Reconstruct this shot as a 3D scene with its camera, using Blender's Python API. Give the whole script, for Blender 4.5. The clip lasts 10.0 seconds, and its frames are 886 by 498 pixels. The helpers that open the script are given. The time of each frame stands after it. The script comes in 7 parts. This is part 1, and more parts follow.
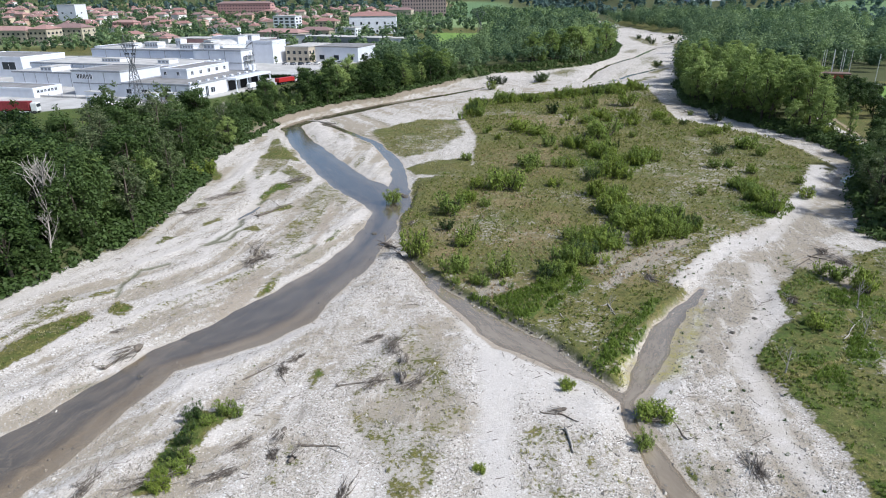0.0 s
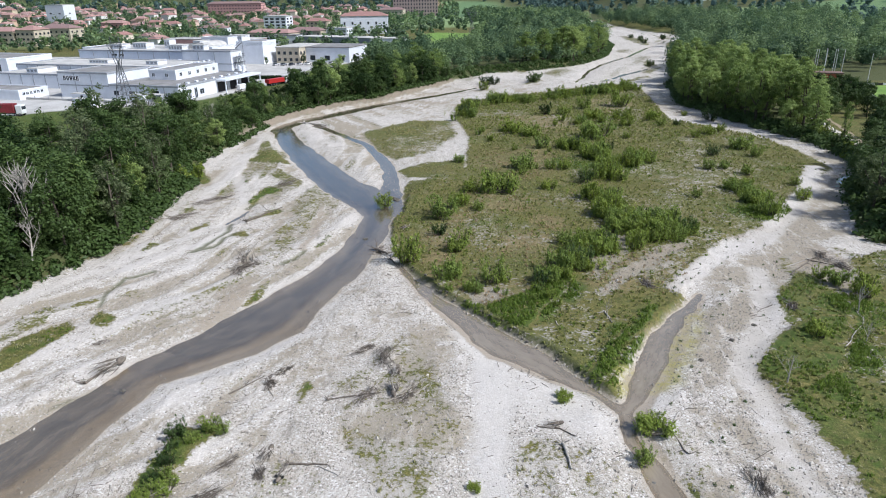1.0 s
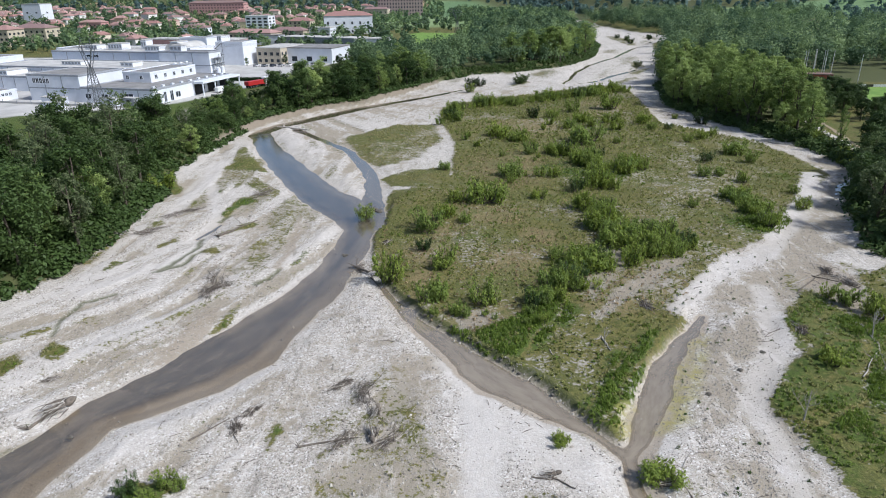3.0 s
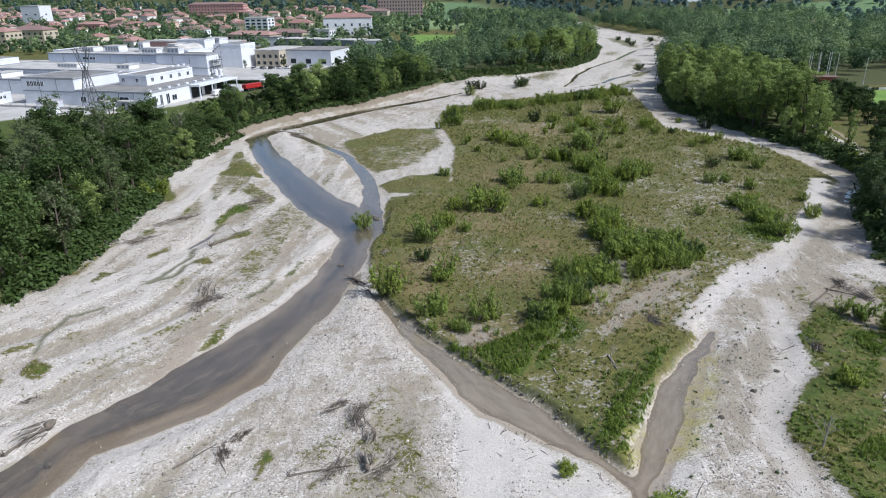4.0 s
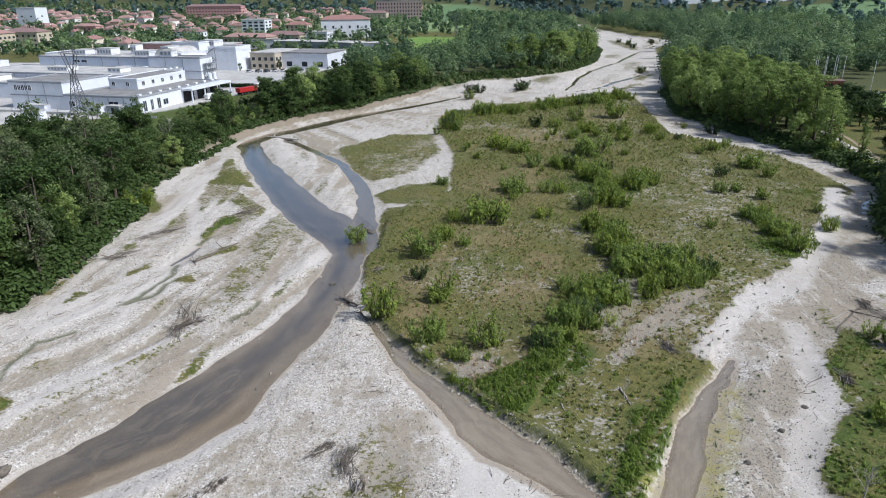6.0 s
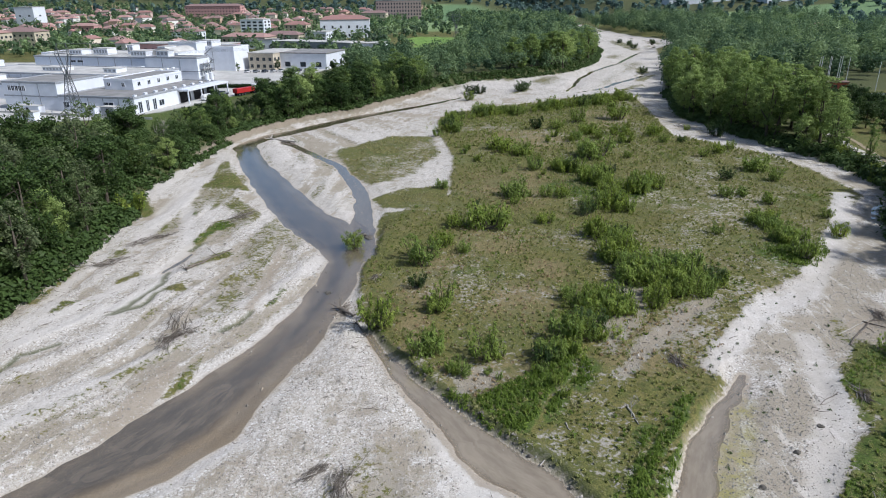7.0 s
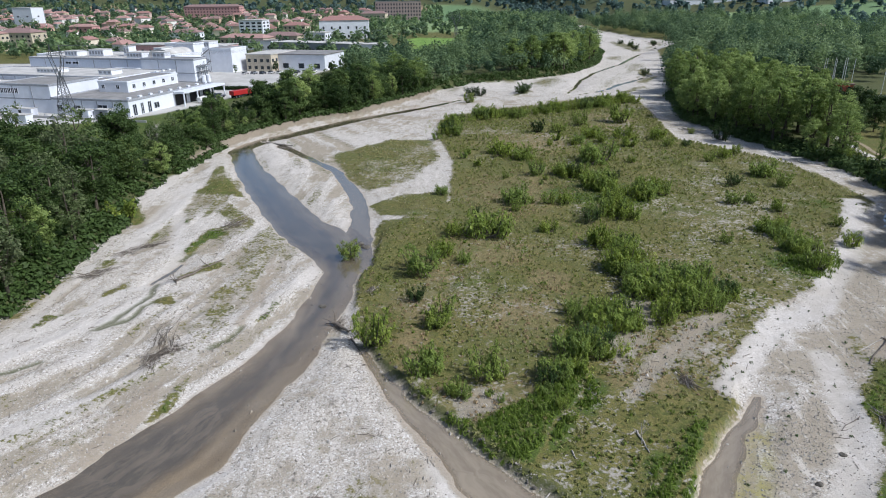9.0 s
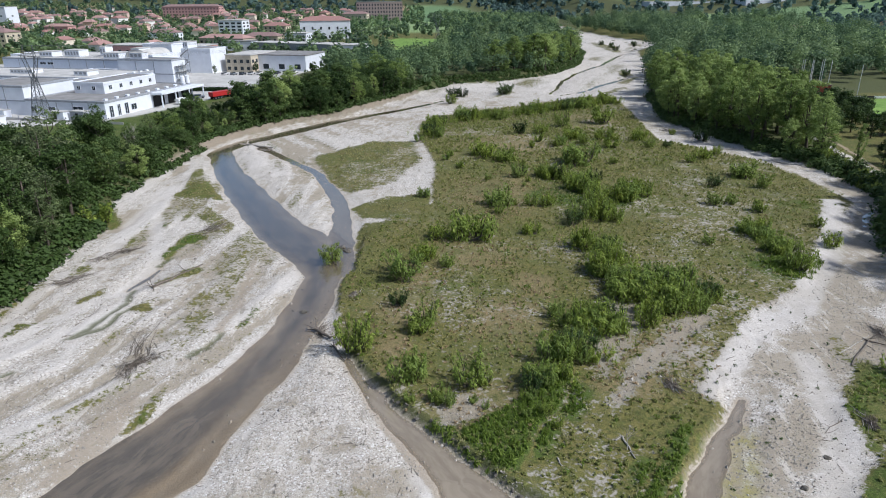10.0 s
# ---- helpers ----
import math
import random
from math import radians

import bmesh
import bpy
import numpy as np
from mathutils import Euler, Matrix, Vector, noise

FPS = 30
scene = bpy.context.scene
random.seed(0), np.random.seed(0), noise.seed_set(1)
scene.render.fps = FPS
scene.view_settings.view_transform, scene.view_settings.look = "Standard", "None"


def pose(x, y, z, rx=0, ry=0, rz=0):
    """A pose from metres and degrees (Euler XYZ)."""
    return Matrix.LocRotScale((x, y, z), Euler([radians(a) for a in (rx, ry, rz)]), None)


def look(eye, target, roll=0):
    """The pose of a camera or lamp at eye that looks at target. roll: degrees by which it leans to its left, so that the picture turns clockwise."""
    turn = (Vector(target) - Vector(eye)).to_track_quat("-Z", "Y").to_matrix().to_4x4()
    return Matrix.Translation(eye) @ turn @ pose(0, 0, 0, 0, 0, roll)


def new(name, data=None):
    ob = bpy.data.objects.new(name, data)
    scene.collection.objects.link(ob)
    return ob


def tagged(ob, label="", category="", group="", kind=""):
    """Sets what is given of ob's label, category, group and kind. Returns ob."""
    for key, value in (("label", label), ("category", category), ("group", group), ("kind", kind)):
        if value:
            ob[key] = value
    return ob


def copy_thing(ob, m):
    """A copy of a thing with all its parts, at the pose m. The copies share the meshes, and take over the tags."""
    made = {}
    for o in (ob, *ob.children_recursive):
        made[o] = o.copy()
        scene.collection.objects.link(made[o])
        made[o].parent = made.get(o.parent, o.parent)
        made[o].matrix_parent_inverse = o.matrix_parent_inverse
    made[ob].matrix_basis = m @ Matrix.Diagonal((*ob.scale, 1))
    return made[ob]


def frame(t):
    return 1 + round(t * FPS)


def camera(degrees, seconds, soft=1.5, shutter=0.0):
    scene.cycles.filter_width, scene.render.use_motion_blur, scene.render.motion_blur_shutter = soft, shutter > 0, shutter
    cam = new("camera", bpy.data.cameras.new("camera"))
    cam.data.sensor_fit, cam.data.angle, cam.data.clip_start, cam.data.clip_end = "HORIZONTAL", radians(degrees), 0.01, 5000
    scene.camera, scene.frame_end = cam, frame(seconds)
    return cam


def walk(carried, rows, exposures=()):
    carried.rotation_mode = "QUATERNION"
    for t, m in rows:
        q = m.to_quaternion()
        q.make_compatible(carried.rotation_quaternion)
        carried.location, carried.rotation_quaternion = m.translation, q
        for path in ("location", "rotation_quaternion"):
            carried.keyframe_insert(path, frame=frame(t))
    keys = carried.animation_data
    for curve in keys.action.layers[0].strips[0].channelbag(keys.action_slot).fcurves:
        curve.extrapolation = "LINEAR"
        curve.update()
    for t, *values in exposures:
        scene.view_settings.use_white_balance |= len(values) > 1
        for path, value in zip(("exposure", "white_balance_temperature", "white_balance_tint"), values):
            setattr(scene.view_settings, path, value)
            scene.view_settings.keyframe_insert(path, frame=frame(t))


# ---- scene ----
cam = camera(68.5, 10.0, soft=1.0)
PATH = [
    (0, (0.69, -5.249, 38.721), (0.527, -3.397, 37.983), -0.7),
    (0.5, (0.648, -4.208, 38.733), (0.486, -2.356, 37.994), -0.8),
    (1, (0.594, -2.951, 38.767), (0.452, -1.098, 38.028), -0.8),
    (1.5, (0.537, -1.45, 38.787), (0.438, 0.405, 38.047), -0.7),
    (2, (0.513, 0.266, 38.799), (0.412, 2.12, 38.057), -0.7),
    (2.5, (0.46, 2.169, 38.842), (0.359, 4.023, 38.1), -0.7),
    (4, (0.358, 7.576, 38.963), (0.256, 9.432, 38.226), -0.7),
    (4.5, (0.319, 9.238, 38.975), (0.218, 11.095, 38.239), -0.7),
    (5, (0.284, 10.851, 38.967), (0.183, 12.708, 38.233), -0.7),
    (5.5, (0.263, 12.406, 38.918), (0.163, 14.264, 38.186), -0.7),
    (7, (0.138, 17.159, 38.765), (0.04, 19.017, 38.033), -0.6),
    (7.5, (0.106, 18.496, 38.772), (0.007, 20.354, 38.039), -0.6),
    (8, (0.081, 19.537, 38.816), (-0.017, 21.395, 38.084), -0.6),
    (8.5, (0.085, 20.383, 38.842), (-0.013, 22.242, 38.111), -0.6),
    (9, (0.05, 21.055, 38.871), (-0.048, 22.914, 38.14), -0.6),
    (9.5, (-0.007, 21.618, 38.911), (-0.104, 23.478, 38.181), -0.5),
    (10, (0.047, 22.072, 38.954), (0.001, 23.933, 38.224), -0.4),
]
walk(cam, [(t, look(eye, target, roll)) for t, eye, target, roll in PATH],
     exposures=[(0, 0.04, 5980, 9.5), (2, -0.06, 5980, 9.5), (4.5, -0.13, 5980, 9.5), (10, -0.16, 5980, 9.5)])
scene.view_settings.exposure = 0.0

# ---------------------------------------------------------------- world and sun
SUN_DIR = Vector((0.90, -0.30, 1.05)).normalized()
world = bpy.data.worlds.new("sky")
scene.world = world
world.use_nodes = True
wn = world.node_tree.nodes
sky = wn.new("ShaderNodeTexSky")
sky.sky_type = "NISHITA"
sky.sun_disc = False
sky.sun_elevation = math.asin(SUN_DIR.z)
sky.sun_rotation = math.atan2(SUN_DIR.x, SUN_DIR.y)
sky.air_density, sky.dust_density, sky.ozone_density = 1.0, 2.4, 1.3
world.node_tree.links.new(sky.outputs[0], wn["Background"].inputs[0])
wn["Background"].inputs[1].default_value = 0.115
sun_data = bpy.data.lights.new("sun", "SUN")
sun_data.energy, sun_data.angle, sun_data.color = 4.5, radians(4), (1.0, 0.965, 0.92)
sun = new("sun", sun_data)
sun.matrix_basis = look(SUN_DIR * 100, (0, 0, 0))


# ---------------------------------------------------------------- materials
def node(nt, kind, **inputs):
    n = nt.nodes.new("ShaderNode" + kind)
    for k, v in inputs.items():
        n.inputs[k.replace("_", " ")].default_value = v
    return n


def ramp(nt, source, lo, hi, smooth=True):
    n = nt.nodes.new("ShaderNodeMapRange")
    n.interpolation_type = "SMOOTHSTEP" if smooth else "LINEAR"
    n.inputs["From Min"].default_value, n.inputs["From Max"].default_value = lo, hi
    nt.links.new(source, n.inputs["Value"])
    return n.outputs["Result"]


def mix(nt, fac, a, b):
    n = nt.nodes.new("ShaderNodeMix")
    n.data_type = "RGBA"
    for socket, v in ((n.inputs[0], fac), (n.inputs[6], a), (n.inputs[7], b)):
        if isinstance(v, (int, float)):
            socket.default_value = v
        elif isinstance(v, tuple):
            socket.default_value = (*v, 1)
        else:
            nt.links.new(v, socket)
    return n.outputs[2]


def calc(nt, op, a, b=0.0):
    n = nt.nodes.new("ShaderNodeMath")
    n.operation = op
    for socket, v in ((n.inputs[0], a), (n.inputs[1], b)):
        if isinstance(v, (int, float)):
            socket.default_value = v
        else:
            nt.links.new(v, socket)
    return n.outputs[0]


def noise_at(nt, scale, detail=3.0, rough=0.55, stretch=None, turn=0.0):
    geo = nt.nodes.new("ShaderNodeNewGeometry")
    n = node(nt, "TexNoise", Scale=scale, Detail=detail, Roughness=rough)
    if stretch:
        m = nt.nodes.new("ShaderNodeMapping")
        m.inputs["Rotation"].default_value = (0, 0, turn)
        m.inputs["Scale"].default_value = stretch
        nt.links.new(geo.outputs["Position"], m.inputs[0])
        nt.links.new(m.outputs[0], n.inputs["Vector"])
    else:
        nt.links.new(geo.outputs["Position"], n.inputs["Vector"])
    return n.outputs["Fac"]


def material(name, rough=0.8, metal=0.0):
    m = bpy.data.materials.new(name)
    m.use_nodes = True
    b = m.node_tree.nodes["Principled BSDF"]
    b.inputs["Roughness"].default_value, b.inputs["Metallic"].default_value = rough, metal
    b.inputs["Specular IOR Level"].default_value = 0.3
    return m, m.node_tree, b


def bump_of(nt, bsdf, height, strength, distance):
    b = nt.nodes.new("ShaderNodeBump")
    b.inputs["Strength"].default_value, b.inputs["Distance"].default_value = strength, distance
    nt.links.new(height, b.inputs["Height"])
    nt.links.new(b.outputs[0], bsdf.inputs["Normal"])


def plain(name, colour, rough=0.7, metal=0.0, wear=0.18, scale=1.5):
    """A painted or raw surface with soft stains and fine grain."""
    m, nt, b = material(name, rough, metal)
    dark = tuple(c * (1 - wear) for c in colour)
    light = tuple(min(1, c * (1 + wear * 0.6)) for c in colour)
    c = mix(nt, ramp(nt, noise_at(nt, scale, 5), 0.3, 0.7), dark, light)
    fine = noise_at(nt, scale * 12, 3)
    c = mix(nt, calc(nt, "MULTIPLY", ramp(nt, fine, 0.35, 0.75), 0.25), c, dark)
    nt.links.new(c, b.inputs["Base Color"])
    bump_of(nt, b, fine, 0.2, 0.02)
    return m


def varied(name, colours, rough=0.8, wear=0.2, scale=1.0):
    """A surface whose colour differs from thing to thing."""
    m, nt, b = material(name, rough)
    info = nt.nodes.new("ShaderNodeObjectInfo")
    r = nt.nodes.new("ShaderNodeValToRGB")
    r.color_ramp.interpolation = "CONSTANT"
    while len(r.color_ramp.elements) < len(colours):
        r.color_ramp.elements.new(0.5)
    for i, c in enumerate(colours):
        r.color_ramp.elements[i].position = i / len(colours)
        r.color_ramp.elements[i].color = (*c, 1)
    nt.links.new(info.outputs["Random"], r.inputs[0])
    n = ramp(nt, noise_at(nt, scale, 5), 0.3, 0.75)
    d = nt.nodes.new("ShaderNodeMix")
    d.data_type, d.blend_type = "RGBA", "MULTIPLY"
    nt.links.new(calc(nt, "MULTIPLY", n, wear * 2), d.inputs[0])
    nt.links.new(r.outputs[0], d.inputs[6])
    d.inputs[7].default_value = (0.45, 0.43, 0.4, 1)
    nt.links.new(d.outputs[2], b.inputs["Base Color"])
    return m


def leafy(name, low, high, tint=None, clear=0.3, tone=None):
    """Foliage: colour differs from leaf to leaf and from plant to plant, and some light passes through."""
    m, nt, b = material(name, 0.55)
    geo = nt.nodes.new("ShaderNodeNewGeometry")
    info = nt.nodes.new("ShaderNodeObjectInfo")
    c = mix(nt, geo.outputs["Random Per Island"], low, high)
    big = ramp(nt, noise_at(nt, 0.35, 2), 0.35, 0.7)
    c = mix(nt, calc(nt, "MULTIPLY", big, 0.5), c, low)
    if tint:
        c = mix(nt, calc(nt, "MULTIPLY", ramp(nt, info.outputs["Random"], 0.2, 1.0, False), 0.9), c, tint)
    if tone:
        a = nt.nodes.new("ShaderNodeAttribute")
        a.attribute_name = "tone"
        c = mix(nt, calc(nt, "MULTIPLY", a.outputs["Fac"], 0.8), c, tone)
    nt.links.new(c, b.inputs["Base Color"])
    b.inputs["Specular IOR Level"].default_value = 0.2
    t = nt.nodes.new("ShaderNodeBsdfTranslucent")
    nt.links.new(c, t.inputs[0])
    s = nt.nodes.new("ShaderNodeMixShader")
    s.inputs[0].default_value = clear
    nt.links.new(b.outputs[0], s.inputs[1])
    nt.links.new(t.outputs[0], s.inputs[2])
    nt.links.new(s.outputs[0], nt.nodes["Material Output"].inputs[0])
    return m


def ground_material():
    m, nt, b = material("river_ground", 0.9)

    def attr(name):
        a = nt.nodes.new("ShaderNodeAttribute")
        a.attribute_name = name
        return a.outputs["Fac"]

    geo = nt.nodes.new("ShaderNodeNewGeometry")
    fine = noise_at(nt, 2.2, 5, 0.65)
    broad = noise_at(nt, 0.16, 4, 0.6)
    mid = noise_at(nt, 0.6, 4, 0.6)
    streak = attr("streak")
    # gravel: pale limestone pebbles of two sizes
    cell = node(nt, "TexVoronoi", Scale=6.2)
    nt.links.new(geo.outputs["Position"], cell.inputs["Vector"])
    cell2 = node(nt, "TexVoronoi", Scale=15.0)
    nt.links.new(geo.outputs["Position"], cell2.inputs["Vector"])
    tone = nt.nodes.new("ShaderNodeSeparateColor")
    nt.links.new(cell.outputs["Color"], tone.inputs[0])
    tone2 = nt.nodes.new("ShaderNodeSeparateColor")
    nt.links.new(cell2.outputs["Color"], tone2.inputs[0])
    g = mix(nt, tone2.outputs[0], (0.31, 0.277, 0.236), (0.60, 0.558, 0.503))
    g = mix(nt, calc(nt, "MULTIPLY", ramp(nt, tone.outputs[1], 0.78, 1.0), 0.7), g, (0.17, 0.155, 0.135))
    g = mix(nt, calc(nt, "MULTIPLY", ramp(nt, tone.outputs[0], 0.75, 1.0), 0.8), g, (0.74, 0.73, 0.71))
    # sandy and silty stretches between the stones
    sandy = calc(nt, "ADD", calc(nt, "MULTIPLY", streak, 0.6), calc(nt, "MULTIPLY", calc(nt, "SUBTRACT", mid, 0.5), 1.2))
    g = mix(nt, calc(nt, "MULTIPLY", ramp(nt, sandy, 0.02, 0.42), 0.85), g, mix(nt, fine, (0.23, 0.192, 0.138), (0.375, 0.33, 0.255)))
    g = mix(nt, calc(nt, "MULTIPLY", ramp(nt, sandy, -0.15, -0.5), 0.45), g, mix(nt, fine, (0.50, 0.465, 0.43), (0.67, 0.63, 0.59)))
    thin = noise_at(nt, 1.1, 6, 0.7)
    g = mix(nt, calc(nt, "MULTIPLY", ramp(nt, thin, 0.60, 0.68), 0.6), g, (0.15, 0.135, 0.11))
    drawn = noise_at(nt, 0.8, 7, 0.72, (1.0, 0.22, 1.0), 0.24)
    g = mix(nt, calc(nt, "MULTIPLY", ramp(nt, drawn, 0.57, 0.66), 0.6), g, mix(nt, fine, (0.12, 0.105, 0.08), (0.24, 0.215, 0.17)))
    g = mix(nt, calc(nt, "MULTIPLY", ramp(nt, drawn, 0.45, 0.36), 0.5), g, (0.64, 0.600, 0.555))
    g = mix(nt, calc(nt, "MULTIPLY", ramp(nt, broad, 0.5, 0.75), 0.3), g, (0.35, 0.315, 0.255))
    # fine pale silt of the tracks and flood lanes
    g = mix(nt, calc(nt, "MULTIPLY", attr("silt"), 0.7), g, mix(nt, fine, (0.47, 0.435, 0.40), (0.63, 0.60, 0.565)))
    g = mix(nt, calc(nt, "MULTIPLY", ramp(nt, attr("cover"), 0.25, 0.55), 0.65), g, mix(nt, fine, (0.20, 0.18, 0.145), (0.36, 0.335, 0.29)))
    # plants
    cov = calc(nt, "ADD", attr("cover"), calc(nt, "MULTIPLY", calc(nt, "SUBTRACT", fine, 0.5), 1.7))
    cov = calc(nt, "ADD", cov, calc(nt, "MULTIPLY", calc(nt, "SUBTRACT", mid, 0.5), 0.9))
    cover = ramp(nt, cov, 0.38, 0.62)
    blot = noise_at(nt, 0.28, 5, 0.65)
    dry = mix(nt, ramp(nt, fine, 0.3, 0.7), (0.082, 0.080, 0.018), (0.285, 0.248, 0.082))
    dry = mix(nt, calc(nt, "MULTIPLY", ramp(nt, blot, 0.55, 0.72), 0.75), dry, mix(nt, fine, (0.19, 0.135, 0.068), (0.34, 0.27, 0.165)))
    dry = mix(nt, calc(nt, "MULTIPLY", ramp(nt, blot, 0.48, 0.3), 0.8), dry, mix(nt, fine, (0.07, 0.10, 0.022), (0.15, 0.18, 0.05)))
    tan = ramp(nt, calc(nt, "ADD", attr("tan"), calc(nt, "MULTIPLY", calc(nt, "SUBTRACT", mid, 0.5), 1.4)), 0.3, 0.8)
    dry = mix(nt, calc(nt, "MULTIPLY", tan, 0.8), dry, mix(nt, fine, (0.21, 0.145, 0.072), (0.44, 0.34, 0.19)))
    wide = noise_at(nt, 0.09, 3, 0.6)
    dry = mix(nt, calc(nt, "MULTIPLY", ramp(nt, wide, 0.45, 0.62), 0.45), dry, mix(nt, fine, (0.075, 0.105, 0.024), (0.16, 0.19, 0.05)))
    dry = mix(nt, calc(nt, "MULTIPLY", ramp(nt, thin, 0.54, 0.66), 0.65), dry, (0.065, 0.078, 0.024))
    lush = mix(nt, ramp(nt, fine, 0.3, 0.7), (0.044, 0.086, 0.012), (0.110, 0.170, 0.030))
    lushness = ramp(nt, calc(nt, "ADD", attr("lush"), calc(nt, "MULTIPLY", calc(nt, "SUBTRACT", mid, 0.5), 0.8)), 0.35, 0.65)
    blade = noise_at(nt, 7.5, 4, 0.75)
    plants = mix(nt, lushness, dry, lush)
    clump = noise_at(nt, 1.9, 5, 0.7)
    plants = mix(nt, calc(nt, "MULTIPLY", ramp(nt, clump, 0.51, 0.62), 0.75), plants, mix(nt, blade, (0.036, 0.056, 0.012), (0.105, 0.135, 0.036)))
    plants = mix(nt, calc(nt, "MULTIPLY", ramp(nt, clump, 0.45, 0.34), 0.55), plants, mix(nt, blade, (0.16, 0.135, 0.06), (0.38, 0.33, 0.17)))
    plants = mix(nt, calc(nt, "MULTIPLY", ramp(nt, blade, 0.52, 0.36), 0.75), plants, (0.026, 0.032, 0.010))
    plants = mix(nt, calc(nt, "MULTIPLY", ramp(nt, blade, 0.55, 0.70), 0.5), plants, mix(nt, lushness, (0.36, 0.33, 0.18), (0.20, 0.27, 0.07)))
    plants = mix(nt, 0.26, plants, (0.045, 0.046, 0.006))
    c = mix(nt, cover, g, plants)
    # bare soil and leaf litter in the woods, painted scarp shadows, clay on the cut banks
    c = mix(nt, attr("soil_shade"), c, mix(nt, fine, (0.045, 0.055, 0.02), (0.10, 0.11, 0.04)))
    c = mix(nt, attr("clay"), c, mix(nt, fine, (0.16, 0.13, 0.095), (0.31, 0.265, 0.205)))
    # paved yards
    c = mix(nt, attr("pave"), c, mix(nt, ramp(nt, broad, 0.3, 0.7), (0.40, 0.39, 0.37), (0.52, 0.51, 0.49)))
    # open farmland
    strips = node(nt, "TexVoronoi", Scale=0.0055)
    mp = nt.nodes.new("ShaderNodeMapping")
    mp.inputs["Rotation"].default_value, mp.inputs["Scale"].default_value = (0, 0, 0.35), (1, 0.55, 0.0)
    nt.links.new(geo.outputs["Position"], mp.inputs[0])
    nt.links.new(mp.outputs[0], strips.inputs["Vector"])
    crop = nt.nodes.new("ShaderNodeSeparateColor")
    nt.links.new(strips.outputs["Color"], crop.inputs[0])
    farm = mix(nt, crop.outputs[0], (0.11, 0.19, 0.085), (0.25, 0.34, 0.15))
    farm = mix(nt, ramp(nt, crop.outputs[1], 0.72, 0.78), farm, (0.33, 0.25, 0.15))
    c = mix(nt, attr("farm"), c, farm)
    # mown pitch of the sports ground
    c = mix(nt, attr("lawn"), c, mix(nt, ramp(nt, broad, 0.35, 0.65), (0.13, 0.235, 0.045), (0.19, 0.30, 0.065)))
    # damp gravel by the water, brown bed below it
    w = calc(nt, "ADD", attr("water"), calc(nt, "MULTIPLY", calc(nt, "SUBTRACT", fine, 0.5), 1.2))
    damp = ramp(nt, w, 0.7, -0.3)
    wetsand = ramp(nt, calc(nt, "ADD", attr("damp"), calc(nt, "MULTIPLY", calc(nt, "SUBTRACT", fine, 0.5), 0.9)), 0.3, 0.75)
    c = mix(nt, calc(nt, "MULTIPLY", wetsand, 0.8), c, mix(nt, mid, (0.25, 0.205, 0.15), (0.36, 0.31, 0.245)))
    bed = mix(nt, tone2.outputs[1], (0.30, 0.25, 0.19), (0.52, 0.455, 0.37))
    c = mix(nt, calc(nt, "MULTIPLY", damp, 0.85), c, bed)
    algae = calc(nt, "MULTIPLY", attr("algae"), calc(nt, "ADD", calc(nt, "MULTIPLY", ramp(nt, mid, 0.38, 0.62), 0.55), 0.2))
    c = mix(nt, algae, c, mix(nt, fine, (0.22, 0.20, 0.06), (0.40, 0.36, 0.11)))
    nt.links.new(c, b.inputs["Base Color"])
    h = calc(nt, "ADD", calc(nt, "MULTIPLY", cell.outputs["Distance"], -0.6), calc(nt, "MULTIPLY", fine, 0.6))
    bump_of(nt, b, h, 0.5, 0.14)
    return m


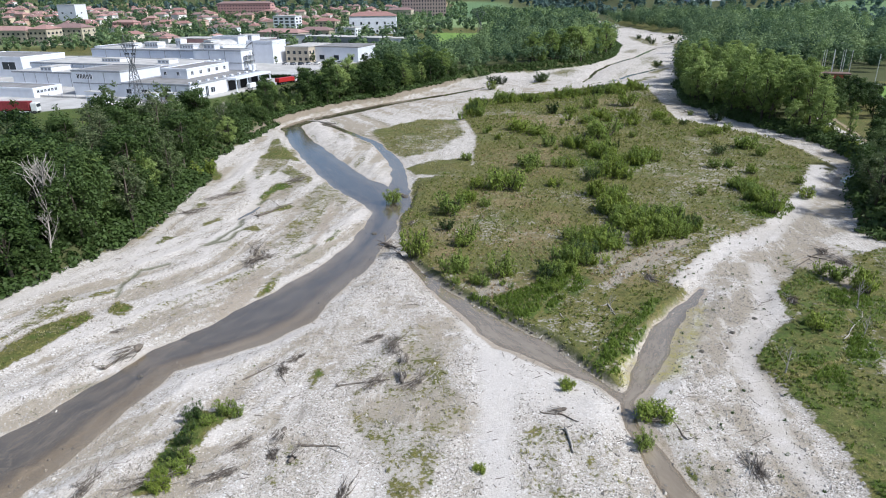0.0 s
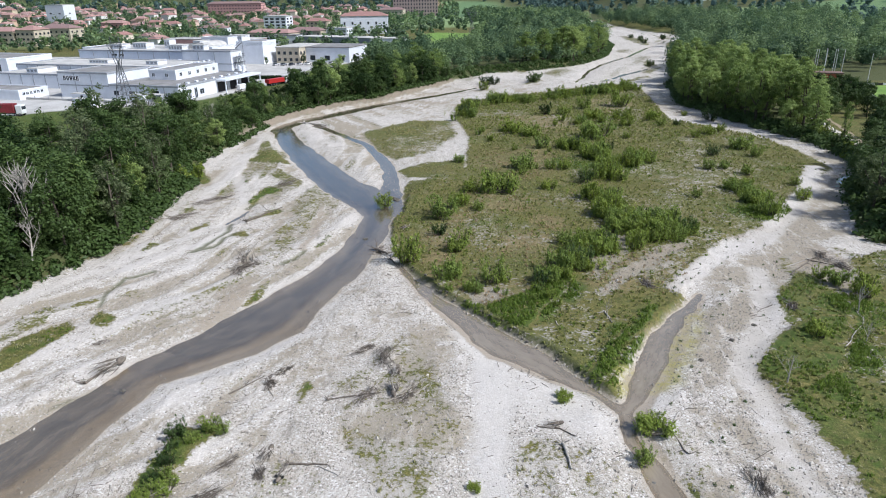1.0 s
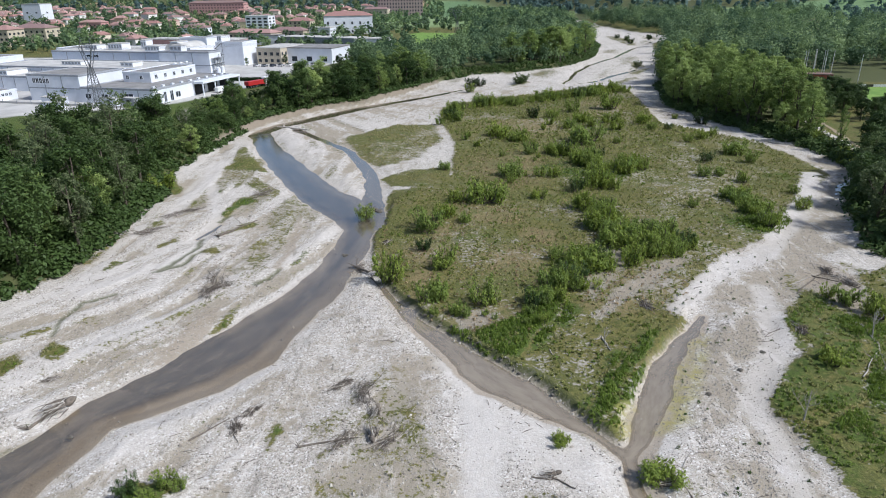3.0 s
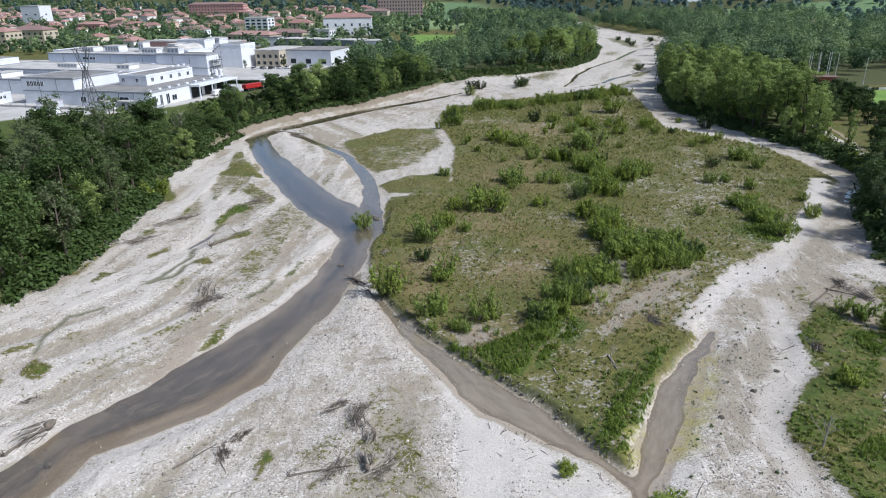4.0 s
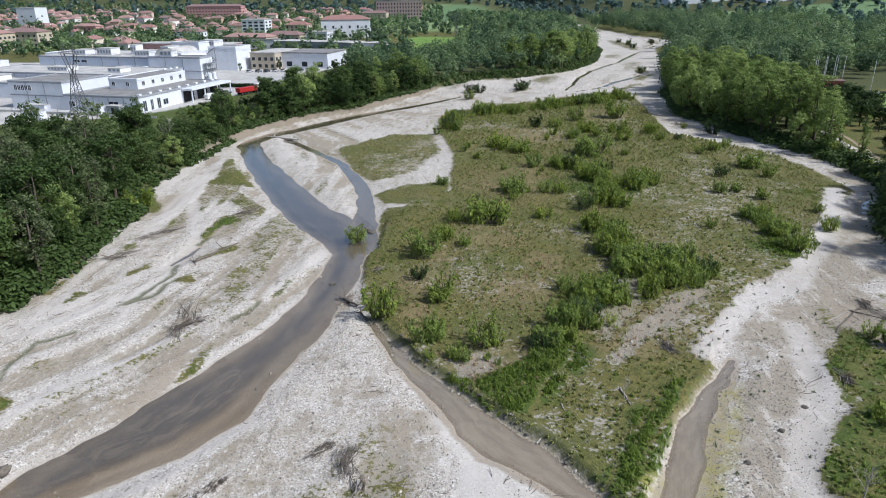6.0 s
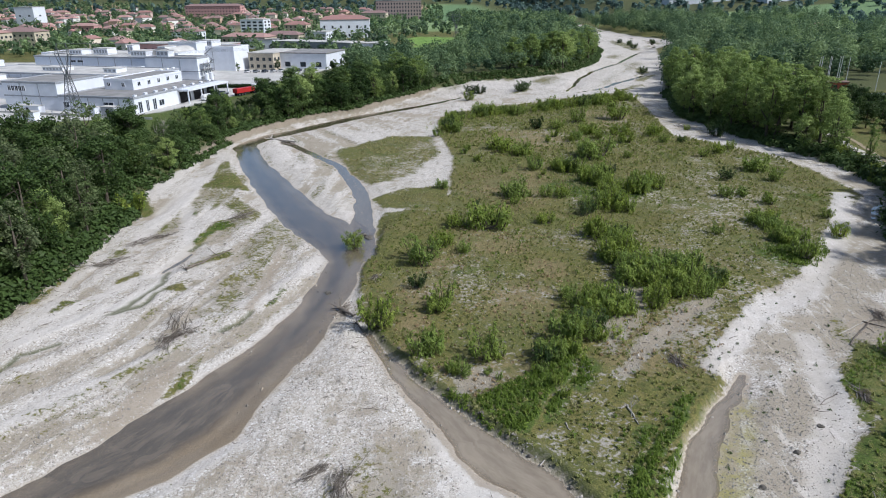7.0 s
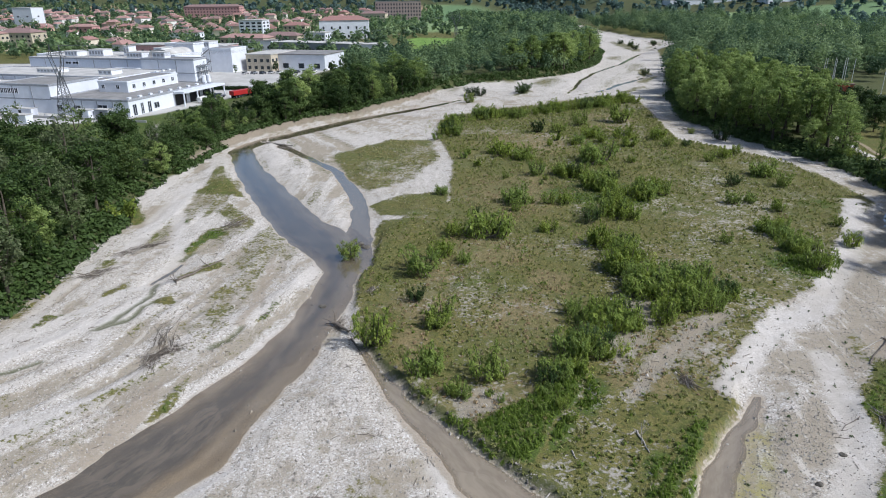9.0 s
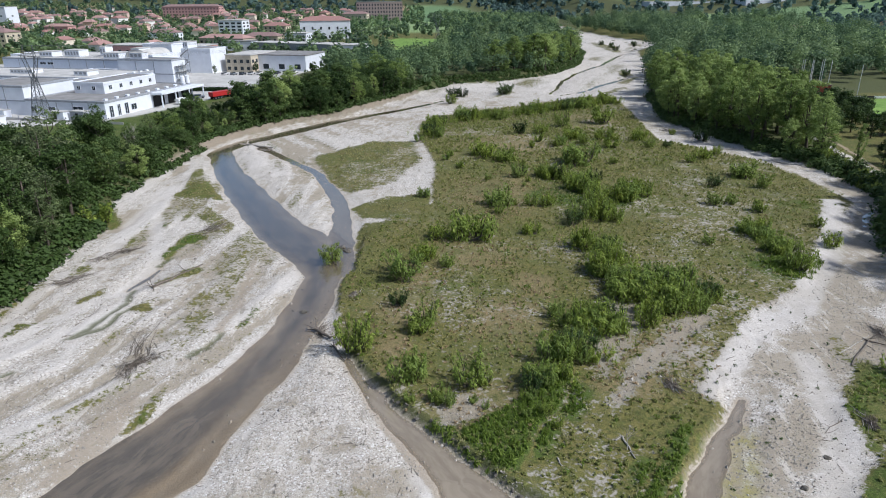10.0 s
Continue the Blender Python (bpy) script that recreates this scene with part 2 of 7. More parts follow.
def water_material():
    m, nt, b = material("river_water", 0.06)
    out = nt.nodes["Material Output"]
    run = nt.nodes.new("ShaderNodeAttribute")
    run.attribute_name = "flow"
    deep = nt.nodes.new("ShaderNodeAttribute")
    deep.attribute_name = "water"

    def flowing(scale, detail, rough):
        n = node(nt, "TexNoise", Scale=scale, Detail=detail, Roughness=rough)
        nt.links.new(run.outputs["Vector"], n.inputs["Vector"])
        return n.outputs["Fac"]

    t = nt.nodes.new("ShaderNodeBsdfTransparent")
    murk = ramp(nt, flowing(0.35, 4, 0.6), 0.35, 0.65)
    nt.links.new(mix(nt, murk, (0.80, 0.75, 0.66), (0.91, 0.88, 0.82)), t.inputs[0])
    d = nt.nodes.new("ShaderNodeBsdfDiffuse")
    silty = flowing(0.9, 7, 0.7)
    still = nt.nodes.new("ShaderNodeAttribute")
    still.attribute_name = "still"
    run_silt = mix(nt, ramp(nt, silty, 0.30, 0.70), (0.100, 0.087, 0.069), (0.215, 0.178, 0.134))
    # still water: the sky's reflection is put into the pale silt colour
    nt.links.new(mix(nt, still.outputs["Fac"], run_silt, mix(nt, ramp(nt, silty, 0.35, 0.65), (0.295, 0.248, 0.186), (0.41, 0.352, 0.272))), d.inputs[0])
    body = nt.nodes.new("ShaderNodeMixShader")
    depth = ramp(nt, calc(nt, "ADD", deep.outputs["Fac"], calc(nt, "MULTIPLY", calc(nt, "SUBTRACT", flowing(0.5, 5, 0.65), 0.5), 2.0)), -0.4, -3.8)
    nt.links.new(calc(nt, "MAXIMUM", calc(nt, "ADD", calc(nt, "MULTIPLY", depth, 0.74), 0.06), calc(nt, "MULTIPLY", still.outputs["Fac"], 0.62)), body.inputs[0])
    nt.links.new(t.outputs[0], body.inputs[1])
    nt.links.new(d.outputs[0], body.inputs[2])
    gl = nt.nodes.new("ShaderNodeBsdfGlossy")
    gl.inputs["Roughness"].default_value = 0.08
    fr = nt.nodes.new("ShaderNodeLayerWeight")
    fr.inputs[0].default_value = 0.5
    bp = nt.nodes.new("ShaderNodeBump")
    bp.inputs["Strength"].default_value, bp.inputs["Distance"].default_value = 0.28, 0.06
    nt.links.new(flowing(2.6, 5, 0.65), bp.inputs["Height"])
    nt.links.new(bp.outputs[0], gl.inputs["Normal"])
    nt.links.new(bp.outputs[0], fr.inputs["Normal"])
    s = nt.nodes.new("ShaderNodeMixShader")
    gloss = calc(nt, "MINIMUM", calc(nt, "ADD", calc(nt, "MULTIPLY", calc(nt, "POWER", fr.outputs["Facing"], 2.8), 1.35), 0.015), 0.85)
    nt.links.new(gloss, s.inputs[0])
    nt.links.new(body.outputs[0], s.inputs[1])
    nt.links.new(gl.outputs[0], s.inputs[2])
    nt.links.new(s.outputs[0], out.inputs[0])
    return m


M_GROUND, M_WATER = ground_material(), water_material()
M_BARK = plain("bark", (0.10, 0.085, 0.065), 0.9, wear=0.4, scale=3)
M_DEAD = plain("bleached_wood", (0.42, 0.39, 0.35), 0.85, wear=0.35, scale=4)
M_DRIFT = plain("weathered_driftwood", (0.17, 0.145, 0.12), 0.9, wear=0.4, scale=4)
# the wood's deep shade is partly put into these dark leaf colours
M_TREE = leafy("tree_leaves", (0.009, 0.025, 0.007), (0.058, 0.104, 0.023), (0.100, 0.155, 0.046), 0.30)
M_POPLAR = leafy("poplar_leaves", (0.095, 0.155, 0.040), (0.34, 0.44, 0.125), (0.37, 0.46, 0.16), 0.46)
M_SILVER = leafy("silver_poplar_leaves", (0.075, 0.105, 0.045), (0.23, 0.27, 0.135), (0.15, 0.215, 0.075), 0.42)
M_WILLOW = leafy("willow_leaves", (0.140, 0.205, 0.030), (0.420, 0.490, 0.100), (0.22, 0.30, 0.080), 0.46)
# Haze is put into the far colours: bluish here, bluer on the hills.
M_FAR = leafy("far_leaves", (0.050, 0.098, 0.054), (0.120, 0.188, 0.098), clear=0.42, tone=(0.29, 0.39, 0.17))
M_HAZE_HILL = leafy("hazy_hill_leaves", (0.062, 0.112, 0.112), (0.120, 0.185, 0.175), clear=0.42, tone=(0.20, 0.29, 0.225))
M_GRASS = leafy("grass_blades", (0.26, 0.26, 0.105), (0.50, 0.47, 0.25), clear=0.5)
M_HERB = leafy("green_herbs", (0.095, 0.155, 0.022), (0.260, 0.345, 0.068), clear=0.5)
M_TUFT = leafy("olive_tussock_blades", (0.19, 0.215, 0.06), (0.42, 0.43, 0.16), clear=0.5)
M_STALK = leafy("rusty_dry_stalks", (0.34, 0.25, 0.14), (0.58, 0.47, 0.31), clear=0.5)
M_BRUSH = leafy("dead_brush", (0.085, 0.072, 0.062), (0.25, 0.215, 0.18), clear=0.15)


def stone_material():
    m, nt, b = material("limestone", 0.85)
    geo = nt.nodes.new("ShaderNodeNewGeometry")
    c = mix(nt, geo.outputs["Random Per Island"], (0.20, 0.178, 0.15), (0.53, 0.50, 0.455))
    c = mix(nt, calc(nt, "MULTIPLY", ramp(nt, noise_at(nt, 6, 4), 0.4, 0.7), 0.4), c, (0.30, 0.27, 0.23))
    nt.links.new(c, b.inputs["Base Color"])
    return m


M_STONE = stone_material()


# ---------------------------------------------------------------- small tools
TABLE = np.random.default_rng(3).random((256, 256))


def value_noise(x, y):
    xi, yi = np.floor(x).astype(int), np.floor(y).astype(int)
    fx, fy = x - xi, y - yi
    fx, fy = fx * fx * (3 - 2 * fx), fy * fy * (3 - 2 * fy)
    a, b = TABLE[xi & 255, yi & 255], TABLE[(xi + 1) & 255, yi & 255]
    c, d = TABLE[xi & 255, (yi + 1) & 255], TABLE[(xi + 1) & 255, (yi + 1) & 255]
    return (a * (1 - fx) + b * fx) * (1 - fy) + (c * (1 - fx) + d * fx) * fy


def fbm(x, y, size, octaves=4):
    """Soft noise from -1 to 1 with bumps of that size in metres."""
    total, amp, norm = 0, 1.0, 0.0
    for i in range(octaves):
        total = total + amp * (value_noise(x / size + 17.3 * i, y / size + 5.1 * i) * 2 - 1)
        norm, amp, size = norm + amp, amp * 0.5, size * 0.5
    return total / norm


def step(lo, hi, v):
    s = np.clip((v - lo) / (hi - lo), 0, 1)
    return s * s * (3 - 2 * s)


def area_distance(x, y, outline):
    """Distance to an outline, negative inside."""
    d, inside = np.full(x.shape, 1e9), np.zeros(x.shape, bool)
    for (ax, ay), (bx, by) in zip(outline, outline[1:] + outline[:1]):
        ex, ey = bx - ax, by - ay
        t = np.clip(((x - ax) * ex + (y - ay) * ey) / (ex * ex + ey * ey), 0, 1)
        d = np.minimum(d, (x - ax - t * ex) ** 2 + (y - ay - t * ey) ** 2)
        if ay != by:
            inside ^= ((ay > y) != (by > y)) & (x < (y - ay) / (by - ay) * ex + ax)
    return np.sqrt(d) * np.where(inside, -1, 1)


def near_area(x, y, outline, soft):
    """One inside an outline, fading to nothing over a soft edge; far places are left out of the sum."""
    xs, ys = [p[0] for p in outline], [p[1] for p in outline]
    k = (x > min(xs) - 2) & (x < max(xs) + 2) & (y > min(ys) - 2) & (y < max(ys) + 2)
    out = np.zeros(x.shape)
    if k.any():
        out[k] = step(soft, -soft, area_distance(x[k], y[k], outline))
    return out


def lane_distance(x, y, line):
    """Distance to a lane whose points carry their half width, negative inside."""
    d = np.full(x.shape, 1e9)
    for (ax, ay, aw), (bx, by, bw) in zip(line, line[1:]):
        ex, ey = bx - ax, by - ay
        t = np.clip(((x - ax) * ex + (y - ay) * ey) / (ex * ex + ey * ey), 0, 1)
        d = np.minimum(d, np.hypot(x - ax - t * ex, y - ay - t * ey) - aw - t * (bw - aw))
    return d


def link_mesh(name, verts, faces, mat, parent=None, label="", smooth=False):
    """One mesh object from arrays: faces all have the same number of corners."""
    me = bpy.data.meshes.new(name)
    verts, faces = np.asarray(verts, np.float32), np.asarray(faces, np.int32)
    n, k = faces.shape
    me.vertices.add(len(verts))
    me.vertices.foreach_set("co", verts.ravel())
    me.loops.add(n * k)
    me.loops.foreach_set("vertex_index", faces.ravel())
    me.polygons.add(n)
    me.polygons.foreach_set("loop_start", np.arange(0, n * k, k, dtype=np.int32))
    me.polygons.foreach_set("loop_total", np.full(n, k, np.int32))
    me.polygons.foreach_set("use_smooth", np.full(n, smooth))
    me.update(calc_edges=True)
    me.materials.append(mat)
    ob = new(name, me)
    if parent:
        ob.parent = parent
    if label:
        tagged(ob, label)
    return ob


def part(name, bm, mat, parent=None, label=""):
    """Links a bmesh as one mesh object under a thing or a part."""
    me = bpy.data.meshes.new(name)
    bm.to_mesh(me)
    bm.free()
    me.materials.append(mat)
    ob = new(name, me)
    if parent:
        ob.parent = parent
    if label:
        tagged(ob, label)
    return ob


# ---------------------------------------------------------------- plan of the river bed
MAIN = [(-47, 10, 8), (-44.5, 28, 6), (-42.4, 36.3, 4.5), (-41.1, 40.5, 4.6), (-39.8, 46.0, 3.8), (-38.2, 51.5, 3.0), (-37.6, 55.4, 2.6), (-36.1, 57.7, 3.4),
        (-33.2, 61.1, 4.4), (-29.6, 64.8, 5.2), (-27.6, 68.5, 5.3), (-26.0, 74.0, 4.3), (-23.0, 82.1, 3.4), (-21.0, 90.5, 2.8), (-19.7, 100.0, 2.9), (-19.9, 111.0, 3.1),
        (-22.5, 119.5, 4.3), (-27.5, 126.0, 5.2), (-34.6, 135.5, 4.6), (-43.7, 152.0, 4.0), (-53.0, 169.0, 3.2), (-60.0, 184.0, 2.9), (-63.4, 191.6, 3.0)]
STRIP = [(-63.4, 190, 3.0), (-63.5, 198, 2.6), (-59.6, 207, 2.4), (-53.7, 214.6, 2.4), (-46.7, 226.6, 2.6), (-38.1, 240.2, 2.4),
         (-26.6, 252.8, 1.6), (-14.1, 268.2, 1.1), (-2.7, 285.3, 0.7), (12.3, 296.5, 0.3)]
RILL = [(-18.5, 112, 2.5), (-19.8, 123.4, 2.3), (-22.0, 141.6, 1.6), (-27.1, 157.1, 1.5), (-33.6, 171.0, 1.2), (-41.4, 181.7, 0.9),
        (-48.2, 189.9, 1.0), (-54.4, 197.8, 1.4)]
BACK = [(-12.6, 86.6, 0.4), (-10.0, 82.2, 0.7), (-7.4, 77.5, 0.9), (-4.1, 73.4, 1.2), (-1.5, 70.1, 1.6), (0.8, 66.2, 2.3), (3.2, 63.3, 2.5), (6.0, 61.0, 2.0),
        (8.6, 58.1, 1.2), (11.1, 55.9, 0.7), (12.7, 53.9, 0.6), (14.1, 51.9, 0.8), (13.8, 47.4, 0.8), (14.6, 44.3, 1.0), (15.4, 41.4, 1.2), (16.5, 38.3, 1.3),
        (17.8, 30, 1.6)]
POND = [(29.0, 79.0, 0.4), (24.9, 72.9, 0.9), (21.5, 67.2, 1.4), (19.5, 62.2, 1.5), (17.6, 57.8, 1.3), (15.6, 53.9, 1.0), (14.1, 52.0, 0.7)]
ALGAE = [(27.4, 74, 0.5), (24.6, 68, 1.1), (22.0, 62, 1.4), (19.8, 57.5, 1.7), (16.5, 57.3, 2.2), (14.6, 56, 1.2)]
POOL = [(-45.6, 112.5, 0.3), (-46.2, 108.5, 0.45), (-47.2, 105, 0.2)]
TRICKLE = [(80, 143, 0.4), (76, 138, 0.7), (73, 133, 0.4)]
FAR_RUN = [(38.5, 298.6, 0.6), (50, 341, 0.9), (62, 374, 1.0), (83, 414, 1.1), (112, 487, 1.3), (133, 530, 1.3), (143, 593, 1.3), (131, 657, 1.2)]
FAR_RUN_B = [(96, 362, 0.6), (84, 353, 1.1), (66, 327, 1.3), (52, 303, 1.0), (40, 292, 0.6)]
ISLAND = [(-15.1, 91.8), (-16.7, 102.6), (-17.0, 112.2), (-15.7, 123.6), (-11.3, 142.1), (-5.1, 145.0), (-5.3, 166.0), (-7.3, 188.6),
          (-12.0, 212.1), (-12.4, 229.1), (-8.5, 241.8), (4.3, 253.0), (27.4, 268.3), (45.4, 283.5), (59.4, 288.8), (61.9, 271.6),
          (58.1, 230.1), (56.5, 203.6), (64.2, 194.7), (73.0, 182.8), (76.5, 168.7), (78.3, 156.5), (77.0, 145.7), (68.4, 133.6),
          (61.5, 125.1), (55.6, 115.8), (48.9, 106.0), (44.0, 102.9), (38.9, 98.5), (35.2, 92.1), (29.9, 85.2), (26.7, 79.1),
          (23.4, 73.4), (19.5, 66.9), (16.6, 62.4), (14.6, 59.2), (13.0, 54.2), (11.3, 55.8), (9.2, 58.5), (6.7, 62.8), (4.4, 64.8), (1.8, 67.5),
          (-0.3, 70.5), (-3.2, 73.7), (-6.6, 77.5), (-10.6, 85.0), (-12.8, 88.3)]
RIGHT_BAR = [(37.3, 77.9), (43.8, 86.0), (49.3, 89.5), (62.2, 96.0), (73.7, 96.6), (75.5, 40.3), (50, 20), (31, 30), (30.9, 39.1),
             (31.4, 44.9), (30.5, 49.8), (29.6, 54.5), (29.2, 60.0), (30.9, 63.9), (34.9, 66.8), (36.7, 69.8), (36.1, 73.6)]
LEFT_LAND = [(-95.1, 40), (-80, 58), (-66.5, 69.1), (-65.8, 75.0), (-63.3, 82.0), (-62.0, 89.2), (-61.0, 100.3), (-62.6, 117.5), (-64.1, 130.3),
             (-69.8, 145.2), (-69.4, 162.5), (-69.0, 178.7), (-69.0, 196.2), (-63.7, 211.0), (-53.4, 231.9), (-39.2, 247.0),
             (-32.2, 261.8), (-20.3, 289.0), (-13.6, 306.7), (-3.3, 326.3), (19.3, 335.5), (48.0, 363.8), (68.9, 410.8), (86.9, 495.2),
             (91.6, 639.2), (108, 800), (115, 1000), (118, 4900), (-4900, 4900), (-4900, 40)]
RIGHT_LAND = [(99.5, 383.1), (75.7, 288.7), (67.4, 236.3), (71.2, 219.0), (77.3, 195.1), (80.7, 183.0), (85.1, 172.3), (86, 156.6),
              (84, 145.9), (73.6, 131.7), (63, 106.6), (62, 100), (67, 96), (80, 90.0), (110, 60), (130, -100), (4900, -100), (4900, 4900),
              (126, 4900), (127, 1000), (133.3, 764.7), (146.6, 633.2), (170.3, 592), (125.8, 503), (113.2, 435.2)]
YARD = [(-260, 180), (-159, 188), (-147, 201), (-137, 211), (-110, 217), (-101, 235), (-95, 255), (-86, 285), (-82, 320), (-70, 380), (-130, 400),
        (-300, 400), (-330, 260)]
SPORT = [(128, 219), (160, 216), (205, 268), (150, 272), (141, 262), (132, 236)]
LANE = [(-3.4, 67.6, 0.8), (0.2, 61.5, 1.6), (1.1, 53.4, 1.5), (0.6, 44.1, 1.6), (1.2, 36.8, 1.6), (1.4, 28, 1.8)]
FLOOD = [(10.5, 49.5, 2.6), (6, 53.5, 4.2), (2.5, 57.5, 3.0)]
RIGHT_LANE = [(22, 36, 4), (25, 50, 5), (29, 66, 4), (36, 84, 4), (46, 96, 5), (60, 112, 5), (72, 128, 4), (82, 148, 3), (84, 160, 3)]
WET_C = [(-12, 85, 0.4), (-7.5, 76.8, 0.8), (-2.5, 69.3, 1.2), (1.5, 62.6, 1.6), (5, 59.6, 1.4), (9.5, 56.4, 0.6)]
WET_D = [(29, 79, 0.6), (24, 70, 1.2), (20.5, 63, 2.2), (17, 57, 2.4), (15.2, 51, 0.9), (15.5, 42, 1.0), (17, 36, 1.6)]
RUNNEL = [(-57, 138, 1.0), (-52, 126, 1.0), (-47.2, 114, 1.0), (-47.5, 104, 0.9), (-53, 93, 1.0), (-61, 78, 1.0), (-66, 66, 1.0)]
FAR_BARS = [[(75, 326, 2), (84, 352, 5), (86, 380, 2)], [(110, 495, 3), (115, 545, 7), (112, 590, 3)], [(136, 555, 3), (140, 575, 5)], [(102, 640, 3), (106, 680, 5)],
            [(-4, 288, 1), (4, 292, 2.5)], [(14, 288, 1), (22, 300, 2.5)], [(60, 296, 1), (72, 312, 3)], [(-55, 150, 1.0), (-58, 160, 2.0), (-62, 172, 1.0)]]
# growth on the bare bed: how dense, how lush, outline
MOSS_BANK = [(0.85, 0.42, [(-58.4, 48.4), (-57.8, 52.3), (-57.0, 56.7), (-56.2, 61.5), (-54.6, 64.6), (-52.3, 67.1), (-50.3, 64.4), (-51.1, 60.4), (-52.2, 55.7), (-54.8, 48.7)]),
             (0.75, 0.50, [(-50.5, 68.1), (-49.8, 70.1), (-47.3, 68.6), (-46.1, 65.9), (-47.6, 65.0), (-49.7, 66.0)]),
             (0.60, 0.20, [(-59.0, 59.2), (-58.7, 62.8), (-59.3, 67.5), (-55.6, 68.6), (-55.1, 65.4), (-56.7, 62.2), (-57.8, 57.7)]),
             (0.52, 0.25, [(-59.4, 68.4), (-58.8, 71.0), (-54.6, 72.2), (-52.0, 74.2), (-52.0, 71.9), (-54.6, 69.5), (-56.6, 67.7)]),
             (0.70, 0.40, [(-55.9, 90.4), (-55.9, 94.4), (-52.7, 95.1), (-50.5, 95.2), (-52.4, 91.4), (-54.3, 89.3)])]
GREEN_BANK = [(0.80, 0.50, [(-57.7, 84.3), (-57.0, 87.1), (-55.4, 86.7), (-56.5, 83.6)]),
              (0.45, 0.15, [(-50.8, 74.2), (-49.0, 77.2), (-46.1, 76.4), (-47.4, 74.1)]),
              (0.70, 0.50, [(-32.3, 73.1), (-32.1, 78.2), (-31.0, 81.4), (-30.4, 77.0), (-31.2, 73.2)]),
              (0.85, 0.45, [(-59.5, 149.8), (-58.5, 156.0), (-56.0, 162.9), (-51.0, 153.9), (-47.2, 147.4), (-51.0, 149.0)]),
              (0.85, 0.50, [(-65.2, 132.8), (-67.0, 142.2), (-61.1, 132.2), (-61.8, 129.8)]),
              (0.70, 0.60, [(-53.9, 130.1), (-53.7, 137.0), (-51.6, 129.2)]),
              (0.75, 0.30, [(-56.6, 121.7), (-57.7, 128.6), (-55.5, 127.7), (-54.0, 121.7), (-55.3, 120.4)])]
STREAK_BANK = [(0.85, 0.60, [(-48.4, 111.6), (-47.7, 116.1), (-47.3, 127.5), (-44.9, 129.2), (-43.4, 126.4), (-45.2, 122.3), (-45.8, 112.7), (-47.2, 110.1)]),
               (0.60, 0.75, [(-27.7, 93.6), (-27.1, 96.9), (-27.2, 101.1), (-25.9, 98.6), (-26.3, 94.3)]),
               (0.80, 0.15, [(-44.4, 106.1), (-42.7, 109.5), (-40.0, 113.4), (-38.3, 111.7), (-40.5, 108.1)]),
               (0.62, 0.25, [(-52.0, 98.8), (-51.5, 103.6), (-50.6, 105.9), (-47.6, 101.8), (-48.2, 98.9)]),
               (0.80, 0.20, [(-44.1, 98.6), (-42.0, 100.3), (-39.8, 98.3), (-42.3, 97.4)]),
               (0.60, 0.10, [(-60.6, 93.0), (-60.6, 105.4), (-59.4, 110.7), (-56.9, 113.7), (-55.3, 111.5), (-57.9, 106.4), (-57.8, 99.6), (-58.8, 93.4)])]
THIN_BANK = [(0.52, 0.22, [(-59.2, 151.8), (-51.0, 145.9), (-39.8, 132.3), (-39.9, 126.4), (-44.6, 116.1), (-45.0, 132.2), (-52.3, 140.4)]),
             (0.44, 0.15, [(-37.7, 90.9), (-36.5, 100.2), (-36.3, 121.1), (-31.6, 111.7), (-30.1, 96.9), (-31.0, 89.6)]),
             (0.82, 0.10, [(-17.4, 133.0), (-12.4, 134.5), (-6.0, 133.0), (-4.0, 123.8), (-9.9, 117.2), (-15.2, 116.0), (-17.3, 115.8), (-17.6, 123.8)]),
             (0.80, 0.08, [(-21.0, 143.0), (-15.1, 149.8), (-5.7, 152.6), (-4.6, 133.0), (-12.4, 134.5), (-18.0, 137.1)])]
MOUND = [(0.40, 0.05, [(-16.1, 54.5), (-14.1, 57.0), (-11.1, 62.3), (-10.5, 68.1), (-7.3, 65.3), (-4.9, 61.3), (-3.8, 55.3), (-1.7, 49.2), (-2.2, 43.9), (-4.4, 37.2), (-7.1, 36.2), (-13.7, 46.6)]),
         (0.55, 0.12, [(-7.9, 55.6), (-5.5, 60.0), (-4.0, 53.1), (-5.9, 51.4)]), (0.48, 0.10, [(-8.2, 40.0), (-6.1, 43.7), (-3.7, 42.2), (-3.8, 37.9), (-5.6, 34.5), (-7.9, 34.4)]),
         (0.75, 0.50, [(-18.5, 50.1), (-19.3, 54.3), (-18.7, 56.1), (-17.7, 54.4), (-17.9, 51.7)]), (0.36, 0.08, [(2.5, 45.5), (5.5, 47.9), (10.5, 45.2), (12.4, 41.1), (13.1, 37.0), (2.3, 35.0)])]
VERGE = [(0.36, 0.20, [(14.9, 44.3), (20.0, 52.6), (20.2, 47.1), (18.6, 38.1), (16.2, 37.4)]), (0.38, 0.2, [(-19.2, 41.2), (-17.9, 43.7), (-15.7, 39.9), (-16.4, 35.6), (-19.2, 35.4)]),
         (0.50, 0.30, [(44.5, 92.3), (53.6, 97.6), (58.3, 93.0), (52.9, 82.2), (45.1, 81.8), (42.8, 87.7)]), (0.95, 0.6, [(-29.2, 46.8), (-24.0, 47.4), (-26.0, 42.5), (-27.0, 35), (-29.0, 35)])]
